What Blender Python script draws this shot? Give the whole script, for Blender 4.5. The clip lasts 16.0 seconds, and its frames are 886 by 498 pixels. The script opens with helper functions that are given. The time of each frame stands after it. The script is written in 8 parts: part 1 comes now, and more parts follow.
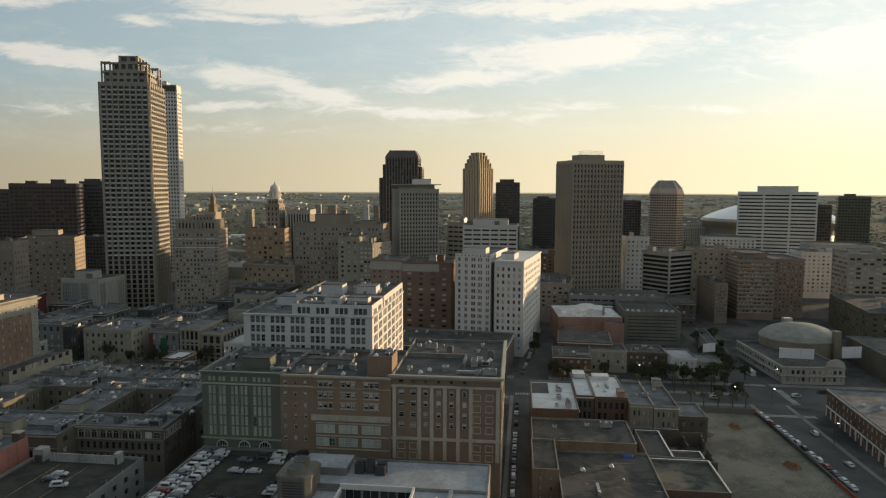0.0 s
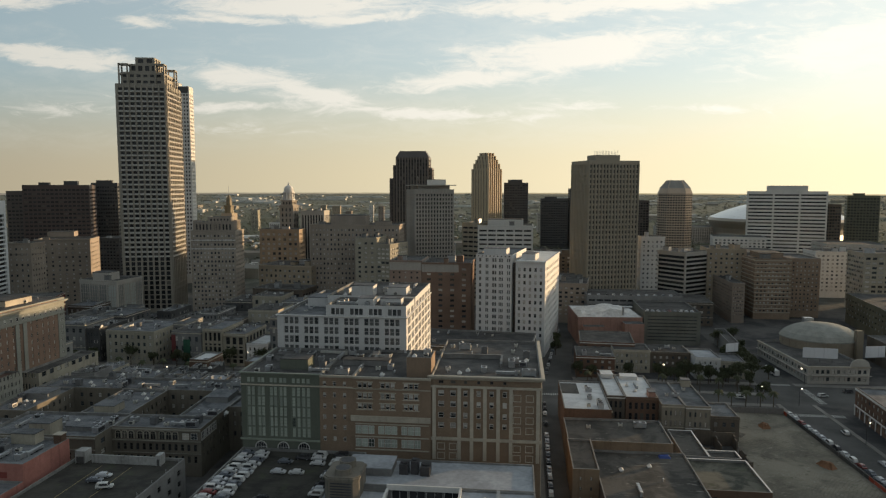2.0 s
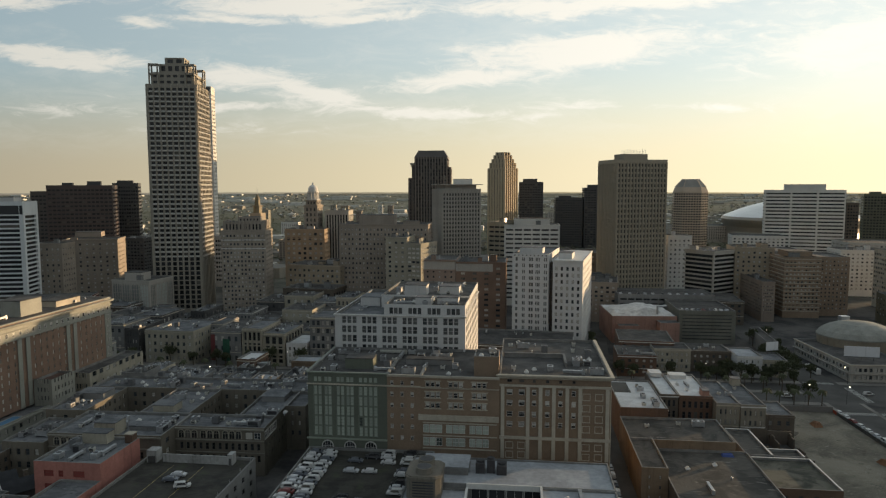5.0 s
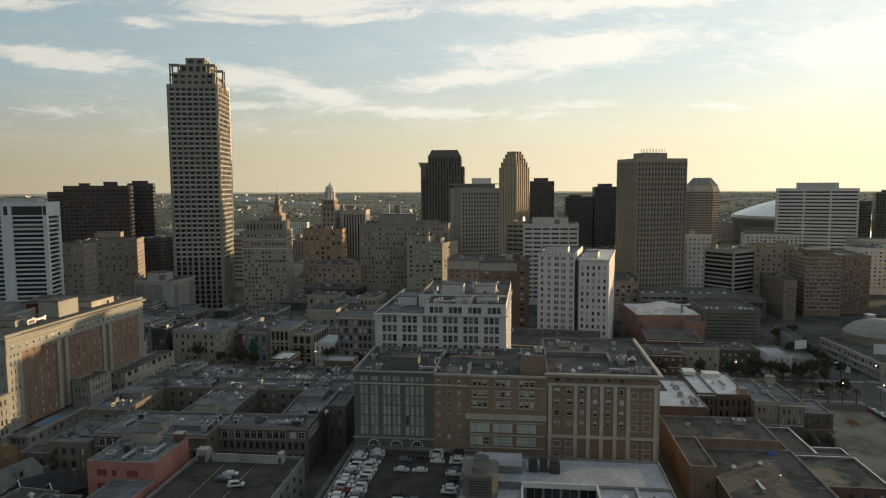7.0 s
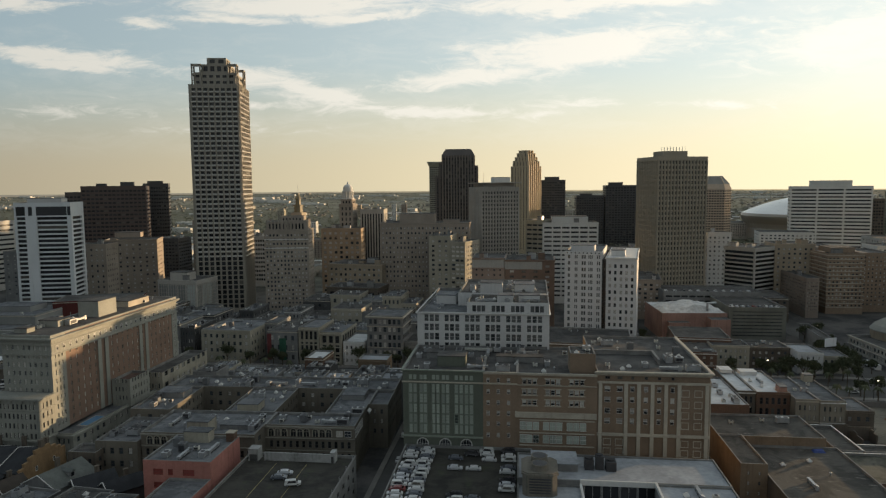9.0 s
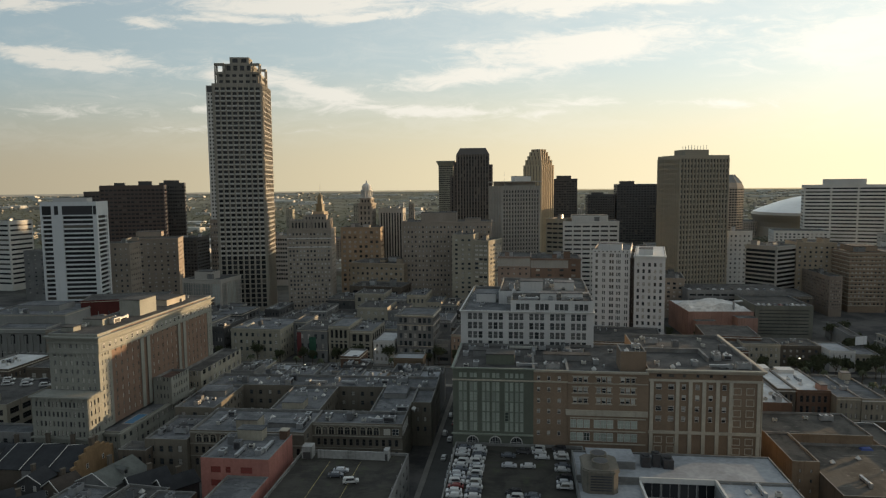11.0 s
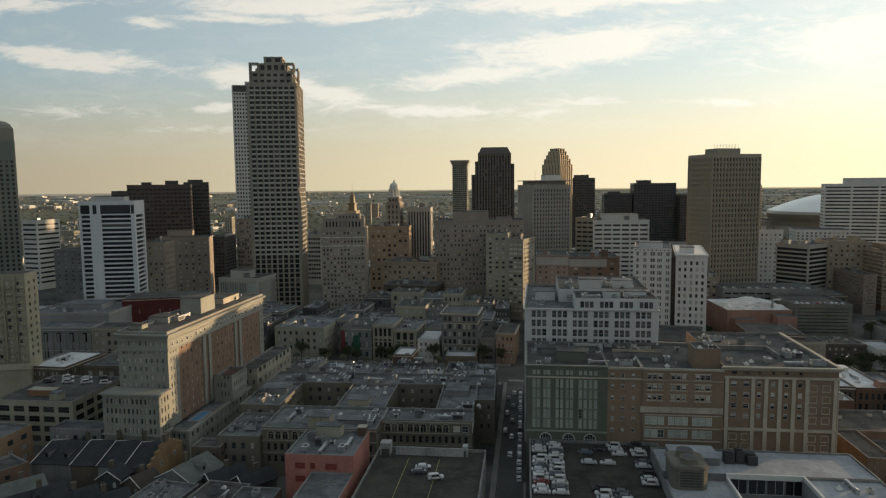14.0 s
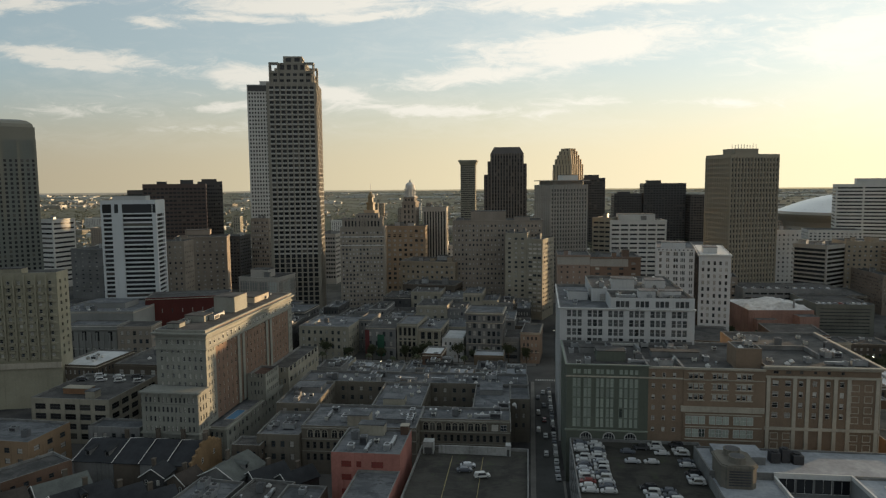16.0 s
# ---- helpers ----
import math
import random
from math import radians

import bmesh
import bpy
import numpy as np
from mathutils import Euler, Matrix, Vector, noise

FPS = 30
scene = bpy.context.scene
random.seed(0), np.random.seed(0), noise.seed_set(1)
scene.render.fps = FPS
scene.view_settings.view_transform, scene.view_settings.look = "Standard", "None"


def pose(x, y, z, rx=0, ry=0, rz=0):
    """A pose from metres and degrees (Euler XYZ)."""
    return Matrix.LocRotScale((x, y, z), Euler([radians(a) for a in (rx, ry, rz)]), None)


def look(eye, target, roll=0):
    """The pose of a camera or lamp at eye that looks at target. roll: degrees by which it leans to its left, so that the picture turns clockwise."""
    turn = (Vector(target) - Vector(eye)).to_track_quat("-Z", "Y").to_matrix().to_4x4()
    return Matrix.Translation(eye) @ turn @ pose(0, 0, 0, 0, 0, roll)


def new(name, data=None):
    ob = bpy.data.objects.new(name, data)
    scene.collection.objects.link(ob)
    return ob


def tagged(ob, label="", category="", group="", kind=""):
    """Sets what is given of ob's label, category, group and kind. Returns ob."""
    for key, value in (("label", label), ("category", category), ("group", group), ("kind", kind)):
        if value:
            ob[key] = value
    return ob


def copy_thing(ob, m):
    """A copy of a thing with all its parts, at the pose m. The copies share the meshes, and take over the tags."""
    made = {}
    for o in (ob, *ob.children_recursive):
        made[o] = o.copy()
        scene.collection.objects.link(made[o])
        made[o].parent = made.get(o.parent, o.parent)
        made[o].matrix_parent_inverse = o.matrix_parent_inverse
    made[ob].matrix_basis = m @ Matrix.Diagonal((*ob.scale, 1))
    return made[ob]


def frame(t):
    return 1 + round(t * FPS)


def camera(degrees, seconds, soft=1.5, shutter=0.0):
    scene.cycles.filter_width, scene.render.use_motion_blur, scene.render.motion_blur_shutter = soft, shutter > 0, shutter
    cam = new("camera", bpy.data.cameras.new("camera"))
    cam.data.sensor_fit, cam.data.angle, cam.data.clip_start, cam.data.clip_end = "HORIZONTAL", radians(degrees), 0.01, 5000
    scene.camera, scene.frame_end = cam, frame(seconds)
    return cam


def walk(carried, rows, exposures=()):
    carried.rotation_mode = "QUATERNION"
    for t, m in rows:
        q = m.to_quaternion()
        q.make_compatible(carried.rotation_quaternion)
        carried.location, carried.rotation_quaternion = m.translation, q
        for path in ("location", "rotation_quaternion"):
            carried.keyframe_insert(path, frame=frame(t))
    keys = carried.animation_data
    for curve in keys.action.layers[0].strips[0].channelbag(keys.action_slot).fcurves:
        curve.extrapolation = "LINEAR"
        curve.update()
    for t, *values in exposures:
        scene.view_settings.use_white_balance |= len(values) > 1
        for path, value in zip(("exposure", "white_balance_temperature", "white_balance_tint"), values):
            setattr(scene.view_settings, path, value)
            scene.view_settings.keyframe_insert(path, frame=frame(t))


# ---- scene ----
cam = camera(66.7, 16.0, soft=1.25)
METRES, EYE, TILT, LEAN, TURN = 115.6, 100.0, 0.0, 0.0, 6.2
ROWS = [
    (0.0, 0.0, 0.0, 0.0, 0.02, -5.26, -0.2),
    (0.5, -0.024, -0.0007, 0.0007, 0.04, -5.26, -0.15),
    (1.0, -0.0504, -0.002, 0.0012, 0.04, -5.24, -0.1),
    (1.5, -0.0778, -0.0028, 0.0015, 0.04, -5.23, -0.06),
    (2.0, -0.1065, -0.0033, 0.0016, 0.04, -5.23, -0.04),
    (2.5, -0.1359, -0.0042, 0.0019, 0.06, -5.24, 0.0),
    (3.0, -0.1661, -0.005, 0.0021, 0.08, -5.24, 0.01),
    (3.5, -0.1964, -0.0057, 0.0023, 0.09, -5.25, 0.04),
    (4.0, -0.2273, -0.0062, 0.0022, 0.12, -5.25, 0.04),
    (6.5, -0.382, -0.0082, 0.0013, 0.24, -5.33, 0.22),
    (7.0, -0.4138, -0.0089, 0.0013, 0.28, -5.32, 0.26),
    (7.5, -0.4471, -0.0092, 0.0012, 0.31, -5.32, 0.3),
    (8.0, -0.4799, -0.0095, 0.0009, 0.33, -5.34, 0.35),
    (8.5, -0.5133, -0.0104, 0.0007, 0.36, -5.36, 0.38),
    (9.0, -0.5471, -0.011, 0.0003, 0.37, -5.38, 0.46),
    (11.5, -0.7189, -0.019, -0.0006, 0.53, -5.46, 0.55),
    (12.0, -0.7537, -0.0211, -0.001, 0.56, -5.47, 0.58),
    (12.5, -0.7876, -0.0232, -0.0015, 0.6, -5.48, 0.58),
    (13.0, -0.8209, -0.0249, -0.0017, 0.63, -5.46, 0.57),
    (13.5, -0.8538, -0.0268, -0.0022, 0.67, -5.47, 0.59),
    (14.0, -0.8869, -0.0286, -0.0027, 0.7, -5.48, 0.58),
    (14.5, -0.9157, -0.0301, -0.0029, 0.76, -5.49, 0.55),
    (15.0, -0.9459, -0.0321, -0.0029, 0.8, -5.5, 0.51),
    (15.5, -0.9743, -0.0339, -0.0028, 0.82, -5.49, 0.5),
    (16.0, -0.9991, -0.0356, -0.0027, 0.85, -5.49, 0.49),
]
EXPOSURE = 0.77
walk(cam, [(t, pose(0, 0, EYE, TILT, LEAN, TURN) @ pose(METRES * x, METRES * y, METRES * z, 90 + pitch, roll, yaw)) for t, x, y, z, yaw, pitch, roll in ROWS],
     exposures=[(0.0, EXPOSURE), (16.0, EXPOSURE)])

# ---- sky and sun: late evening, the sun low beyond the far end of the street ----
SUN_AZ, SUN_EL = 52.8, 3.9          # degrees clockwise from +y, and above the horizon
SKY, SUN = 0.114, 3.5

world = bpy.data.worlds.new("evening_sky")
scene.world = world
world.use_nodes = True


class Nodes:
    """Short hand for wiring node trees."""

    def __init__(self, tree):
        self.tree = tree
        tree.nodes.clear()

    def feed(self, n, inputs):
        for key, value in dict(inputs).items():
            if isinstance(value, bpy.types.NodeSocket):
                self.tree.links.new(value, n.inputs[key])
            else:
                n.inputs[key].default_value = value
        return n

    def add(self, kind, inputs=()):
        return self.feed(self.tree.nodes.new(kind), inputs)

    def math(self, op, a, b=0.0, c=0.0):
        n = self.add("ShaderNodeMath", {0: a, 1: b, 2: c})
        n.operation = op
        return n.outputs[0]

    def dot(self, a, b):
        n = self.add("ShaderNodeVectorMath", {0: a, 1: b})
        n.operation = "DOT_PRODUCT"
        return n.outputs["Value"]

    def mix(self, fac, a, b, blend="MIX"):
        n = self.add("ShaderNodeMix")
        n.data_type, n.blend_type = "RGBA", blend
        return self.feed(n, {0: fac, 6: a, 7: b}).outputs[2]

    def noise(self, vector, scale, detail=3.0, rough=0.55, distort=0.0):
        return self.add("ShaderNodeTexNoise", {"Vector": vector, "Scale": scale, "Detail": detail, "Roughness": rough, "Distortion": distort}).outputs[0]

    def ramp(self, value, low, high, to_low=0.0, to_high=1.0, smooth=True):
        n = self.add("ShaderNodeMapRange")
        n.interpolation_type = "SMOOTHSTEP" if smooth else "LINEAR"
        return self.feed(n, {"Value": value, "From Min": low, "From Max": high, "To Min": to_low, "To Max": to_high}).outputs[0]


def sky_nodes():
    n = Nodes(world.node_tree)
    sky = n.add("ShaderNodeTexSky")
    sky.sky_type, sky.sun_disc, sky.sun_elevation, sky.sun_rotation = "NISHITA", False, radians(SUN_EL), radians(SUN_AZ)
    sky.altitude, sky.air_density, sky.dust_density, sky.ozone_density = 0.0, 1.0, 1.2, 1.5
    way = n.add("ShaderNodeTexCoord").outputs["Generated"]
    a = radians(6.5)
    ahead, side = (-math.sin(a), math.cos(a), 0.0), (math.cos(a), math.sin(a), 0.0)
    depth = n.math("MAXIMUM", n.math("ABSOLUTE", n.dot(way, ahead)), 0.08)
    u = n.math("DIVIDE", n.dot(way, side), depth)
    v = n.math("DIVIDE", n.dot(way, (0.0, 0.0, 1.0)), depth)
    flat = n.add("ShaderNodeCombineXYZ", {0: n.math("MULTIPLY", u, 1.0), 1: n.math("MULTIPLY", v, 3.6), 2: 0.3}).outputs[0]
    wisps = n.noise(flat, 15.0, 12.0, 0.72, 0.8)
    billow = n.noise(flat, 4.0, 4.0, 0.5, 0.3)
    drift = n.add("ShaderNodeTexNoise", {"Vector": flat, "Scale": 6.0, "Detail": 5.0, "Roughness": 0.6}).outputs[1]
    push = n.add("ShaderNodeSeparateColor", {0: drift})
    uw = n.math("ADD", u, n.math("MULTIPLY", n.math("SUBTRACT", push.outputs[0], 0.5), 0.16))
    vw = n.math("ADD", v, n.math("MULTIPLY", n.math("SUBTRACT", push.outputs[1], 0.5), 0.045))
    # cloud banks: centre u, v, half-width, half-height, slant, weight
    total = None
    for cu, cv, wu, wv, slant, k in CLOUDS:
        du = n.math("SUBTRACT", uw, cu)
        dv = n.math("SUBTRACT", n.math("SUBTRACT", vw, cv), n.math("MULTIPLY", du, slant))
        r = n.math("ADD", n.math("POWER", n.math("ABSOLUTE", n.math("DIVIDE", du, wu)), 2.0), n.math("POWER", n.math("ABSOLUTE", n.math("DIVIDE", dv, wv)), 2.0))
        bank = n.math("MULTIPLY", n.math("POWER", 2.718, n.math("MULTIPLY", r, -1.0)), k)
        total = bank if total is None else n.math("MAXIMUM", total, bank)
    density = n.math("ADD", n.math("MULTIPLY", total, 0.75), n.math("MULTIPLY", wisps, 1.3))
    density = n.math("ADD", density, n.math("MULTIPLY", billow, 0.2))
    cover = n.ramp(density, 0.90, 1.42)
    thin = n.math("MULTIPLY", n.ramp(n.math("ADD", n.math("MULTIPLY", billow, 0.6), n.math("MULTIPLY", wisps, 0.55)), 0.5, 0.75), 0.22)
    above = n.ramp(v, 0.03, 0.10)
    cover = n.math("MULTIPLY", n.math("MAXIMUM", cover, thin), above)
    glow = n.math("ADD", n.math("MULTIPLY", n.dot(way, (math.sin(radians(SUN_AZ)), math.cos(radians(SUN_AZ)), 0.0)), 0.5), 0.5)
    warm = n.mix(n.math("POWER", n.math("MAXIMUM", glow, 0.0), 2.0), CLOUD_COOL, CLOUD_WARM)
    tinted = n.mix(1.0, sky.outputs[0], SKY_TINT, "MULTIPLY")
    near_sun = n.math("POWER", n.math("MAXIMUM", glow, 0.0), 2.0)
    tinted = n.mix(0.6, tinted, n.mix(near_sun, HIGH_COOL, HIGH_WARM))
    haze = n.mix(n.ramp(n.math("ABSOLUTE", v), 0.0, 0.19, HAZE, 0.0), tinted, n.mix(n.math("POWER", n.math("MAXIMUM", glow, 0.0), 2.0), HAZE_COOL, HAZE_WARM))
    rear = n.ramp(n.dot(way, ahead), 0.25, -0.6, 0.0, 0.6)
    haze = n.mix(n.math("MAXIMUM", rear, n.ramp(n.dot(way, (0.0, 0.0, 1.0)), 0.45, 0.95, 0.0, 0.35)), haze, VEIL)
    colour = n.mix(n.math("MULTIPLY", cover, 0.92), haze, warm)
    back = n.add("ShaderNodeBackground", {"Color": colour, "Strength": SKY})
    n.add("ShaderNodeOutputWorld", {"Surface": back.outputs[0]})


CLOUDS = [
    (-0.20, 0.262, 0.20, 0.022, 0.0, 1.0), (-0.30, 0.240, 0.10, 0.010, -0.06, 0.9), (-0.11, 0.245, 0.13, 0.010, 0.10, 0.95), (-0.62, 0.268, 0.06, 0.010, 0.05, 0.9), (-0.55, 0.178, 0.12, 0.009, -0.10, 1.0), (-0.51, 0.186, 0.035, 0.008, 0.30, 0.9), (-0.16, 0.130, 0.04, 0.012, -0.5, 0.9), (0.17, 0.250, 0.04, 0.012, 0.1, 0.9), (0.24, 0.264, 0.30, 0.018, 0.03, 1.0), (0.20, 0.196, 0.22, 0.030, 0.12, 1.0), (0.06, 0.160, 0.15, 0.018, 0.10, 0.9),
    (-0.30, 0.162, 0.13, 0.024, -0.05, 0.9), (-0.19, 0.138, 0.10, 0.020, -0.22, 0.9), (-0.56, 0.190, 0.16, 0.015, -0.10, 0.95), (-0.02, 0.107, 0.17, 0.010, -0.03, 0.8),
    (-0.30, 0.117, 0.12, 0.009, 0.0, 0.75), (-0.43, 0.236, 0.05, 0.007, -0.06, 0.7), (-0.62, 0.262, 0.12, 0.012, 0.06, 0.8), (0.20, 0.117, 0.09, 0.008, 0.0, 0.6),
    (0.39, 0.116, 0.09, 0.008, 0.0, 0.6), (0.60, 0.21, 0.22, 0.05, 0.10, 0.75), (-0.33, 0.085, 0.16, 0.008, 0.0, 0.5), (-0.55, 0.115, 0.14, 0.014, 0.0, 0.5),
]
VEIL = (1.54, 1.64, 1.65, 1.0)
SKY_TINT = (0.92, 0.98, 1.02, 1.0)
CLOUD_COOL, CLOUD_WARM = (3.05, 2.98, 2.7, 1.0), (6.2, 5.9, 5.2, 1.0)
HAZE, HAZE_COOL, HAZE_WARM = 0.94, (1.16, 0.99, 0.73, 1.0), (6.6, 5.7, 3.7, 1.0)
HIGH_COOL, HIGH_WARM = (1.24, 1.80, 2.24, 1.0), (6.0, 6.4, 6.1, 1.0)
sky_nodes()

sun = new("sun", bpy.data.lights.new("sun", "SUN"))
sun.data.energy, sun.data.angle, sun.data.color = SUN, radians(0.6), (1.0, 0.69, 0.38)
sun.matrix_world = look((0, 0, 0), (-math.sin(radians(SUN_AZ)) * math.cos(radians(SUN_EL)), -math.cos(radians(SUN_AZ)) * math.cos(radians(SUN_EL)), -math.sin(radians(SUN_EL))))

# ---- materials ----
MATS = {}


def surface(name, colour, rough=0.85, vary=0.25, big=0.06, fine=1.6, bump=0.03, streak=0.25, metal=0.0, brick=False, patches=0.0, patch_colour=None):
    """A weathered surface: broad stains, fine grain, rain streaks, and relief, all at real size in metres."""
    if name in MATS:
        return MATS[name]
    m = MATS[name] = bpy.data.materials.new(name)
    m.use_nodes = True
    n = Nodes(m.node_tree)
    at = n.add("ShaderNodeTexCoord").outputs["Object"]
    c = (*colour, 1.0)
    stain = n.noise(at, big, 4.0, 0.6)
    grain = n.noise(at, fine, 4.0, 0.65)
    runs = n.noise(n.add("ShaderNodeMapping", {"Vector": at, "Scale": (0.9, 0.9, 0.05)}).outputs[0], 1.0, 3.0, 0.6)
    f = n.math("ADD", n.ramp(stain, 0.25, 0.75, 1.0 - vary, 1.0 + vary * 0.6), n.ramp(grain, 0.2, 0.8, -vary * 0.45, vary * 0.45))
    f = n.math("SUBTRACT", f, n.ramp(runs, 0.52, 0.8, 0.0, streak))
    f = n.math("ADD", f, n.ramp(n.add("ShaderNodeObjectInfo").outputs["Random"], 0, 1, -0.04, 0.04, False))
    colour_out = n.mix(1.0, c, n.add("ShaderNodeCombineColor", {0: f, 1: f, 2: f}).outputs[0], "MULTIPLY")
    height = grain
    if brick:
        sep = n.add("ShaderNodeSeparateXYZ", {0: at})
        plan = n.add("ShaderNodeCombineXYZ", {0: n.math("ADD", sep.outputs[0], sep.outputs[1]), 1: sep.outputs[2], 2: 0.0}).outputs[0]
        b = n.add("ShaderNodeTexBrick", {"Vector": plan, "Color1": (1, 1, 1, 1), "Color2": (0.72, 0.70, 0.70, 1), "Mortar": (1.25, 1.25, 1.2, 1),
                                         "Scale": 1.0, "Mortar Size": 0.012, "Brick Width": 0.22, "Row Height": 0.075, "Bias": -0.2})
        colour_out = n.mix(0.55, colour_out, n.mix(1.0, colour_out, b.outputs[0], "MULTIPLY"))
        height = n.math("SUBTRACT", grain, n.math("MULTIPLY", b.outputs[1], 0.6))
    if patches:
        blot = n.ramp(n.noise(at, 0.11, 5.0, 0.7, 0.4), 0.56, 0.66, 0.0, patches)
        colour_out = n.mix(blot, colour_out, (*patch_colour, 1.0))
    bumped = n.add("ShaderNodeBump", {"Strength": 0.5, "Distance": bump, "Height": height})
    r = n.ramp(grain, 0.2, 0.8, max(rough - 0.1, 0.02), min(rough + 0.08, 1.0))
    p = n.add("ShaderNodeBsdfPrincipled", {"Base Color": colour_out, "Roughness": r, "Metallic": metal, "Normal": bumped.outputs[0], "Specular IOR Level": 0.5 if rough < 0.8 else 0.2})
    n.add("ShaderNodeOutputMaterial", {"Surface": p.outputs[0]})
    return m


def glass(name, dark=(0.02, 0.024, 0.028), blind=(0.5, 0.48, 0.44), share=0.4, rough=0.12):
    """Window glass seen from outside in the evening: a dark glossy pane, or blinds drawn behind it."""
    if name in MATS:
        return MATS[name]
    m = MATS[name] = bpy.data.materials.new(name)
    m.use_nodes = True
    n = Nodes(m.node_tree)
    chance = n.math("FRACT", n.math("ADD", n.add("ShaderNodeObjectInfo").outputs["Random"], n.add("ShaderNodeNewGeometry").outputs["Random Per Island"]))
    drawn = n.ramp(chance, 1.0 - share - 0.04, 1.0 - share + 0.04) if share > 0 else 0.0
    tone = n.math("FRACT", n.math("MULTIPLY", chance, 7.31))
    shade = n.mix(tone, (*[v * 0.7 for v in blind], 1.0), (*blind, 1.0))
    open_pane = n.mix(n.math("FRACT", n.math("MULTIPLY", chance, 13.7)), (*dark, 1.0), (*[v * 2.6 + 0.012 for v in dark], 1.0))
    base = n.mix(drawn, open_pane, shade)
    p = n.add("ShaderNodeBsdfPrincipled", {"Base Color": base, "Roughness": rough, "IOR": 1.45})
    n.add("ShaderNodeOutputMaterial", {"Surface": p.outputs[0]})
    return m


def sash_glass(name, dark=(0.018, 0.02, 0.022), blind=(0.55, 0.53, 0.48)):
    """Panes of single windows with a blind drawn down part of the way behind each."""
    m = MATS[name] = bpy.data.materials.new(name)
    m.use_nodes = True
    n = Nodes(m.node_tree)
    chance = n.add("ShaderNodeObjectInfo").outputs["Random"]
    up = n.add("ShaderNodeSeparateXYZ", {0: n.add("ShaderNodeTexCoord").outputs["Generated"]}).outputs[2]
    drop = n.ramp(n.math("FRACT", n.math("MULTIPLY", chance, 5.17)), 0.0, 1.0, 0.05, 0.95, False)
    drawn = n.math("GREATER_THAN", up, drop)
    tone = n.mix(n.math("FRACT", n.math("MULTIPLY", chance, 11.3)), (*[v * 0.5 for v in blind], 1.0), (*blind, 1.0))
    base = n.mix(drawn, (*dark, 1.0), tone)
    p = n.add("ShaderNodeBsdfPrincipled", {"Base Color": base, "Roughness": 0.12, "IOR": 1.45})
    n.add("ShaderNodeOutputMaterial", {"Surface": p.outputs[0]})
    return m


def glow(name, colour, strength):
    m = MATS[name] = bpy.data.materials.new(name)
    m.use_nodes = True
    n = Nodes(m.node_tree)
    e = n.add("ShaderNodeEmission", {"Color": (*colour, 1.0), "Strength": strength})
    n.add("ShaderNodeOutputMaterial", {"Surface": e.outputs[0]})
    return m


ASPHALT = surface("asphalt", (0.08, 0.079, 0.076), 0.9, 0.35, 0.05, 1.2, 0.02, 0.0, patches=0.5, patch_colour=(0.08, 0.078, 0.073))
PAVING = surface("paving", (0.19, 0.18, 0.165), 0.9, 0.25, 0.1, 1.0, 0.02, 0.0)


def felt_roof(name, base, dark, pale):
    """Built-up felt roofing: seams of the sheets, ponding stains, patches and small dark scuffs."""
    m = MATS[name] = bpy.data.materials.new(name)
    m.use_nodes = True
    n = Nodes(m.node_tree)
    at = n.add("ShaderNodeTexCoord").outputs["Object"]
    tint = n.add("ShaderNodeObjectInfo").outputs["Random"]
    moved = n.add("ShaderNodeMapping", {"Vector": at, "Location": n.add("ShaderNodeCombineXYZ", {0: n.math("MULTIPLY", tint, 90.0), 1: n.math("MULTIPLY", tint, 37.0)}).outputs[0]}).outputs[0]
    c = n.mix(n.ramp(n.noise(moved, 0.14, 5.0, 0.65, 0.6), 0.36, 0.62), (*dark, 1), (*base, 1))
    c = n.mix(n.ramp(n.noise(n.add("ShaderNodeMapping", {"Vector": moved, "Scale": (0.16, 0.55, 0.3)}).outputs[0], 1.0, 5.0, 0.7, 1.2), 0.56, 0.68, 0.0, 0.6), c, (*pale, 1))
    sheet = n.add("ShaderNodeTexBrick", {"Vector": moved, "Color1": (1, 1, 1, 1), "Color2": (0.86, 0.87, 0.88, 1), "Mortar": (0.62, 0.62, 0.62, 1), "Scale": 1.0, "Mortar Size": 0.05, "Brick Width": 9.0, "Row Height": 1.1})
    c = n.mix(0.7, c, n.mix(1.0, c, sheet.outputs[0], "MULTIPLY"))
    spots = n.ramp(n.noise(n.add("ShaderNodeMapping", {"Vector": moved, "Scale": (0.38, 0.75, 0.5)}).outputs[0], 1.0, 3.0, 0.55), 0.60, 0.67, 0.0, 0.8)
    c = n.mix(spots, c, (*[v * 0.38 for v in dark], 1))
    f = n.ramp(tint, 0, 1, 0.8, 1.15, False)
    c = n.mix(1.0, c, n.add("ShaderNodeCombineColor", {0: f, 1: f, 2: f}).outputs[0], "MULTIPLY")
    high = n.math("ADD", n.noise(moved, 1.1, 4.0, 0.7), n.math("MULTIPLY", sheet.outputs[1], 0.5))
    p = n.add("ShaderNodeBsdfPrincipled", {"Base Color": c, "Roughness": n.ramp(spots, 0.0, 0.8, 0.9, 0.6), "Specular IOR Level": 0.25, "Normal": n.add("ShaderNodeBump", {"Strength": 0.5, "Distance": 0.05, "Height": high}).outputs[0]})
    n.add("ShaderNodeOutputMaterial", {"Surface": p.outputs[0]})
    return m


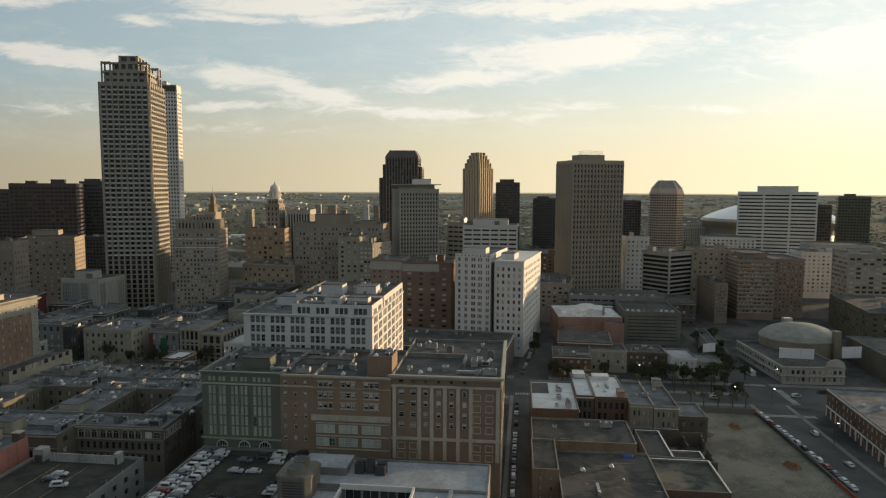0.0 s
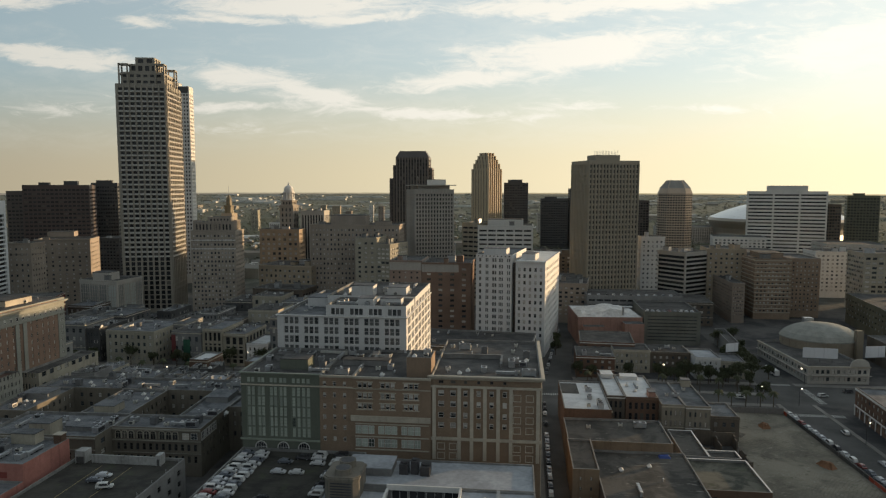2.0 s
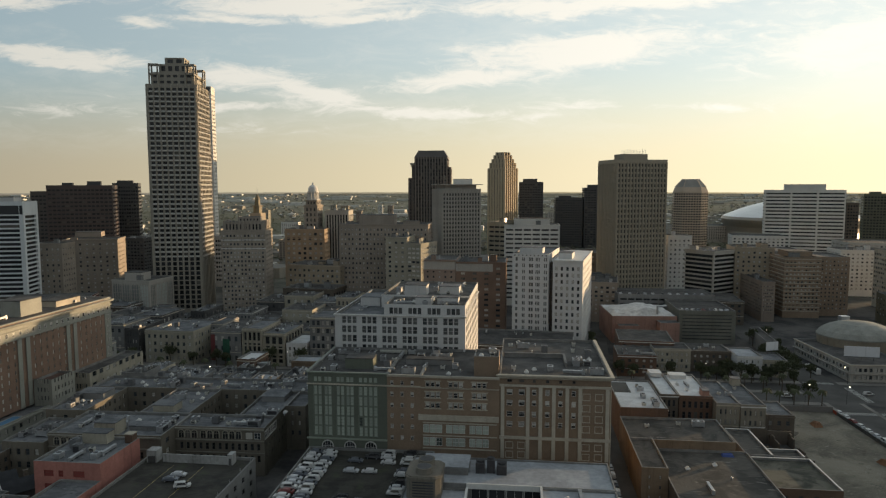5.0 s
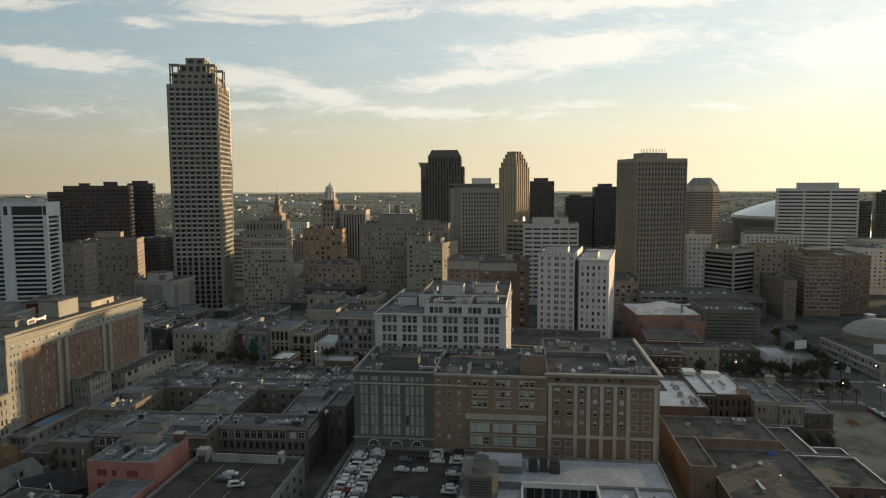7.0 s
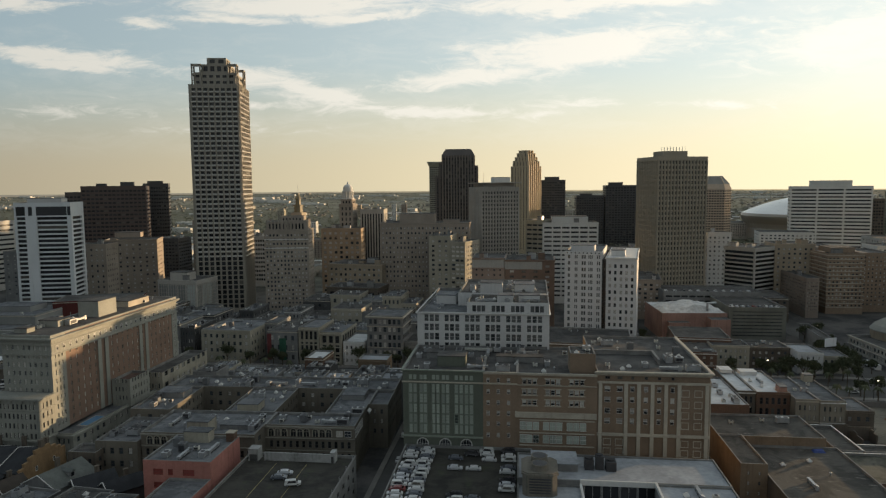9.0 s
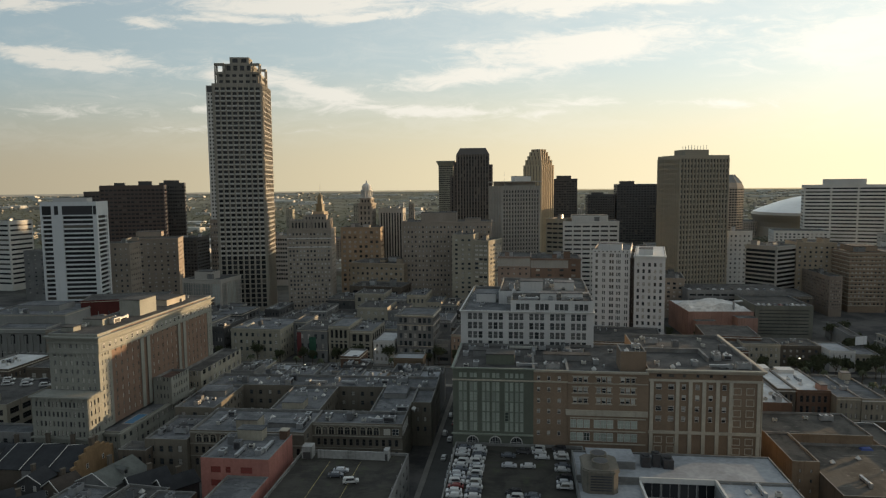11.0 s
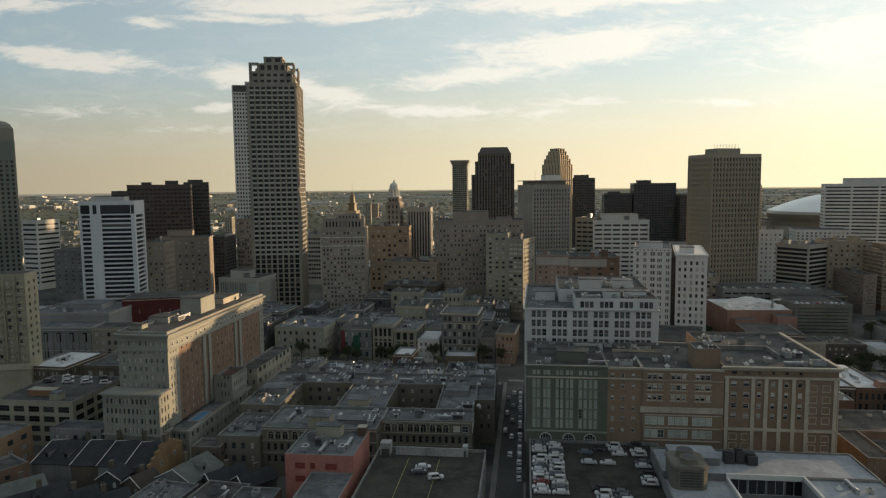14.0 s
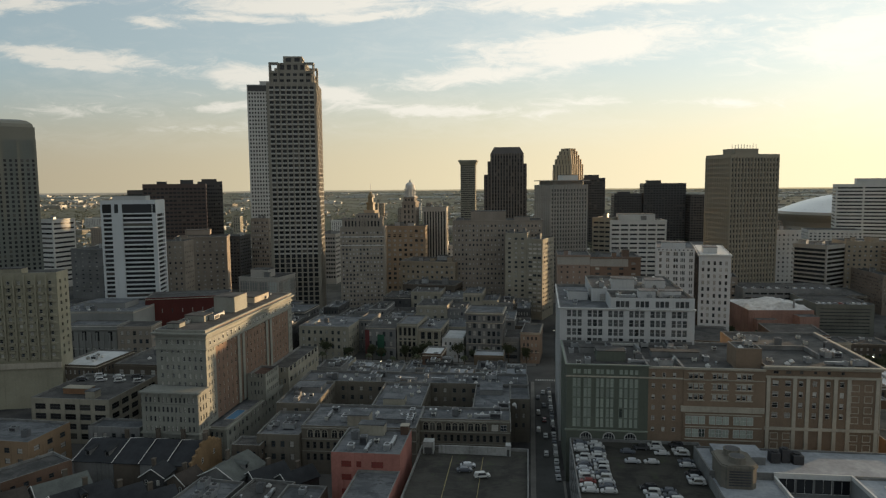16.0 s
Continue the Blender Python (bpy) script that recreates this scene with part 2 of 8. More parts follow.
COPING = surface("parapet_coping", (0.20, 0.198, 0.19), 0.85, 0.3, 0.2, 1.0, 0.01, 0.1)
TAR = felt_roof("tar_roof", (0.098, 0.094, 0.09), (0.05, 0.049, 0.048), (0.15, 0.146, 0.14))
GREY_ROOF = felt_roof("grey_roof", (0.165, 0.17, 0.178), (0.085, 0.09, 0.096), (0.25, 0.255, 0.26))
WHITE_ROOF = surface("white_roof", (0.54, 0.55, 0.555), 0.82, 0.2, 0.12, 0.8, 0.02, 0.0, patches=0.55, patch_colour=(0.36, 0.37, 0.38))
PALE_ROOF = surface("pale_roof", (0.30, 0.315, 0.335), 0.82, 0.25, 0.1, 0.8, 0.02, 0.0, patches=0.5, patch_colour=(0.22, 0.23, 0.245))
DIRT = surface("loose_earth", (0.13, 0.118, 0.10), 1.0, 0.3, 0.05, 0.7, 0.06, 0.0, patches=0.6, patch_colour=(0.08, 0.07, 0.06))


def tracked_earth():
    """Bare lot: sandy earth with damp blotches, gravel and the curved ruts of tyres."""
    m = MATS["bare_earth"] = bpy.data.materials.new("bare_earth")
    m.use_nodes = True
    n = Nodes(m.node_tree)
    at = n.add("ShaderNodeTexCoord").outputs["Object"]
    base = n.mix(n.ramp(n.noise(at, 0.045, 5.0, 0.65, 0.5), 0.36, 0.62), (0.115, 0.105, 0.085, 1), (0.205, 0.187, 0.15, 1))
    base = n.mix(n.ramp(n.noise(at, 0.4, 6.0, 0.8, 0.6), 0.52, 0.68, 0.0, 0.75), base, (0.25, 0.235, 0.2, 1))
    base = n.mix(n.ramp(n.noise(at, 0.16, 6.0, 0.8, 1.0), 0.55, 0.66, 0.0, 0.7), base, (0.07, 0.066, 0.052, 1))
    ruts = n.add("ShaderNodeTexWave", {"Vector": n.add("ShaderNodeMapping", {"Vector": at, "Location": (-150, -190, 0)}).outputs[0], "Scale": 0.28, "Distortion": 16.0, "Detail": 2.0, "Detail Scale": 0.35})
    ruts.wave_type, ruts.rings_direction = "RINGS", "Z"
    where = n.ramp(n.noise(at, 0.035, 2.0, 0.5), 0.40, 0.60)
    line = n.math("MULTIPLY", n.ramp(ruts.outputs[1], 0.80, 0.98), n.math("MULTIPLY", where, 0.5))
    base = n.mix(n.math("MULTIPLY", line, 0.6), base, (0.06, 0.055, 0.046, 1))
    base = n.mix(n.ramp(n.noise(at, 0.09, 4.0, 0.7), 0.62, 0.72, 0.0, 0.6), base, (0.075, 0.085, 0.055, 1))
    high = n.math("SUBTRACT", n.noise(at, 1.1, 5.0, 0.7), n.math("MULTIPLY", line, 0.7))
    p = n.add("ShaderNodeBsdfPrincipled", {"Base Color": base, "Roughness": 0.97, "Specular IOR Level": 0.2, "Normal": n.add("ShaderNodeBump", {"Strength": 0.7, "Distance": 0.15, "Height": high}).outputs[0]})
    n.add("ShaderNodeOutputMaterial", {"Surface": p.outputs[0]})
    return m


def mottled_roof(name, dark, mid, pale, green=0.0, streaks=0.5):
    """An old tar roof: ponding stains, pale dust streaks lying along the fall, scuffs."""
    m = MATS[name] = bpy.data.materials.new(name)
    m.use_nodes = True
    n = Nodes(m.node_tree)
    at = n.add("ShaderNodeTexCoord").outputs["Object"]
    base = n.mix(n.ramp(n.noise(at, 0.10, 5.0, 0.7, 0.8), 0.38, 0.60), (*dark, 1), (*mid, 1))
    run = n.noise(n.add("ShaderNodeMapping", {"Vector": at, "Scale": (0.10, 0.5, 0.3)}).outputs[0], 1.0, 5.0, 0.7, 1.5)
    base = n.mix(n.ramp(run, 0.57, 0.70, 0.0, streaks), base, (*pale, 1))
    base = n.mix(n.ramp(n.noise(at, 1.3, 4.0, 0.7), 0.55, 0.8, 0.0, 0.35), base, (*dark, 1))
    base = n.mix(n.ramp(n.noise(at, 0.2, 4.0, 0.6), 0.56, 0.68, 0.0, green), base, (0.06, 0.07, 0.04, 1))
    p = n.add("ShaderNodeBsdfPrincipled", {"Base Color": base, "Roughness": n.ramp(run, 0.3, 0.7, 0.75, 0.98), "Specular IOR Level": 0.25,
              "Normal": n.add("ShaderNodeBump", {"Strength": 0.5, "Distance": 0.04, "Height": n.noise(at, 0.9, 5.0, 0.7)}).outputs[0]})
    n.add("ShaderNodeOutputMaterial", {"Surface": p.outputs[0]})
    return m


LOT_EARTH = tracked_earth()
OLD_TAR = mottled_roof("old_tar_roof", (0.04, 0.039, 0.036), (0.085, 0.08, 0.072), (0.24, 0.23, 0.21), 0.0, 0.8)
OLD_DECK = mottled_roof("old_parking_deck", (0.026, 0.025, 0.022), (0.05, 0.047, 0.04), (0.08, 0.076, 0.068), 0.5, 0.5)
YARD_FLOOR = mottled_roof("yard_floor", (0.035, 0.037, 0.03), (0.11, 0.105, 0.085), (0.16, 0.15, 0.125), 0.4, 0.4)
METAL = surface("galvanised_metal", (0.42, 0.43, 0.44), 0.45, 0.2, 0.5, 4.0, 0.005, 0.1, 0.6)
DARK_METAL = surface("dark_metal", (0.06, 0.06, 0.065), 0.5, 0.3, 0.5, 4.0, 0.005, 0.1, 0.4)
TRIM = surface("stone_trim", (0.43, 0.388, 0.318), 0.85, 0.2, 0.1, 1.5, 0.02, 0.2)
WHITE_TRIM = surface("white_trim", (0.58, 0.57, 0.545), 0.75, 0.15, 0.1, 1.5, 0.01, 0.15)
FRAME_W = surface("white_window_frame", (0.62, 0.61, 0.58), 0.6, 0.1, 0.3, 2.0, 0.002, 0.05)
FRAME_D = surface("dark_window_frame", (0.06, 0.06, 0.06), 0.5, 0.1, 0.3, 2.0, 0.002, 0.05)
GLASS = glass("window_glass", share=0.46)
GLASS_BLIND = glass("window_glass_blinds", share=0.82, blind=(0.62, 0.59, 0.52))
GLASS_DARK = glass("dark_glass", (0.012, 0.013, 0.015), share=0.06, blind=(0.16, 0.15, 0.13), rough=0.22)
GLASS_GREY = glass("grey_window_glass", (0.03, 0.033, 0.035), (0.15, 0.155, 0.155), 0.72)
GLASS_SASH = sash_glass("sash_glass")
GLASS_GREEN = glass("green_curtain_glass", (0.05, 0.06, 0.055), (0.44, 0.48, 0.42), 0.96)

# ---- mesh tools ----
class Shape:
    """Gathers faces of one mesh."""

    def __init__(self, *mats):
        self.v, self.f, self.m, self.mats = [], [], [], list(mats)

    def face(self, pts, mi=0):
        i = len(self.v)
        self.v.extend(pts)
        self.f.append(tuple(range(i, i + len(pts))))
        self.m.append(mi)

    def box(self, x0, y0, z0, x1, y1, z1, mi=0, floor=True):
        i = len(self.v)
        self.v.extend([(x0, y0, z0), (x1, y0, z0), (x1, y1, z0), (x0, y1, z0), (x0, y0, z1), (x1, y0, z1), (x1, y1, z1), (x0, y1, z1)])
        quads = [(0, 1, 5, 4), (1, 2, 6, 5), (2, 3, 7, 6), (3, 0, 4, 7), (4, 5, 6, 7)] + ([(3, 2, 1, 0)] if floor else [])
        for q in quads:
            self.f.append(tuple(i + k for k in q))
            self.m.append(mi)

    def prism(self, ring0, ring1, mi=0, cap=True, base=False):
        """Walls between two rings of equal count, with lids."""
        i, k = len(self.v), len(ring0)
        self.v.extend(ring0)
        self.v.extend(ring1)
        for j in range(k):
            self.f.append((i + j, i + (j + 1) % k, i + k + (j + 1) % k, i + k + j))
            self.m.append(mi)
        if cap:
            self.f.append(tuple(range(i + k, i + 2 * k)))
            self.m.append(mi)
        if base:
            self.f.append(tuple(range(i + k - 1, i - 1, -1)))
            self.m.append(mi)

    def tube(self, x, y, z0, z1, r0, r1=None, n=10, mi=0, cap=True):
        r1 = r0 if r1 is None else r1
        rings = [[(x + r * math.cos(2 * math.pi * j / n), y + r * math.sin(2 * math.pi * j / n), z) for j in range(n)] for r, z in ((r0, z0), (r1, z1))]
        self.prism(rings[0], rings[1], mi, cap)

    def rod(self, a, b, r, n=6, mi=0):
        a, b = Vector(a), Vector(b)
        q = (b - a).to_track_quat("Z", "Y").to_matrix()
        ring = [q @ Vector((r * math.cos(2 * math.pi * j / n), r * math.sin(2 * math.pi * j / n), 0)) for j in range(n)]
        self.prism([tuple(a + p) for p in ring], [tuple(b + p) for p in ring], mi, True, True)

    def turned(self, prof, n, mi=0):
        """A turned body with shared rings, from (radius, height) pairs."""
        i = len(self.v)
        for r, z in prof:
            self.v.extend([(r * math.cos(2 * math.pi * k / n), r * math.sin(2 * math.pi * k / n), z) for k in range(n)])
        for j in range(len(prof) - 1):
            for k in range(n):
                a, b = i + j * n + k, i + j * n + (k + 1) % n
                self.f.append((a, b, b + n, a + n))
                self.m.append(mi)

    def mesh(self, name):
        me = bpy.data.meshes.new(name)
        me.from_pydata(self.v, [], self.f)
        for m in self.mats:
            me.materials.append(m)
        me.polygons.foreach_set("material_index", self.m)
        me.update()
        return me


def part(name, data, parent, label="", at=None):
    """One mesh under a thing or a part."""
    ob = new(name, data.mesh(name) if isinstance(data, Shape) else data)
    ob.parent = parent
    if at is not None:
        ob.matrix_basis = at
    return tagged(ob, label)


def thing(name, x, y, z, rot, label, category, group="", kind=""):
    ob = new(name)
    ob.empty_display_size = 1.0
    ob.matrix_basis = pose(x, y, z, 0, 0, rot)
    return tagged(ob, label, category, group, kind)


WINDOWS = {}


def window_shape(s, u0, u1, v0, v1, frame=0.09, bars=1, posts=0, off=0.0):
    """One sash window in the facade's own plane (x along, z up, y inwards): frame, bars and pane."""
    o = [(u0, v0), (u1, v0), (u1, v1), (u0, v1)]
    i = [(u0 + frame, v0 + frame), (u1 - frame, v0 + frame), (u1 - frame, v1 - frame), (u0 + frame, v1 - frame)]
    n = len(s.v)
    s.v.extend([(a, off - 0.05, b) for a, b in o] + [(a, off - 0.05, b) for a, b in i] + [(a, off + 0.05, b) for a, b in o] + [(a, off + 0.05, b) for a, b in i])
    for k in range(4):
        m = (k + 1) % 4
        for q in ((k, m, 4 + m, 4 + k), (4 + k, 4 + m, 12 + m, 12 + k), (8 + k, 8 + m, m, k)):
            s.f.append(tuple(n + e for e in q))
            s.m.append(0)
    for k in range(bars):
        z = v0 + (v1 - v0) * (k + 1) / (bars + 1)
        s.box(u0 + frame, off - 0.04, z - frame * 0.4, u1 - frame, off + 0.04, z + frame * 0.4, 0)
    for k in range(posts):
        x = u0 + (u1 - u0) * (k + 1) / (posts + 1)
        s.box(x - frame * 0.4, off - 0.045, v0 + frame, x + frame * 0.4, off + 0.045, v1 - frame, 0)
    s.face([(u0 + frame * 0.5, off + 0.03, v0 + frame * 0.5), (u1 - frame * 0.5, off + 0.03, v0 + frame * 0.5),
            (u1 - frame * 0.5, off + 0.03, v1 - frame * 0.5), (u0 + frame * 0.5, off + 0.03, v1 - frame * 0.5)], 1)


def window_mesh(w, h, pane, frame_mat, bars, posts):
    key = (round(w, 2), round(h, 2), pane.name, frame_mat.name, bars, posts)
    if key not in WINDOWS:
        s = Shape(frame_mat, pane)
        window_shape(s, -w / 2, w / 2, 0, h, 0.08, bars, posts)
        WINDOWS[key] = s.mesh("window")
    return WINDOWS[key]


def spread(length, n, share, margin=1.0, group=1, tight=0.82):
    """Columns of openings: n groups evenly spaced, each of so many openings close together."""
    cell = (length - 2 * margin) / n
    cols = []
    for i in range(n):
        mid, width = margin + cell * (i + 0.5), cell * share
        step = width / group
        for g in range(group):
            c = mid - width / 2 + step * (g + 0.5)
            half = step / 2 * (tight if group > 1 else 1.0)
            cols.append((c - half, c + half))
    return cols


def storeys(z0, z1, n, share):
    """Rows of openings: n storeys between two heights."""
    cell = (z1 - z0) / n
    return [(z0 + cell * (i + (1 - share) * 0.5), z0 + cell * (i + (1 + share) * 0.5)) for i in range(n)]


def side_of(side, w, d):
    return {"f": ((0.0, 0.0), (1.0, 0.0), w, 0), "r": ((w, 0.0), (0.0, 1.0), d, 90), "b": ((w, d), (-1.0, 0.0), w, 180), "l": ((0.0, d), (0.0, -1.0), d, 270)}[side]


def pierced(wall, side, w, d, z0, z1, cols, rows, recess, skip=(), mi=0):
    """A wall with real openings, added to the mesh of the walls."""
    (ox, oy), (ax, ay), length, _ = side_of(side, w, d)
    nx, ny = -ay, ax                        # inwards

    def P(u, v, k=0.0):
        return (ox + ax * u + nx * k, oy + ay * u + ny * k, v)

    def quad(u0, u1, v0, v1):
        if u1 - u0 > 1e-4 and v1 - v0 > 1e-4:
            wall.face([P(u0, v0), P(u1, v0), P(u1, v1), P(u0, v1)], mi)

    v = z0
    for r, (v0, v1) in enumerate(rows):
        quad(0, length, v, v0)
        u = 0.0
        for c, (u0, u1) in enumerate(cols):
            if (c, r) in skip:
                continue
            quad(u, u0, v0, v1)
            wall.face([P(u0, v0), P(u0, v0, recess), P(u0, v1, recess), P(u0, v1)], mi)
            wall.face([P(u1, v0, recess), P(u1, v0), P(u1, v1), P(u1, v1, recess)], mi)
            wall.face([P(u0, v0), P(u1, v0), P(u1, v0, recess), P(u0, v0, recess)], mi)
            wall.face([P(u0, v1, recess), P(u1, v1, recess), P(u1, v1), P(u0, v1)], mi)
            u = u1
        quad(u, length, v0, v1)
        v = v1
    quad(0, length, v, z1)


def rim(wall, w, d, z, thick=0.4, drop=1.0, mi=0):
    """The top of a parapet and its inner face."""
    o = [(0, 0), (w, 0), (w, d), (0, d)]
    i = [(thick, thick), (w - thick, thick), (w - thick, d - thick), (thick, d - thick)]
    for k in range(4):
        j = (k + 1) % 4
        wall.face([(*o[k], z), (*o[j], z), (*i[j], z), (*i[k], z)], mi)
        wall.face([(*i[k], z), (*i[j], z), (*i[j], z - drop), (*i[k], z - drop)], mi)


def ledge(root, w, d, z, out=0.5, high=0.6, mat=None, name="cornice", sides="frbl", label=""):
    """A moulded band round the walls."""
    s = Shape(mat)
    o1, o2 = out * 0.55, out
    for sd in sides:
        (ox, oy), (ax, ay), length, _ = side_of(sd, w, d)
        nx, ny = ay, -ax
        prof = [(0.0, z), (o1, z + high * 0.15), (o1, z + high * 0.5), (o2, z + high * 0.7), (o2, z + high), (0.0, z + high)]
        a = [(ox + nx * k - ax * k, oy + ny * k - ay * k, v) for k, v in prof]
        b = [(ox + ax * (length) + nx * k + ax * k, oy + ay * (length) + ny * k + ay * k, v) for k, v in prof]
        for q in range(len(prof) - 1):
            s.face([a[q], b[q], b[q + 1], a[q + 1]])
        s.face(a)
        s.face(b[::-1])
    return part(name, s, root, label)


def block(root, w, d, z0, z1, wall_mat, roof_mat, sides, parapet=1.0, pane=None, frame_mat=None, recess=0.25, style="stuff", name="wall", dx=0.0, dy=0.0, thick=0.4):
    """Walls with openings, parapet, roof and windows of one rectangular mass. sides: {side: dict(n, floors, fw, fh, m, top, bot, group, bars, posts, skip)}."""
    wall = Shape(wall_mat, COPING)
    fits = []
    for sd in "frbl":
        spec = sides.get(sd)
        length = side_of(sd, w, d)[2]
        if not spec:
            pierced(wall, sd, w, d, z0, z1, [], [], recess)
            continue
        cols = spec.get("cols") or spread(length, spec["n"], spec.get("fw", 0.5), spec.get("m", 1.0), spec.get("group", 1), spec.get("tight", 0.82))
        rows = spec.get("rows") or storeys(z0 + spec.get("bot", 4.5), z1 - spec.get("top", 2.0), spec["floors"], spec.get("fh", 0.55))
        pierced(wall, sd, w, d, z0, z1, cols, rows, recess, spec.get("skip", ()))
        fits.append((sd, cols, rows, spec))
    rim(wall, w, d, z1, thick, parapet, 1)
    shift = pose(dx, dy, 0)
    body = part(name, wall, root, "", shift)
    roof = Shape(roof_mat)
    roof.face([(thick, thick, z1 - parapet), (w - thick, thick, z1 - parapet), (w - thick, d - thick, z1 - parapet), (thick, d - thick, z1 - parapet)])
    part("roof", roof, root, "", shift)
    for sd, cols, rows, spec in fits:
        glaze_at(root, sd, w, d, cols, rows, recess, spec.get("style", style), spec.get("pane", pane or GLASS), spec.get("frame", frame_mat or FRAME_D), spec.get("bars", 1), spec.get("posts", 0), spec.get("skip", ()), shift)
    return body


def glaze_at(root, side, w, d, cols, rows, recess, style, pane, frame_mat, bars, posts, skip, shift):
    """Windows into the openings: each an object ("single"), or, where they are too small and many, one joined part ("stuff")."""
    (ox, oy), (ax, ay), length, turn = side_of(side, w, d)
    base = shift @ pose(ox, oy, 0, 0, 0, turn)
    s = Shape(frame_mat, pane)
    for r, (v0, v1) in enumerate(rows):
        for c, (u0, u1) in enumerate(cols):
            if (c, r) in skip:
                continue
            if style == "single":
                part("window", window_mesh(u1 - u0, v1 - v0, pane, frame_mat, bars, posts), root, "", base @ pose((u0 + u1) / 2, recess, v0))
            else:
                window_shape(s, u0, u1, v0, v1, 0.1, bars, posts, recess)
    if s.f:
        tagged(part("glazing", s, root, "", base), kind="stuff")


def building(name, x, y, w, d, z, rot, wall_mat, roof_mat, label, sides=None, category="building", group="", **more):
    """A house or tower from its front left corner, with one mass; more masses and parts may be added to what it returns."""
    root = thing(name, x, y, 0, rot, label, category, group)
    block(root, w, d, 0, z, wall_mat, roof_mat, sides or {}, **more)
    return root


def penthouse(root, x, y, w, d, z0, z1, mat, roof_mat=None, name="roof_house"):
    s = Shape(mat, roof_mat or TAR)
    s.box(x, y, z0, x + w, y + d, z1, 0, False)
    s.box(x - 0.15, y - 0.15, z1, x + w + 0.15, y + d + 0.15, z1 + 0.25, 1)
    return part(name, s, root)


def fins(root, side, w, d, z0, z1, us, width, out, mat, name="pier", dx=0, dy=0):
    """Upright piers that stand proud of a wall, each a part."""
    (ox, oy), (ax, ay), length, turn = side_of(side, w, d)
    s = Shape(mat)
    s.box(-width / 2, -out, z0, width / 2, 0.02, z1)
    me = s.mesh(name)
    for u in us:
        part(name, me, root, "", pose(dx, dy, 0) @ pose(ox, oy, 0, 0, 0, turn) @ pose(u, 0, 0))


def bands(root, side, w, d, zs, high, out, mat, name="band", u0=0.0, u1=None, dx=0, dy=0):
    """Level bands proud of a wall, each a part."""
    (ox, oy), (ax, ay), length, turn = side_of(side, w, d)
    u1 = length if u1 is None else u1
    s = Shape(mat)
    s.box(u0, -out, 0, u1, 0.02, high)
    me = s.mesh(name)
    for z in zs:
        part(name, me, root, "", pose(dx, dy, 0) @ pose(ox, oy, 0, 0, 0, turn) @ pose(0, 0, z))

# ---- ground, streets ----
def ground_sheet():
    """One sheet to the horizon: level in the city, rising a little far out to where the land meets the sky."""
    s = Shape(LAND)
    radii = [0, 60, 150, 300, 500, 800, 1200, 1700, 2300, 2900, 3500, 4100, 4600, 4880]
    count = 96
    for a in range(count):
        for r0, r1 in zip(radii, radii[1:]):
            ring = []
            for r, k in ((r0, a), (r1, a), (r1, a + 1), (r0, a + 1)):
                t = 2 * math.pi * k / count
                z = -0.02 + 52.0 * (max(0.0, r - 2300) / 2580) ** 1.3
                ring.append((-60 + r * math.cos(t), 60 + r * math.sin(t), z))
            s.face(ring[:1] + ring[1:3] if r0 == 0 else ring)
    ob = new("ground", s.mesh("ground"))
    tagged(ob, "flat delta ground with dark streets, lots and distant woods", "ground", kind="structure")


def land_material():
    m = MATS["land"] = bpy.data.materials.new("land")
    m.use_nodes = True
    n = Nodes(m.node_tree)
    at = n.add("ShaderNodeTexCoord").outputs["Object"]
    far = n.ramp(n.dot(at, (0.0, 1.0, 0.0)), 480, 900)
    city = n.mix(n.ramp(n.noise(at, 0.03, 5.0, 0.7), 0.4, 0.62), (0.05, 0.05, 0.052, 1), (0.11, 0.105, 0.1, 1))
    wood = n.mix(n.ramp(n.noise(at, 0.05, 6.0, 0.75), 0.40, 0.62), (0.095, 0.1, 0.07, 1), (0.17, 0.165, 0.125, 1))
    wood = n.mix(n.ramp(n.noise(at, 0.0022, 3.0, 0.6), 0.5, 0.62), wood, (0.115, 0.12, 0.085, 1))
    # land pales with distance: haze put into its base colour
    hazed_land = n.mix(n.ramp(n.noise(n.add("ShaderNodeMapping", {"Vector": at, "Scale": (0.35, 1.0, 1.0)}).outputs[0], 0.006, 6.0, 0.7), 0.4, 0.62), (0.17, 0.165, 0.125, 1), (0.26, 0.245, 0.19, 1))
    wood = n.mix(n.ramp(n.dot(at, (0.0, 1.0, 0.0)), 1300, 3400), wood, hazed_land)
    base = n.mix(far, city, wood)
    p = n.add("ShaderNodeBsdfPrincipled", {"Base Color": base, "Roughness": 0.95, "Specular IOR Level": 0.05,
              "Normal": n.add("ShaderNodeBump", {"Strength": 0.4, "Distance": 0.1, "Height": n.noise(at, 0.8, 4.0, 0.6)}).outputs[0]})
    n.add("ShaderNodeOutputMaterial", {"Surface": p.outputs[0]})
    return m


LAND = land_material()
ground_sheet()


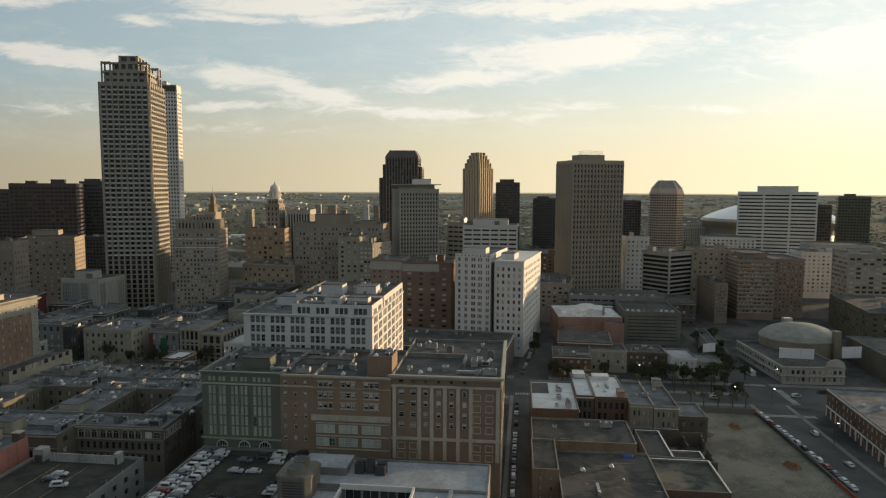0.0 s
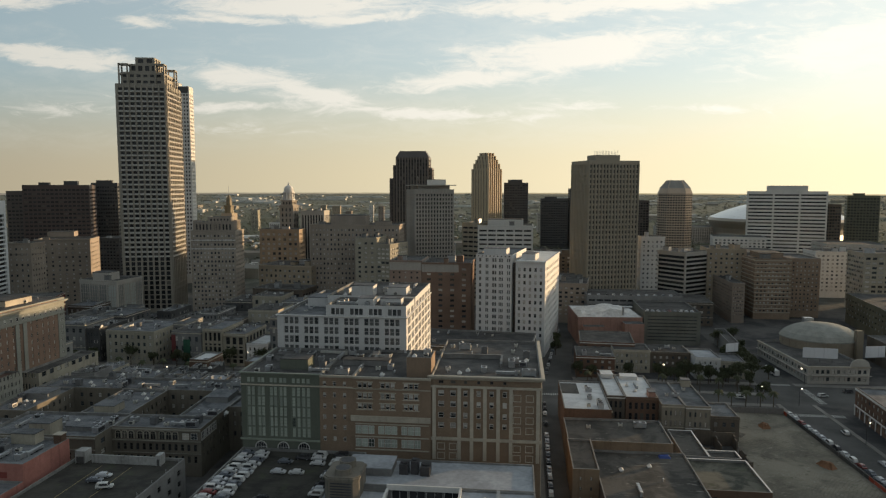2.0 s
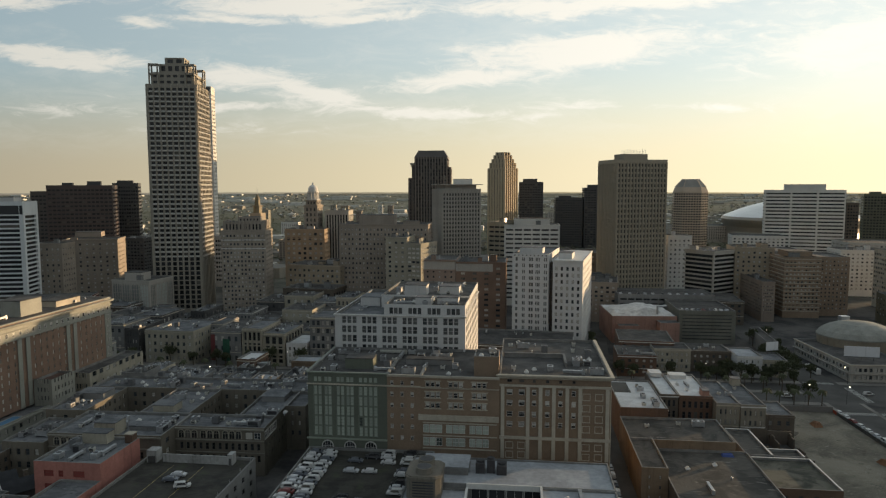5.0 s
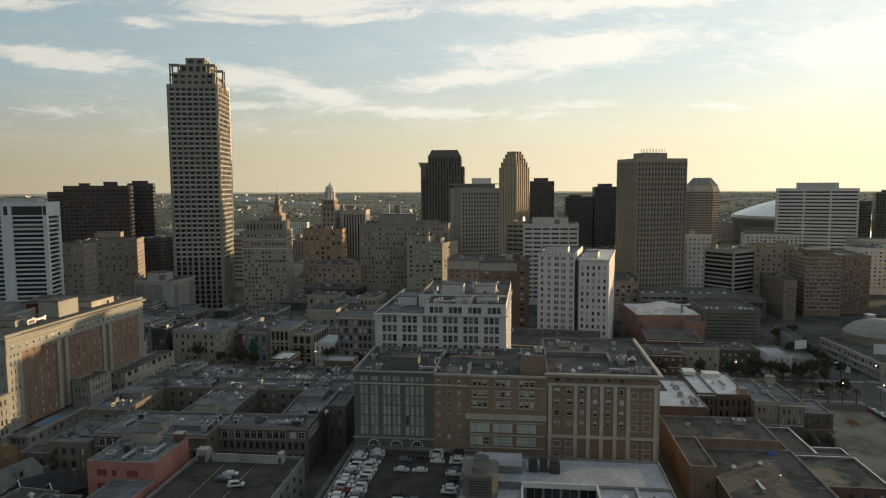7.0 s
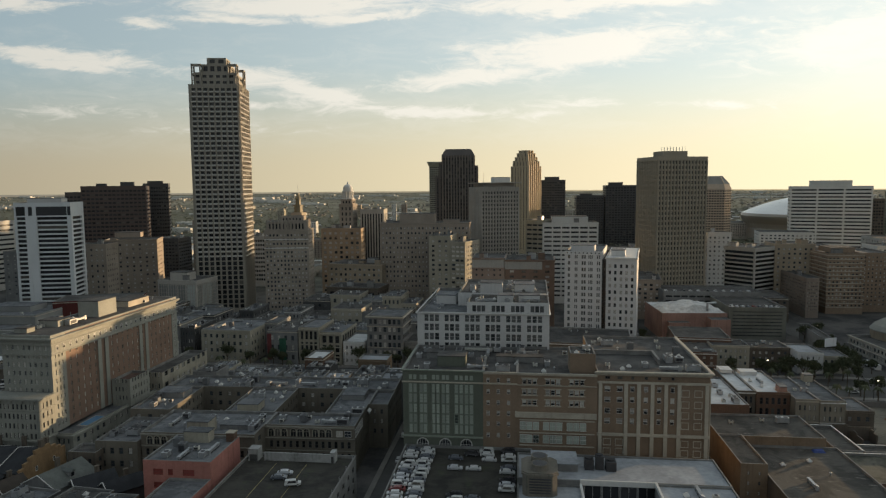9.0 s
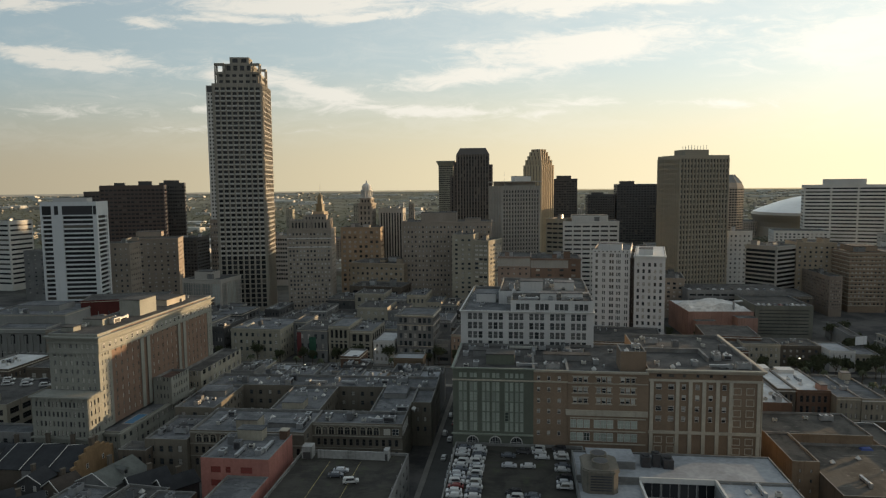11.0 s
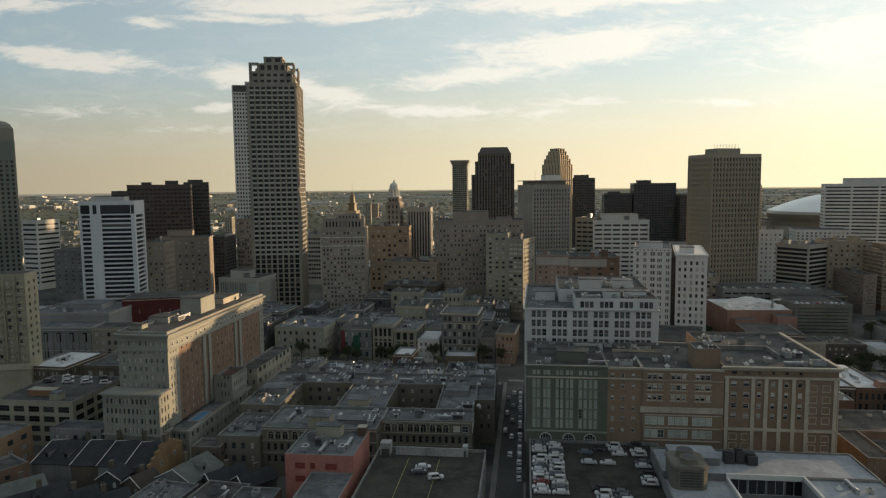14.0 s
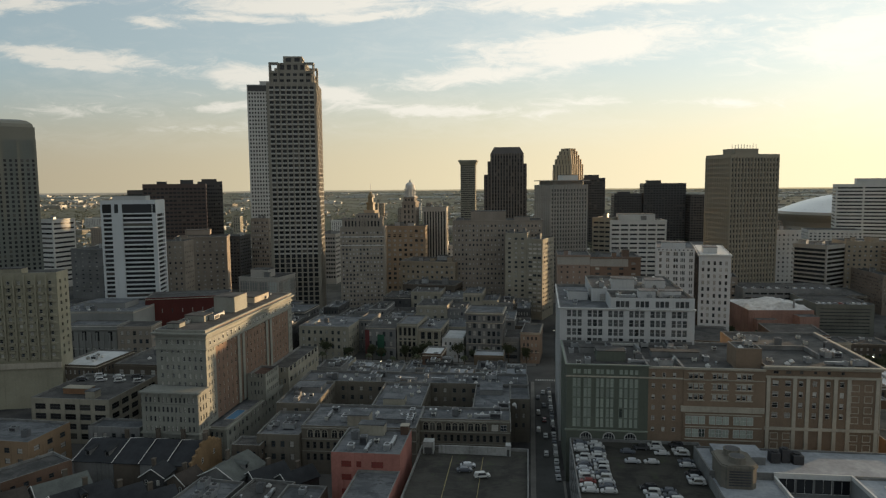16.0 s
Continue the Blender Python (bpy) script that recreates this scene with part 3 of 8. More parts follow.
def horizon_backdrop():
    """A low band of distance beyond the last of the land, its haze made as a glow."""
    m = MATS["distance"] = bpy.data.materials.new("distance")
    m.use_nodes = True
    n = Nodes(m.node_tree)
    at = n.add("ShaderNodeTexCoord").outputs["Object"]
    sep = n.add("ShaderNodeSeparateXYZ", {0: at})
    # haze tone is emitted, brighter and warmer on the sunset side
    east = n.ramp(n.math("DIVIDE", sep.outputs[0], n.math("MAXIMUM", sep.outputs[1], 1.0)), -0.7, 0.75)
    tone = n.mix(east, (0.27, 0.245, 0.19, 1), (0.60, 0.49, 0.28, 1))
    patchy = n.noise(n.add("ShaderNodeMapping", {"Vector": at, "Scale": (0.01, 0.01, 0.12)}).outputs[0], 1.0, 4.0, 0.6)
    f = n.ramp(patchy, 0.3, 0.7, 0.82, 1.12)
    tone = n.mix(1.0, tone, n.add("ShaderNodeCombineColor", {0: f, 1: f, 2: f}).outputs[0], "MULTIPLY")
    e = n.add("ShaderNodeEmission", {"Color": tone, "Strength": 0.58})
    n.add("ShaderNodeOutputMaterial", {"Surface": e.outputs[0]})
    s = Shape(m)
    g = random.Random(8)
    count, radius = 240, 4870.0
    tops = [56 + 10.0 * k / count + g.uniform(-0.6, 1.0) for k in range(count + 1)]
    for k in range(count):
        t0, t1 = (math.pi * (0.08 + 0.84 * j / count) for j in (k, k + 1))
        a, b = ((-60 + radius * math.cos(t), 60 + radius * math.sin(t)) for t in (t0, t1))
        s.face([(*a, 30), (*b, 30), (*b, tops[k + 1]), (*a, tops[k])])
    tagged(new("backdrop", s.mesh("backdrop")), "glowing haze-toned band for far woods along the flat horizon", "distance", kind="structure")


horizon_backdrop()


def strip(name, pts, z, mat, label, category, thick=0.0):
    """A level piece of street or pavement, with its kerb face."""
    s = Shape(mat)
    ring = [(x, y, z) for x, y in pts]
    if thick:
        s.prism([(x, y, z - thick) for x, y in pts], ring)
    else:
        s.face(ring)
    return tagged(new(name, s.mesh(name)), label, category, kind="structure")


# streets: one down each side of the long brick hotel, one wide avenue across, one behind the earth lot
strip("road", [(-111.5, 60), (-102.0, 60), (-102.0, 318), (-110.0, 318)], 0.01, ASPHALT, "narrow dark asphalt street between brick buildings", "road")
strip("road", [(-4.0, 60), (6.5, 60), (9.0, 318), (0.0, 318)], 0.01, ASPHALT, "narrow dark asphalt street beside the brick hotel", "road")
strip("road", [(-420, 318), (300, 318), (300, 348), (-420, 348)], 0.014, ASPHALT, "wide asphalt avenue crossing the city", "road")
strip("road", [(1.0, 348), (17, 348), (36, 560), (12, 560)], 0.01, ASPHALT, "dark asphalt street running into the business district", "road")
strip("road", [(-108, 348), (-96, 348), (-88, 560), (-102, 560)], 0.01, ASPHALT, "dark asphalt street running into the business district", "road")
strip("road", [(112.5, 120), (126.0, 120), (124.0, 318), (110.5, 318)], 0.01, ASPHALT, "asphalt street beside the bare earth lot", "road")
strip("road", [(112, 348), (128, 348), (140, 640), (118, 640)], 0.01, ASPHALT, "asphalt street leading to the stadium", "road")
strip("ground_lot", [(66, 200), (110, 200), (107, 306), (80, 306)], 0.03, LOT_EARTH, "bare brown earth lot with tyre tracks", "lot")
for pts in ([(-113.6, 60), (-111.7, 60), (-110.2, 318), (-112.0, 318)], [(-101.9, 60), (-101.1, 60), (-101.1, 204), (-101.9, 204)],
            [(-5.6, 60), (-4.2, 60), (-0.2, 318), (-1.8, 318)], [(6.7, 60), (8.0, 60), (10.6, 318), (9.2, 318)],
            [(110.2, 120), (112.3, 120), (110.3, 318), (108.0, 318)], [(126.2, 120), (128.0, 120), (126.2, 318), (124.2, 318)],
            [(12.0, 313.8), (107, 313.8), (107, 317.8), (12.0, 317.8)], [(-95.5, 313.8), (-2.5, 313.8), (-2.5, 317.8), (-95.5, 317.8)], [(-400, 313.8), (-113, 313.8), (-113, 317.8), (-400, 317.8)],
            [(-400, 348.2), (-109, 348.2), (-109, 353), (-400, 353)], [(-95, 348.2), (0, 348.2), (0, 353), (-95, 353)], [(18, 348.2), (111, 348.2), (111, 353), (18, 353)], [(129, 348.2), (300, 348.2), (300, 353), (129, 353)],
            [(20, 331.0), (105, 331.0), (105, 335.0), (20, 335.0)], [(-90, 331.0), (-10, 331.0), (-10, 335.0), (-90, 335.0)], [(-300, 331.0), (-120, 331.0), (-120, 335.0), (-300, 335.0)]):
    strip("pavement", pts, 0.16, PAVING, "worn concrete pavement with raised kerb", "pavement", 0.2)

# ---- the business district: towers ----
A_WALL = surface("tower_grey_stone", (0.30, 0.275, 0.23), 0.75, 0.12, 0.02, 1.0, 0.02, 0.08)
CONCRETE = surface("pale_concrete", (0.40, 0.375, 0.335), 0.85, 0.18, 0.03, 1.0, 0.02, 0.18)
WHITE_STONE = surface("white_stone", (0.60, 0.585, 0.55), 0.8, 0.14, 0.03, 1.0, 0.02, 0.15)
WHITE_PAINT = surface("white_painted_wall", (0.55, 0.545, 0.535), 0.75, 0.12, 0.04, 1.0, 0.02, 0.15)
DARK_WALL = surface("dark_bronze_wall", (0.085, 0.072, 0.064), 0.5, 0.2, 0.03, 1.0, 0.01, 0.1)
BLACK_WALL = surface("black_wall", (0.055, 0.055, 0.056), 0.45, 0.2, 0.03, 1.0, 0.01, 0.1)
TAN = surface("tan_stone", (0.36, 0.30, 0.225), 0.85, 0.18, 0.04, 1.0, 0.02, 0.2)
BEIGE = surface("beige_brick", (0.31, 0.265, 0.222), 0.85, 0.2, 0.04, 1.0, 0.02, 0.2)
BUFF = surface("buff_masonry", (0.315, 0.275, 0.232), 0.85, 0.2, 0.05, 1.0, 0.02, 0.22)
RED_BRICK = surface("red_brown_brick", (0.142, 0.092, 0.068), 0.9, 0.22, 0.08, 1.2, 0.02, 0.15, brick=True)
BROWN_BRICK = surface("brown_brick", (0.235, 0.172, 0.124), 0.9, 0.2, 0.08, 1.2, 0.02, 0.15, brick=True)
ORANGE_BRICK = surface("orange_brown_brick", (0.26, 0.145, 0.085), 0.9, 0.2, 0.06, 1.2, 0.02, 0.15, brick=True)
PINK_STUCCO = surface("pink_stucco", (0.38, 0.17, 0.14), 0.9, 0.25, 0.1, 1.2, 0.02, 0.3)
ROSE_STUCCO = surface("faded_rose_stucco", (0.33, 0.20, 0.16), 0.9, 0.25, 0.08, 1.2, 0.02, 0.3)
OCHRE = surface("ochre_stucco", (0.205, 0.152, 0.105), 0.9, 0.25, 0.1, 1.2, 0.02, 0.3)
GREEN_PAINT = surface("grey_green_painted_wall", (0.125, 0.138, 0.112), 0.85, 0.18, 0.06, 1.2, 0.02, 0.2)
GREY_STUCCO = surface("grey_stucco", (0.21, 0.21, 0.205), 0.9, 0.25, 0.08, 1.2, 0.02, 0.3)
BROWN_STUCCO = surface("dark_brown_masonry", (0.125, 0.105, 0.085), 0.9, 0.25, 0.08, 1.2, 0.02, 0.3)
DUN_STUCCO = surface("dun_stucco", (0.235, 0.215, 0.175), 0.9, 0.25, 0.08, 1.2, 0.02, 0.3)
CREAM = surface("cream_stucco", (0.34, 0.315, 0.255), 0.9, 0.2, 0.08, 1.2, 0.02, 0.3)
RED_PAINT = surface("dark_red_wall", (0.11, 0.032, 0.028), 0.85, 0.2, 0.06, 1.2, 0.02, 0.2)
COPPER = surface("pale_metal_dome", (0.62, 0.62, 0.61), 0.35, 0.1, 0.02, 0.5, 0.02, 0.05, 0.5)


def stone_tower():
    """The tall grey tower with a stepped crown and open corner frames."""
    w, d = 36.2, 36.0
    r = thing("office_tower", -306.0, 472.0, 0, 11.5, "tall grey stone office tower with stepped crown and open corner frames", "tower")
    up = storeys(8.0, 48.0, 11, 0.8) + storeys(48.0, 174.0, 35, 0.56)
    tall = dict(n=8, fw=0.72, m=1.2, rows=up, bars=0)
    block(r, w, d, 0, 176.0, A_WALL, TAR, {"f": dict(tall, style="single"), "r": tall, "l": tall, "b": tall}, pane=GLASS_DARK, recess=0.8, parapet=1.2)
    for sd, n, length in (("f", 8, w), ("r", 8, d), ("l", 8, d)):
        cell = (length - 2.4) / n
        fins(r, sd, w, d, 0, 176, [1.2 + cell * k for k in range(n + 1)], 1.0, 0.5, A_WALL)
    # sloped sill panels under every window of the upper storeys
    pitch, cell = 126.0 / 35, (w - 2.4) / 8
    s = Shape(surface("pale_sill_stone", (0.38, 0.365, 0.33), 0.6, 0.08, 0.05, 1.0, 0.01, 0.1))
    s.prism([(-1.55, 0.02, 0), (1.55, 0.02, 0), (1.55, -0.62, 0), (-1.55, -0.62, 0)], [(-1.55, 0.02, 1.15), (1.55, 0.02, 1.15), (1.55, -0.05, 1.15), (-1.55, -0.05, 1.15)])
    sill = s.mesh("sill_panel")
    for j in range(35):
        for k in range(8):
            part("sill_panel", sill, r, "", pose(1.2 + cell * (k + 0.5), 0, 48.0 + pitch * j - 0.42))
    for sd in "rl":
        (ox, oy), _, _, turn = side_of(sd, w, d)
        q = Shape(surface("pale_sill_stone", (0.38, 0.365, 0.33)))
        for j in range(35):
            for k in range(8):
                u, z = 1.2 + cell * (k + 0.5), 48.0 + pitch * j - 0.42
                q.prism([(u - 1.55, 0.02, z), (u + 1.55, 0.02, z), (u + 1.55, -0.62, z), (u - 1.55, -0.62, z)], [(u - 1.55, 0.02, z + 1.15), (u + 1.55, 0.02, z + 1.15), (u + 1.55, -0.05, z + 1.15), (u - 1.55, -0.05, z + 1.15)])
        tagged(part("sill_course", q, r, "", pose(ox, oy, 0, 0, 0, turn)), kind="stuff")
    for k, (inset, z0, z1) in enumerate(((3.0, 174.8, 185.0), (7.6, 185.0, 191.6), (11.0, 191.6, 197.0))):
        block(r, w - 2 * inset, d - 2 * inset, z0, z1, A_WALL, TAR, {s: dict(n=6 - 2 * k, floors=2 if k == 0 else 1, fw=0.62, fh=0.45 if k == 0 else 0.72, top=0.6, bot=0.8, m=0.6, bars=0, posts=1) for s in "frl"},
              pane=GLASS_DARK, recess=0.5, name="crown_tier", dx=inset, dy=inset, parapet=0.6)
    for x in (1.6, w - 8.6):
        for y in (1.6, d - 8.6):
            s = Shape(A_WALL)
            for px in (0, 6.0):
                for py in (0, 6.0):
                    s.box(x + px, y + py, 174.8, x + px + 1, y + py + 1, 191.0)
            for z in (183.0, 190.0):
                s.box(x, y, z, x + 7, y + 1, z + 1.0)
                s.box(x, y + 6, z, x + 7, y + 7, z + 1.0)
                s.box(x, y + 1, z, x + 1, y + 6, z + 1.0)
                s.box(x + 6, y + 1, z, x + 7, y + 6, z + 1.0)
            part("corner_frame", s, r, "open stone frame at the crown's corner")


def grid_tower():
    w, d = 53.5, 16.0
    f = dict(n=18, floors=48, fw=0.55, fh=0.52, m=0.8, top=7.0, bot=9.0, bars=0)
    r = building("office_tower", -399.0, 655.0, w, d, 203.0, 12, WHITE_STONE, TAR, "tall white stone office tower with a square window grid", {"f": f, "r": dict(f, n=8), "l": dict(f, n=8)},
                 "tower", pane=GLASS_DARK, recess=0.6)
    bands(r, "f", w, d, [196.2], 6.0, 0.25, FRAME_D, "louvre_band", 1.0, w - 1.0)
    penthouse(r, 12, 6, 30, 12, 202, 207, WHITE_STONE)


def dark_block():
    f = dict(n=15, floors=24, fw=0.8, fh=0.5, m=0.6, top=3, bot=6, bars=0)
    r = building("office_building", -485.5, 600.5, 58.0, 40.0, 102.3, 25, surface("red_bronze_wall", (0.085, 0.06, 0.052), 0.6, 0.15), TAR, "dark bronze office block with a lower wing", {"f": f, "r": dict(f, n=10), "l": dict(f, n=10)}, "office", pane=GLASS_DARK, recess=0.3)
    block(r, 14, 36, 0, 96.5, DARK_WALL, TAR, {"f": dict(f, n=4)}, pane=GLASS_DARK, recess=0.3, dx=-14.1, dy=2)
    penthouse(r, 12, 10, 9, 9, 101, 104.5, BLACK_WALL)
    penthouse(r, 34, 10, 12, 9, 101, 106, BLACK_WALL)
    r = building("office_building", -474.7, 690.6, 26.0, 30.0, 105.0, 25, BLACK_WALL, TAR, "black office block behind the bronze one", {"f": dict(f, n=10), "r": dict(f, n=8)}, "office", pane=GLASS_DARK, recess=0.3)
    penthouse(r, 4, 8, 16, 10, 104, 107.5, BLACK_WALL)


def banded_tower():
    """The white slab with dark ribbon windows between broad piers."""
    w, d = 36.0, 22.0
    cols_f = [(1.2, 7.0), (14.0, 33.5)]
    rows = storeys(8, 81.6, 24, 0.66)
    r = thing("hotel_tower", -402.0, 409.5, 0, 14, "white tower with dark ribbon windows between broad plain piers", "tower")
    block(r, w, d, 0, 90.8, surface("cool_white_wall", (0.58, 0.60, 0.61), 0.75, 0.1, 0.03), TAR, {"f": dict(cols=cols_f, rows=rows, bars=0, posts=7), "l": dict(cols=[(2, 10), (12, 20)], rows=rows, bars=0, posts=4), "r": dict(cols=[(3, 19)], rows=rows, bars=0, posts=5)},
          pane=GLASS_DARK, recess=1.3, parapet=1.2)
    s = Shape(GLASS_DARK)
    for u0, u1 in ((1.2, 7.0), (9.0, 11.5), (14.0, 33.5), (33.9, 35.9)):
        s.box(u0, -0.06, 82.0, u1, 0.05, 88.0)
    part("louvre", s, r)
    penthouse(r, 6, 6, 22, 10, 89.5, 93.5, WHITE_PAINT)


def glass_tower():
    """A dark glass tower with rounded top corners."""
    green = surface("grey_green_panels", (0.15, 0.16, 0.14), 0.45, 0.12, 0.03, 1.0, 0.01, 0.08)
    f = dict(n=12, floors=36, fw=0.5, fh=0.6, m=0.4, top=22, bot=5, bars=0)
    r = building("hotel_tower", -494.0, 402.0, 42.0, 30.0, 142.5, 40, green, TAR, "dark glass hotel tower with a rounded crown", {"f": f, "r": dict(f, n=9)}, "tower", pane=GLASS_DARK, recess=0.2)
    s = Shape(green)
    rings = [(0.3, 142.0), (0.6, 142.5), (1.6, 145.0), (4.5, 147.2), (9.0, 148.3)]
    for (i0, z0), (i1, z1) in zip(rings, rings[1:]):
        s.prism([(i0, i0, z0), (42 - i0, i0, z0), (42 - i0, 30 - i0, z0), (i0, 30 - i0, z0)], [(i1, i1, z1), (42 - i1, i1, z1), (42 - i1, 30 - i1, z1), (i1, 30 - i1, z1)])
    part("crown", s, r)
    fins(r, "f", 42, 30, 0, 134, [41.4, 31, 20.5, 10, 0.6], 1.6, 0.5, green)


def chamfer_tower():
    """The dark bank tower that steps in at its shoulders under a sloped cap."""
    f = dict(n=11, floors=30, fw=0.55, fh=0.86, m=1.2, top=2, bot=8, bars=0)
    r = thing("office_tower", -158.0, 806.0, 0, 3, "dark brown office tower with stepped shoulders and sloped cap", "tower")
    block(r, 40, 40, 0, 136, DARK_WALL, TAR, {"f": f, "r": f, "l": f}, pane=GLASS_DARK, recess=0.5)
    block(r, 26, 30, 0, 111, DARK_WALL, TAR, {"f": dict(f, n=7, floors=26), "l": dict(f, n=7, floors=26)}, pane=GLASS_DARK, recess=0.5, dx=-8, dy=3)
    block(r, 20, 30, 0, 127, DARK_WALL, TAR, {"f": dict(f, n=5, floors=28)}, pane=GLASS_DARK, recess=0.5, dx=-3.5, dy=2)
    block(r, 16, 30, 0, 124, DARK_WALL, TAR, {"f": dict(f, n=3, floors=28), "r": dict(f, n=8, floors=28)}, pane=GLASS_DARK, recess=0.5, dx=28, dy=4)
    fins(r, "f", 40, 40, 0, 136, [1.2 + 3.42 * k for k in range(12)], 0.9, 0.5, surface("bronze_rib", (0.17, 0.15, 0.13), 0.6, 0.1), "rib")
    s = Shape(DARK_WALL)
    s.prism([(0, 0, 136), (40, 0, 136), (40, 40, 136), (0, 40, 136)], [(4.5, 5, 144), (35.5, 5, 144), (35.5, 35, 144), (4.5, 35, 144)])
    part("cap", s, r)


def ribbed_tower():
    """The pale concrete tower with tall ribs and a thin roof slab."""
    w, d, rot = 33.0, 36.0, 20
    f = dict(n=13, floors=26, fw=0.5, fh=0.62, m=0.6, top=3, bot=8, bars=0)
    r = building("office_tower", -95.0, 545.0, w, d, 98.5, rot, CONCRETE, TAR, "pale concrete tower with tall ribs and a thin roof slab", {"f": f, "l": dict(f, n=8, fw=0.22), "r": dict(f)}, "tower", pane=GLASS_DARK, recess=0.6)
    fins(r, "f", w, d, 5, 98.5, [0.6 + (w - 1.2) / 13 * k for k in range(14)], 0.9, 0.7, CONCRETE, "rib")
    fins(r, "l", w, d, 5, 98.5, [0.6 + (d - 1.2) / 8 * k for k in range(9)], 0.9, 0.5, CONCRETE, "rib")
    block(r, w - 6, d - 6, 97.5, 101.6, CONCRETE, TAR, {}, dx=3, dy=3, name="roof_house")
    s = Shape(CONCRETE)
    s.box(-1.5, -1.5, 101.6, w + 1.5, d - 2, 102.3)
    part("roof_slab", s, r)
    penthouse(r, 14, 8, 14, 10, 102.3, 106.5, WHITE_STONE)
    s = Shape(METAL)
    s.rod((3, 3, 102), (3, 3, 110), 0.1)
    part("mast", s, r)


def stepped_tower():
    """The lit stone tower that narrows in steps to its top."""
    r = thing("office_tower", -52.5, 950.0, 0, 54, "stone tower in sunlit gold colour, narrowing in steps", "tower")
    size = 30.5
    # the low sun's gold is put into the stone's base colour
    stone = surface("sunlit_gold_stone", (0.46, 0.37, 0.25), 0.7, 0.1, 0.02)
    f = dict(n=6, floors=29, fw=0.5, fh=0.9, m=0.8, top=1.5, bot=8, bars=0)
    for k, (inset, z) in enumerate(((0, 126.5), (1.9, 134.0), (4.0, 139.5), (6.0, 145.0), (8.0, 149.0))):
        a = size - 2 * inset
        z0 = 0 if k == 0 else (126.0, 133.5, 139.0, 144.5)[k - 1]
        spec = f if k == 0 else dict(n=6 - k, floors=1, fw=0.5, fh=0.85, m=0.6, top=0.5, bot=0.5, bars=0)
        block(r, a, a, z0, z, stone, TAR, {"f": spec, "l": dict(spec, fw=0.25), "r": spec}, pane=GLASS_DARK, recess=0.6, dx=inset, dy=inset, name="wall" if k == 0 else "tier", parapet=0.5)
        cell = (a - 1.6) / (6 - k)
        fins(r, "f", a, a, z0, z, [0.8 + cell * q for q in range(7 - k)], 1.6, 1.3, stone, "rib", inset, inset)


def plain_tower(name, x, y, w, d, z, rot, wall, pane, label, n=10, floors=20, fw=0.7, fh=0.55, house=None, recess=0.3, side_n=None, category="tower"):
    near = y < 520 and n * floors < 260
    f = dict(n=n, floors=floors, style="single" if near else "stuff", fw=fw, fh=fh, m=0.8, top=2.5, bot=5.0, bars=0)
    g = dict(f, n=side_n or n, style="stuff")
    r = building(name, x, y, w, d, z, rot, wall, TAR, label, {"f": f, "r": g, "l": g}, category, pane=pane, recess=recess)
    if house:
        penthouse(r, *house, wall)
    if y < 700:
        # cornice, belt courses and a few plant rooms
        for s in "fr":
            bands(r, s, w, d, [z - 0.9], 0.6, 0.5, wall, "cornice")
            if n >= 5 and floors >= 8 and fw < 0.7:
                bands(r, s, w, d, [z * 0.2, z * 0.86], 0.45, 0.3, wall, "belt_course")
        g2 = random.Random(int(abs(x) * 13 + y))
        for _ in range(2 if w < 25 else 4):
            a, b = g2.uniform(2.0, w * 0.18), g2.uniform(2.0, d * 0.2)
            px, py = g2.uniform(1.5, w - a - 1.5), g2.uniform(1.5, d * 0.6)
            if not house or px > house[0] + house[2] or px + a < house[0] or py > house[1] + house[3] or py + b < house[1]:
                penthouse(r, px, py, a, b, z - 1.0, z + g2.uniform(1.2, 3.4), g2.choice((wall, GREY_STUCCO, METAL)))
    return r


def pierced_tower():
    """The big brown-grey tower with a close grid of narrow windows and masts on its roof."""
    w, d, rot = 43.5, 33.0, 19
    grey = surface("brown_grey_stone", (0.33, 0.29, 0.225), 0.8, 0.12, 0.02)
    f = dict(n=15, floors=28, fw=0.42, fh=0.62, m=0.6, top=2.5, bot=7, bars=0)
    r = building("office_tower", 43.3, 535.5, w, d, 121.3, rot, grey, TAR, "brown-grey office tower with a close grid of narrow windows", {"f": f, "l": dict(f, n=12), "r": dict(f, n=12)}, "tower", pane=GLASS_DARK, recess=0.6)
    fins(r, "f", w, d, 7, 119, [0.6 + (w - 1.2) / 15 * k for k in range(16)], 0.9, 0.45, grey, "rib")
    fins(r, "l", w, d, 7, 119, [0.6 + (d - 1.2) / 12 * k for k in range(13)], 0.9, 0.45, grey, "rib")
    block(r, 21, 16, 119.5, 126.0, grey, TAR, {}, dx=10, dy=9, name="roof_house")
    for k in range(16):
        s = Shape(METAL)
        s.rod((10.5 + k * 1.33, 9.5 + (k % 2) * 6, 125), (10.5 + k * 1.33, 9.5 + (k % 2) * 6, 129.0 + (k * 37 % 5) * 0.2), 0.14, 5)
        part("mast", s, r)


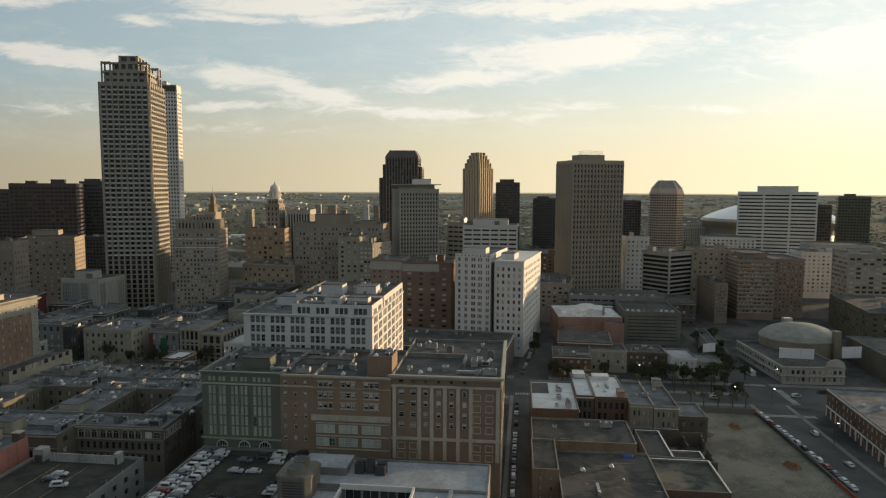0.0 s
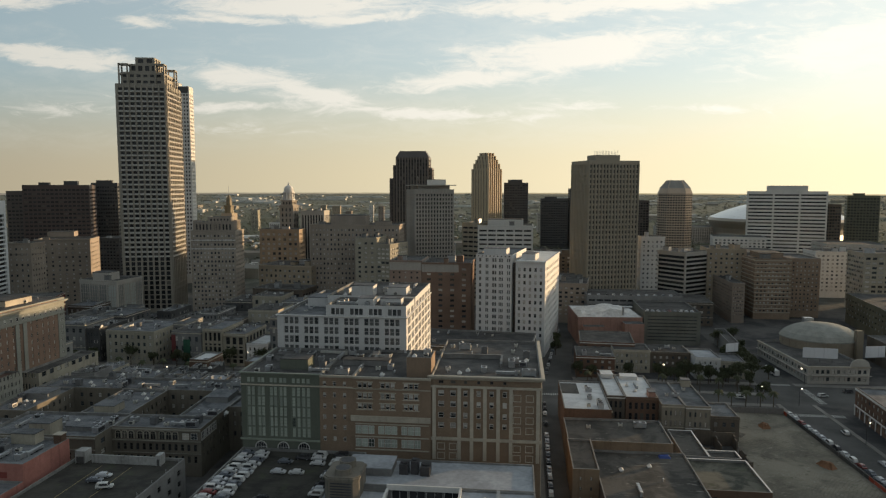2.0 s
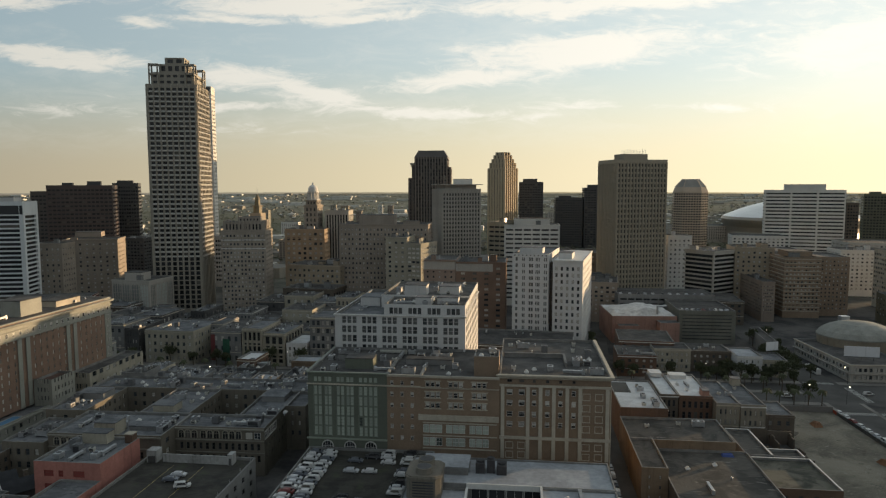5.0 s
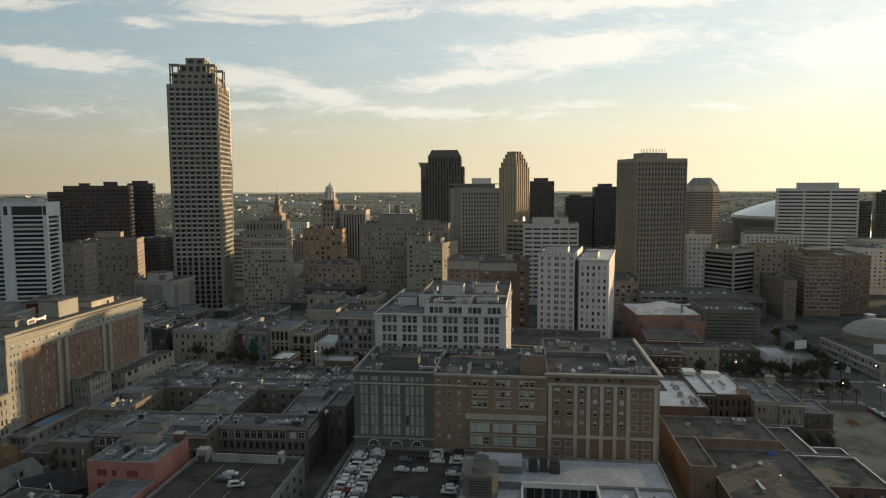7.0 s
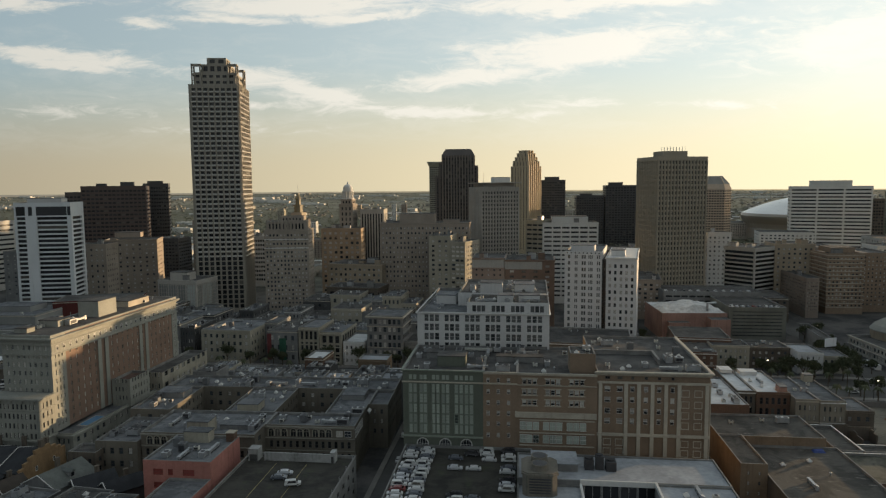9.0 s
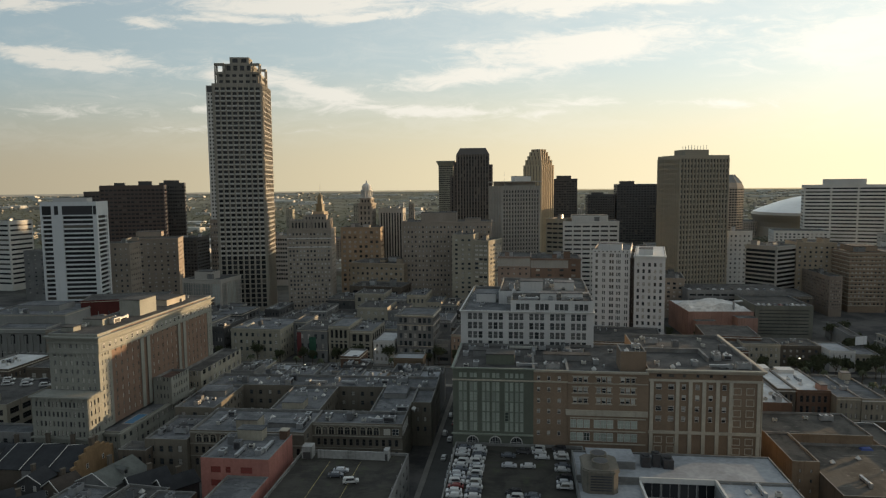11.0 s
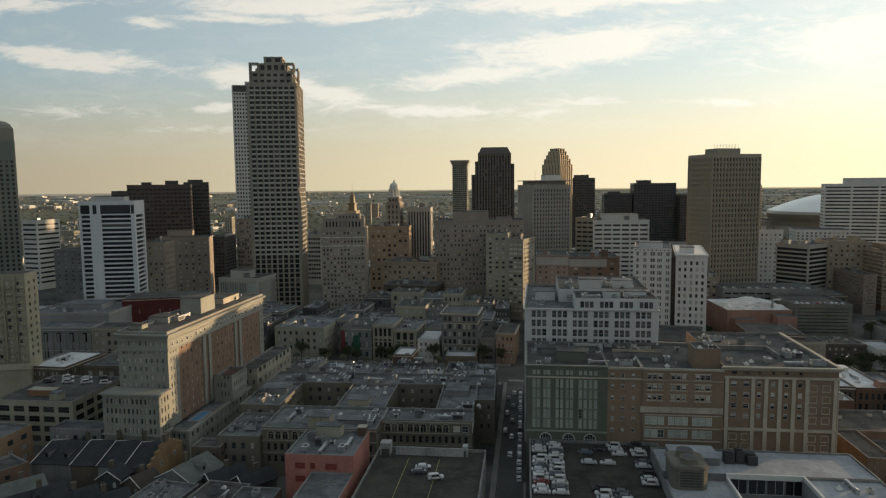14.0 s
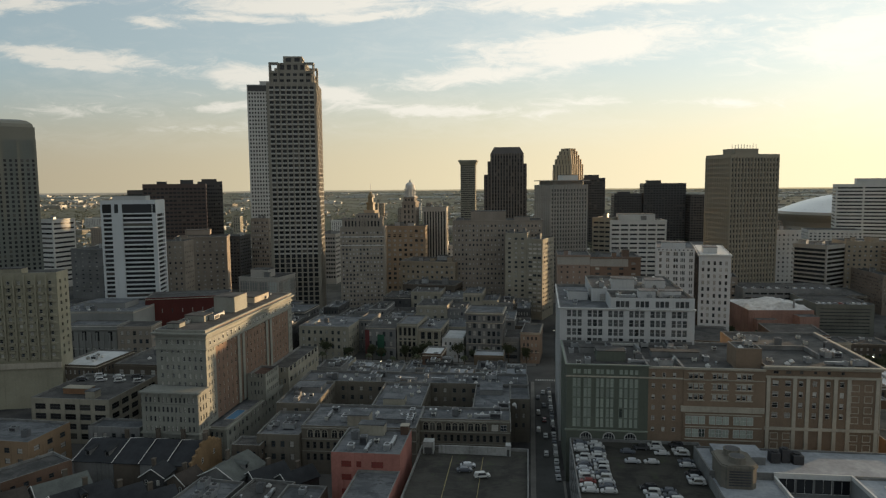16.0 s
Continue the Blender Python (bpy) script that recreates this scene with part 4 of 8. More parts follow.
def pyramid_tower():
    """The rose tower on an eight-sided plan under a faceted roof."""
    r = thing("office_tower", 198.5, 1030.0, 0, -6, "rose stone tower with chamfered corners and faceted roof", "tower")
    rose = surface("rose_granite", (0.42, 0.335, 0.255), 0.7, 0.12)

    def plan(i, c, z):
        w, d = 48.0 - i, 44.0 - i
        return [(i + c, i, z), (w - c, i, z), (w, i + c, z), (w, d - c, z), (w - c, d, z), (i + c, d, z), (i, d - c, z), (i, i + c, z)]

    s = Shape(rose)
    s.prism(plan(0, 11, 0), plan(0, 11, 92))
    part("wall", s, r)
    s = Shape(GLASS_DARK)
    lo = plan(0, 11, 0)
    for j in range(23):
        z = 6 + j * 3.72
        for a, b in zip(lo, lo[1:] + lo[:1]):
            ax, ay, L = b[0] - a[0], b[1] - a[1], math.hypot(b[0] - a[0], b[1] - a[1])
            ax, ay = ax / L, ay / L
            nx, ny = ay, -ax
            k = max(3, int(L / 3.6))
            for q in range(k):
                u0, u1 = L * (q + 0.18) / k, L * (q + 0.82) / k
                s.face([(a[0] + ax * u + nx * 0.06, a[1] + ay * u + ny * 0.06, v) for u, v in ((u0, z), (u1, z), (u1, z + 2.0), (u0, z + 2.0))])
    tagged(part("glazing", s, r), kind="stuff")
    roof = surface("dull_roof_panels", (0.24, 0.225, 0.2), 0.6, 0.15)
    s = Shape(rose, roof)
    s.prism(plan(0, 11, 92), plan(3.0, 9, 99), 0)
    s.prism(plan(3.0, 9, 99), plan(13.0, 3, 111), 1)
    part("faceted_roof", s, r)
    for k in range(8):
        a, b = plan(3.0, 9, 99)[k], plan(13.0, 3, 111)[k]
        q = Shape(rose)
        q.rod(a, b, 0.7, 4)
        part("roof_rib", q, r)


def stadium():
    """The domed stadium: a flared bowl under a shallow white dome."""
    r = thing("domed_stadium", 447.0, 1250.0, 0, 0, "huge stadium with a shallow white dome on a flared bowl", "stadium")
    # bronze lightened, with distance haze put into the panel colour
    s = Shape(surface("hazed_bronze_panels", (0.36, 0.31, 0.25), 0.45, 0.1, 0.01, 0.3, 0.02, 0.1, 0.5))
    prof = [(112, 0), (109, 12), (107.5, 22), (109, 30), (113, 38), (114.5, 43), (112, 47.5)]
    n = 72
    s.turned(prof, n)
    part("bowl", s, r, "bronze panelled bowl")
    s = Shape(COPPER)
    s.turned([(111.5 * (1 - k / 10), 47.5 + 30 * (1 - (1 - k / 10) ** 1.8)) for k in range(10)] + [(0.5, 77.5)], n)
    part("dome", s, r, "pale ribbed dome roof")


stone_tower()
grid_tower()
dark_block()
banded_tower()
glass_tower()
chamfer_tower()
ribbed_tower()
stepped_tower()
pierced_tower()
pyramid_tower()
stadium()
plain_tower("office_tower", -32.0, 1040.0, 37, 30, 107.5, 0, BLACK_WALL, GLASS_DARK, "slim black office slab with a roof box", 9, 26, house=(6, 6, 22, 14, 106.5, 112.0))
slim = plain_tower("office_tower", -249.0, 1365.0, 30, 30, 146.0, 0, surface("olive_concrete", (0.27, 0.26, 0.21), 0.8, 0.15), GLASS_DARK, "tall slim concrete tower with a flared top", 7, 32, 0.8, 0.5)
s = Shape(surface("olive_concrete", (0.27, 0.26, 0.21)))
s.prism([(0, 0, 138), (30, 0, 138), (30, 30, 138), (0, 30, 138)], [(-3, -3, 144), (33, -3, 144), (33, 33, 144), (-3, 33, 144)])
s.box(-4, -4, 145.0, 34, 34, 148.5)
part("flared_top", s, slim)
plain_tower("office_building", 27.0, 1108.0, 44, 40, 82.0, 0, BLACK_WALL, GLASS_DARK, "black office block with flat roof", 11, 19, house=(6, 6, 20, 14, 81, 85))
plain_tower("office_building", 73.0, 1104.0, 66, 40, 98.5, 0, BLACK_WALL, GLASS_DARK, "black stepped office block", 14, 23, house=(6, 6, 22, 14, 97.5, 103))
plain_tower("office_building", 141.0, 1082.0, 53, 40, 80.0, 0, DARK_WALL, GLASS_DARK, "dark flat-roofed office block", 12, 18)
plain_tower("hospital_building", 293.6, 938.0, 94.4, 40, 95.3, -17, WHITE_STONE, GLASS_DARK, "long white hospital block with strip windows", 3, 19, 0.93, 0.42, house=(24, 8, 48, 20, 94, 102.5), side_n=2)
plain_tower("office_building", 455.0, 1015.0, 40, 34, 89.0, -20, surface("olive_dark_panels", (0.10, 0.105, 0.07), 0.5, 0.15, 0.03), GLASS_DARK, "dark green-black office block", 10, 20, house=(8, 8, 14, 12, 87, 92))
plain_tower("office_building", 402.0, 955.0, 19, 30, 78.0, 0, BROWN_STUCCO, GLASS_DARK, "narrow brown block beside the hospital", 5, 17)
# lower masonry blocks in front of the towers
plain_tower("hotel_building", -404.0, 506.6, 42, 30, 57.5, 20, BEIGE, GLASS, "beige masonry hotel with plain punched windows", 8, 14, 0.32, 0.42, house=(8, 8, 20, 12, 59, 63))
plain_tower("hotel_building", -390.5, 455.0, 22, 18, 59.0, 6, BEIGE, GLASS, "tan masonry hotel wing with setback roof", 5, 13, 0.35, 0.42)
plain_tower("office_building", -593.5, 593.0, 19, 27, 69.0, -10, WHITE_STONE, GLASS_DARK, "pale sunlit office block with level bands", 1, 13, 0.95, 0.4, side_n=1)
plain_tower("office_building", -521.0, 540.0, 60, 40, 45.0, -6, GREY_STUCCO, GLASS, "grey concrete garage block", 8, 10, 0.3, 0.3)
lattice = plain_tower("office_building", -318.0, 438.0, 31, 26, 35.5, -8, CONCRETE, glass("lattice_screen", (0.24, 0.255, 0.245), (0.26, 0.27, 0.26), 0.5, 0.8), "pale grey office block with a lattice facade", 4, 1, 0.92, 0.94, house=(6, 6, 14, 10, 34.5, 40))
for q, length in (("f", 31.0), ("r", 26.0)):
    fins(lattice, q, 31.0, 26, 5.5, 33.0, [1.0 + (length - 2.0) * k / 15 for k in range(16)], 0.3, 0.25, CONCRETE, "lattice_rib")
    bands(lattice, q, 31.0, 26, [8.0 + 2.6 * k for k in range(10)], 0.25, 0.2, CONCRETE, "lattice_bar", 1.0, length - 1.0)
bank = plain_tower("bank_building", -253.6, 475.5, 33.0, 24, 68.0, 8, BUFF, GLASS, "buff stone bank building with setback top", 12, 19, 0.5, 0.5, side_n=9)
block(bank, 29.0, 19.0, 67.0, 74.2, BUFF, TAR, {q: dict(n=11 if q == "f" else 7, floors=1, fw=0.5, fh=0.75, bot=0.8, top=0.9) for q in "frl"}, pane=GLASS_DARK, recess=0.5, parapet=0.6, dx=2.0, dy=1.6, name="upper_wall")
for q in "frl":
    fins(bank, q, 29.0, 19.0, 67.0, 75.4, [0.4 + ((29.0 if q == "f" else 19.0) - 0.8) * k / 10 for k in range(11)], 0.7, 0.5, BUFF, "finial", 2.0, 1.6)
block(bank, 17.0, 12.0, 73.6, 78.0, BUFF, TAR, {"f": dict(n=6, floors=1, fw=0.4, fh=0.6, bot=0.6, top=0.8)}, pane=GLASS_DARK, recess=0.4, dx=11.5, dy=5.1, name="upper_wall", parapet=0.6)
bands(bank, "f", 33.0, 24, [54.0, 60.5], 0.7, 0.5, WHITE_STONE, "belt_course")
plain_tower("office_building", -240.0, 576.0, 36, 20, 63.0, 2, surface("ginger_stone", (0.37, 0.285, 0.205), 0.85, 0.18), GLASS, "orange-tan masonry block with stone cornice", 7, 13, 0.5, 0.55, side_n=7)
plain_tower("office_building", -214.0, 507.0, 45, 34, 39.5, -8, TAN, GLASS, "tan classical building with heavy cornice", 11, 8, 0.45, 0.5)
plain_tower("office_building", -206.0, 474.0, 40, 25, 26.0, -8, BROWN_STUCCO, GLASS_DARK, "brown masonry block with tall windows", 5, 4, 0.5, 0.6, category="building")
plain_tower("hotel_building", -172.0, 508.0, 70, 30, 71.5, 2, BEIGE, GLASS, "broad beige masonry hotel with many small windows", 24, 17, 0.42, 0.45, house=(14, 10, 28, 16, 70.5, 78), side_n=10)
plain_tower("hotel_building", -130.0, 482.0, 16, 34, 63.5, -4, CREAM, GLASS, "cream masonry hotel tower with narrow front", 3, 16, 0.4, 0.45, side_n=8)
plain_tower("hotel_building", -114.0, 479.0, 12, 26, 59.5, -20, CREAM, GLASS_BLIND, "cream masonry hotel wing with wide windows", 3, 16, 0.8, 0.5, side_n=8)
dusty = plain_tower("hotel_building", -94.2, 428.0, 21.0, 30, 53.0, -1, surface("dusty_brick", (0.28, 0.21, 0.17), 0.9, 0.2), GLASS, "dusty brick hotel wing with plain windows", 5, 13, 0.3, 0.4)
ruddy = plain_tower("hotel_building", -73.0, 428.0, 32, 30, 51.8, -1, surface("ruddy_brick", (0.215, 0.145, 0.108), 0.9, 0.2, 0.08, 1.2, 0.02, 0.15), GLASS, "red brick hotel wing with small windows", 4, 13, 0.35, 0.45)
bands(dusty, "f", 21, 30, [46.6], 5.2, 0.06, CONCRETE, "stone_band")
bands(ruddy, "f", 32, 30, [45.6], 5.0, 0.06, CONCRETE, "stone_band", 0.0, 24.0)
plain_tower("office_building", -58.5, 571.0, 17, 30, 70.5, -25, CREAM, GLASS_DARK, "sunlit end of the banded office block", 3, 16, 0.86, 0.4)
plain_tower("office_building", -44.5, 562.0, 46, 34, 68.5, 0, WHITE_STONE, GLASS_DARK, "white office block with level strip windows", 6, 16, 0.84, 0.4, house=(8, 8, 30, 16, 67.5, 73), side_n=4)
plain_tower("office_building", 121.0, 545.0, 30, 30, 49.0, 40, CONCRETE, GLASS_DARK, "dark office block with pale level bands", 1, 12, 0.97, 0.62, recess=0.8)
RUSSET = surface("russet_brick", (0.275, 0.205, 0.15), 0.9, 0.2, 0.06, 1.2, 0.02, 0.15, brick=True)
rus = plain_tower("hotel_building", 168.7, 530.0, 26.5, 40, 46.5, 0, RUSSET, GLASS, "large russet brick hotel with level stone bands", 9, 13, 0.5, 0.42, house=(5, 8, 18, 20, 46.3, 50.0), side_n=12)
block(rus, 25.0, 40, 0, 46.0, RUSSET, TAR, {"f": dict(n=8, floors=13, fw=0.4, fh=0.42, bars=0), "r": dict(n=10, floors=13, fw=0.4, fh=0.42, bars=0)}, pane=GLASS, recess=0.3, dx=26.5, dy=10.0)
for sd in "fl":
    bands(rus, sd, 26.5, 40, [5.0 + 3.06 * k for k in range(14)], 0.55, 0.35, TRIM, "stone_band")
plain_tower("office_building", 147.0, 512.0, 9.0, 50, 30.0, 0, surface("umber_panels", (0.27, 0.22, 0.18), 0.85, 0.2, 0.04), GLASS, "dull brown podium block with close level windows", 6, 9, 0.6, 0.4, side_n=18)
plain_tower("office_building", 142.0, 562.0, 30, 30, 51.0, -4, TAN, GLASS, "brown masonry office block", 7, 12, 0.4, 0.45)
plain_tower("office_building", 259.0, 642.0, 42, 30, 42.5, -2, WHITE_STONE, GLASS, "white office block with square windows", 10, 10, 0.45, 0.45)
plain_tower("office_building", 262.0, 562.0, 50, 30, 48.5, -2, CREAM, GLASS, "cream office block with large windows", 10, 11, 0.7, 0.5)
plain_tower("office_building", 90.0, 566.0, 19, 20, 60.0, 0, WHITE_STONE, GLASS, "small white masonry block", 5, 14, 0.4, 0.4)
plain_tower("warehouse", 222.0, 446.0, 90, 80, 22.0, -8, surface("olive_masonry", (0.14, 0.125, 0.085), 0.9, 0.25, 0.06), GLASS, "broad low olive-brown masonry building with flat roof", 14, 4, 0.4, 0.4, category="building")
plain_tower("office_building", -209.8, 600.0, 22, 20, 79.0, 2, CONCRETE, GLASS_DARK, "pale ribbed office slab with dark upright glazing", 8, 1, 0.5, 0.95)
plain_tower("office_building", -393.4, 640.0, 19, 24, 67.0, 0, BEIGE, GLASS, "beige office block beside the tall tower", 7, 14, 0.6, 0.5)
plain_tower("office_building", -409.0, 600.0, 21, 26, 52.0, 0, BLACK_WALL, GLASS_DARK, "black office block behind the beige hotel", 6, 14, 0.7, 0.5)
plain_tower("office_building", -203.0, 640.0, 30, 30, 40.0, 0, WHITE_STONE, GLASS, "pale office block half hidden", 6, 8, 0.6, 0.5)
plain_tower("office_building", -336.0, 640.0, 31, 40, 51.0, 0, CONCRETE, GLASS_DARK, "pale framed garage block", 12, 10, 0.8, 0.5)
plain_tower("office_building", -120.0, 640.0, 40, 40, 40.0, 10, BEIGE, GLASS, "low beige office block", 8, 9, 0.5, 0.5)
plain_tower("office_building", 5.0, 640.0, 40, 40, 38.0, 0, BROWN_STUCCO, GLASS, "low brown office block", 8, 9, 0.5, 0.5)
plain_tower("office_building", 14.0, 500.0, 26, 60, 30.0, -8, BEIGE, GLASS, "brown loft block along the street", 6, 7, 0.5, 0.5)
plain_tower("office_building", 190.0, 700.0, 60, 50, 36.0, -5, GREY_STUCCO, GLASS, "grey office block with flat roof", 12, 8, 0.5, 0.5)
plain_tower("office_building", 320.0, 760.0, 60, 50, 40.0, -5, CONCRETE, GLASS, "pale hospital annex block", 12, 9, 0.5, 0.5)
plain_tower("office_building", 60.0, 760.0, 70, 50, 30.0, -5, BEIGE, GLASS, "low beige hospital wing", 12, 7, 0.5, 0.5)
plain_tower("hospital_building", 230.0, 860.0, 60, 40, 40.0, -10, WHITE_STONE, GLASS, "low pale hospital wing", 12, 9, 0.5, 0.5)

# ---- the old quarter: the long brick hotel ----
def windows_at(centres, width):
    return [(c - width / 2, c + width / 2) for c in centres]


def rows_at(centres, high):
    return [(z - high / 2, z + high / 2) for z in sorted(centres)]


def arched_door(root, x, z0, wide, high, mat_in, mat_trim, y=0.0, bars=4, name="arched_window"):
    """An arched opening with a stone surround and glazing bars, set on a wall."""
    s = Shape(mat_trim, mat_in)
    r = wide / 2
    spring = z0 + high - r
    arc = [(x + r * math.cos(t), spring + r * math.sin(t)) for t in [math.pi * k / 10 for k in range(11)]]
    inner = [(x + r, z0)] + arc + [(x - r, z0)]
    outer = [(x + r + 0.3, z0)] + [(x + (r + 0.3) * math.cos(t), spring + (r + 0.3) * math.sin(t)) for t in [math.pi * k / 10 for k in range(11)]] + [(x - r - 0.3, z0)]
    s.face([(a, y - 0.04, b) for a, b in inner[::-1]], 1)
    for k in range(len(inner) - 1):
        s.face([(inner[k][0], y - 0.14, inner[k][1]), (outer[k][0], y - 0.14, outer[k][1]), (outer[k + 1][0], y - 0.14, outer[k + 1][1]), (inner[k + 1][0], y - 0.14, inner[k + 1][1])][::-1])
        s.face([(outer[k][0], y - 0.14, outer[k][1]), (outer[k][0], y + 0.02, outer[k][1]), (outer[k + 1][0], y + 0.02, outer[k + 1][1]), (outer[k + 1][0], y - 0.14, outer[k + 1][1])])
        s.face([(inner[k][0], y - 0.14, inner[k][1]), (inner[k][0], y - 0.02, inner[k][1]), (inner[k + 1][0], y - 0.02, inner[k + 1][1]), (inner[k + 1][0], y - 0.14, inner[k + 1][1])][::-1])
    for k in range(1, bars):
        u = x - r + wide * k / bars
        s.box(u - 0.05, y - 0.1, z0, u + 0.05, y - 0.05, spring + math.sqrt(max(0.0, r * r - (u - x) ** 2)) - 0.02)
    s.box(x - r, y - 0.1, spring - 0.06, x + r, y - 0.05, spring + 0.06)
    return part(name, s, root)


def brick_hotel():
    X, Y = -101.0, 204.5
    r = thing("hotel_building", X, Y, 0, 0, "long brick hotel with a grey-green end, stone bands and flat roofs", "hotel")
    # grey-green end
    g = [2.57, 4.0, 6.1, 7.35, 10.15, 11.5, 13.4, 14.7, 17.6, 19.2, 20.9, 22.5]
    rows = rows_at([37.9, 34.2, 30.8, 27.4, 24.0, 20.6], 3.0)
    rows[-1] = (37.1, 38.7)
    side = dict(n=7, fw=0.3, rows=rows_at([37.9, 34.4, 31.0, 27.5, 24.0, 20.6, 13, 9], 1.9))
    block(r, 26.3, 34, 0, 40.4, GREEN_PAINT, TAR, {"f": dict(cols=windows_at(g, 1.12), rows=rows, bars=2, posts=0, pane=GLASS_GREEN, frame=surface("sage_window_frame", (0.24, 0.28, 0.235), 0.6, 0.1)), "l": side, },
          style="single", recess=0.22, frame_mat=FRAME_W)
    sage = surface("sage_spandrel", (0.21, 0.235, 0.195), 0.8, 0.15)
    for k, c in enumerate(g):
        q = Shape(sage)
        for z in (22.1, 25.5, 28.9, 32.3):
            q.box(c - 0.62, -0.07, z + 0.01, c + 0.62, 0.04, z + 0.38)
        q.box(c - 0.74, -0.12, 19.0, c - 0.6, 0.02, 35.9)
        q.box(c + 0.6, -0.12, 19.0, c + 0.74, 0.02, 35.9)
        part("window_strip", q, r, "pale sage upright strip between the windows")
    bands(r, "f", 26.3, 34, [36.1], 0.45, 0.3, TRIM, "stone_band", -0.3, 37.3)
    bands(r, "f", 26.3, 34, [17.9], 0.5, 0.5, surface("sage_stone", (0.24, 0.265, 0.22), 0.8, 0.15), "stone_band", -0.5, 26.3)
    ledge(r, 26.3, 34, 39.9, 0.55, 0.55, surface("sage_stone", (0.24, 0.265, 0.22), 0.8, 0.15), "cornice", "fl")
    for x in (6.4, 13.9, 20.8):
        arched_door(r, x, 13.6, 3.4, 3.7, GLASS_DARK, WHITE_TRIM)
    # brown link
    block(r, 11.0, 34, 0, 40.2, BROWN_BRICK, TAR, {"f": dict(cols=windows_at([1.6, 4.9, 8.2], 0.95), rows=rows_at([37.4, 33.7, 30.0, 26.5, 23.0, 19.2], 1.5), pane=GLASS_SASH, frame=FRAME_W)}, style="single", recess=0.2, dx=26.3)
    ledge_at(r, 26.3, 0, 11.0, 39.7, TRIM)
    # bays in threes
    three = [c + o for c in (3.9, 11.3, 18.8) for o in (-1.65, 0.0, 1.65)]
    block(r, 25.2, 36, 0, 40.2, BROWN_BRICK, TAR, {"f": dict(cols=windows_at(three, 1.25), rows=rows_at([37.4, 33.9, 30.5], 1.75) , pane=GLASS_SASH, frame=FRAME_W)}, style="single", recess=0.2, dx=37.3, dy=-0.35)
    wide = [c + o for c in (3.9, 11.3, 18.8) for o in (-2.1, 0.0, 2.1)]
    for c in wide:
        for z in (21.5, 17.2):
            part("window", window_mesh(1.9, 2.7, GLASS_GREEN, FRAME_W, 1, 1), r, "", pose(37.3 + c, -0.42, z))
    bands(r, "f", 62.5, 34, [25.6], 1.8, 0.75, TRIM, "stone_band", 36.6, 62.4)
    bands(r, "f", 62.5, 34, [24.6, 20.4, 16.2], 0.35, 0.55, TRIM, "sill_band", 38.0, 61.8)
    bands(r, "f", 62.5, 34, [36.0], 0.3, 0.5, TRIM, "stone_band", 37.3, 62.4)
    for c in (3.9, 11.3, 18.8):
        for z in (36.2, 32.75, 29.3):
            s = Shape(TRIM)
            s.box(37.3 + c - 2.7, -0.5, z - 0.05, 37.3 + c + 2.7, -0.3, z + 0.25)
            s.box(37.3 + c - 2.7, -0.5, z + 2.1, 37.3 + c + 2.7, -0.3, z + 2.4)
            part("window_surround", s, r)
    ledge_at(r, 37.3, -0.35, 25.2, 39.7, TRIM)
    # stair tower between the wings
    block(r, 8.0, 10, 39, 46.0, BROWN_BRICK, TAR, {}, dx=54.2, dy=3.0, name="stair_house", parapet=0.8)
    # corner wing
    W0, w, d = 62.5, 34.5, 51.0
    cols = [(2.3, 4.1), (6.1, 7.9)] + windows_at([10.9, 15.05, 19.1, 23.2], 1.25)
    rows = rows_at([25.2, 28.5, 32.1, 35.6], 1.8)
    block(r, w, d, 0, 41.2, BROWN_BRICK, TAR, {"f": dict(cols=cols, rows=rows, pane=GLASS_SASH, frame=FRAME_W), "r": dict(n=9, fw=0.3, rows=rows_at([8, 12, 16, 20, 25.2, 28.5, 32.1, 35.6], 1.8), pane=GLASS_SASH, frame=FRAME_W)},
          style="single", recess=0.22, dx=W0, dy=0.0)
    fins(r, "f", w, d, 14.0, 37.4, [1.0, 8.95, 12.9, 17.05, 21.2, 25.2, 33.6], 1.15, 0.35, TRIM, "pilaster", W0)
    bands(r, "f", w, d, [37.4], 0.7, 0.45, TRIM, "stone_band", 0, w, W0)
    bands(r, "f", w, d, [20.4], 0.9, 0.5, TRIM, "stone_band", 0, w, W0)
    bands(r, "r", w, d, [37.4, 20.4], 0.8, 0.35, TRIM, "stone_band", 0, d, W0)
    fins(r, "r", w, d, 3.0, 37.4, [0.6, 10, 20, 30, 40, 50.4], 1.15, 0.3, TRIM, "pilaster", W0)
    for x in (27.1, 31.0, 3.2, 7.0):
        for z in ((34.6, 31.0, 27.5, 24.2, 18.3, 15.2) if x > 20 else (18.3, 15.2)):
            s = Shape(TRIM, BROWN_BRICK)
            a, b = 1.25, 1.15
            for x0, x1, z0, z1 in ((-a, a, -b, -b + 0.22), (-a, a, b - 0.22, b), (-a, -a + 0.22, -b, b), (a - 0.22, a, -b, b)):
                s.box(x0, -0.12, z0, x1, 0.02, z1)
            part("blind_panel", s, r, "", pose(W0 + x, 0, z))
    for x in (3.2, 7.0, 10.9, 15.05, 19.1, 23.2):
        part("attic_window", window_mesh(1.5 if x < 8 else 0.9, 0.9, GLASS_DARK, FRAME_D, 0, 1), r, "", pose(W0 + x, -0.06, 38.8))
    s = Shape(TRIM)
    prof = [(0.0, 39.9), (0.5, 40.1), (0.5, 40.5), (1.1, 40.8), (1.1, 41.3), (0.0, 41.35)]
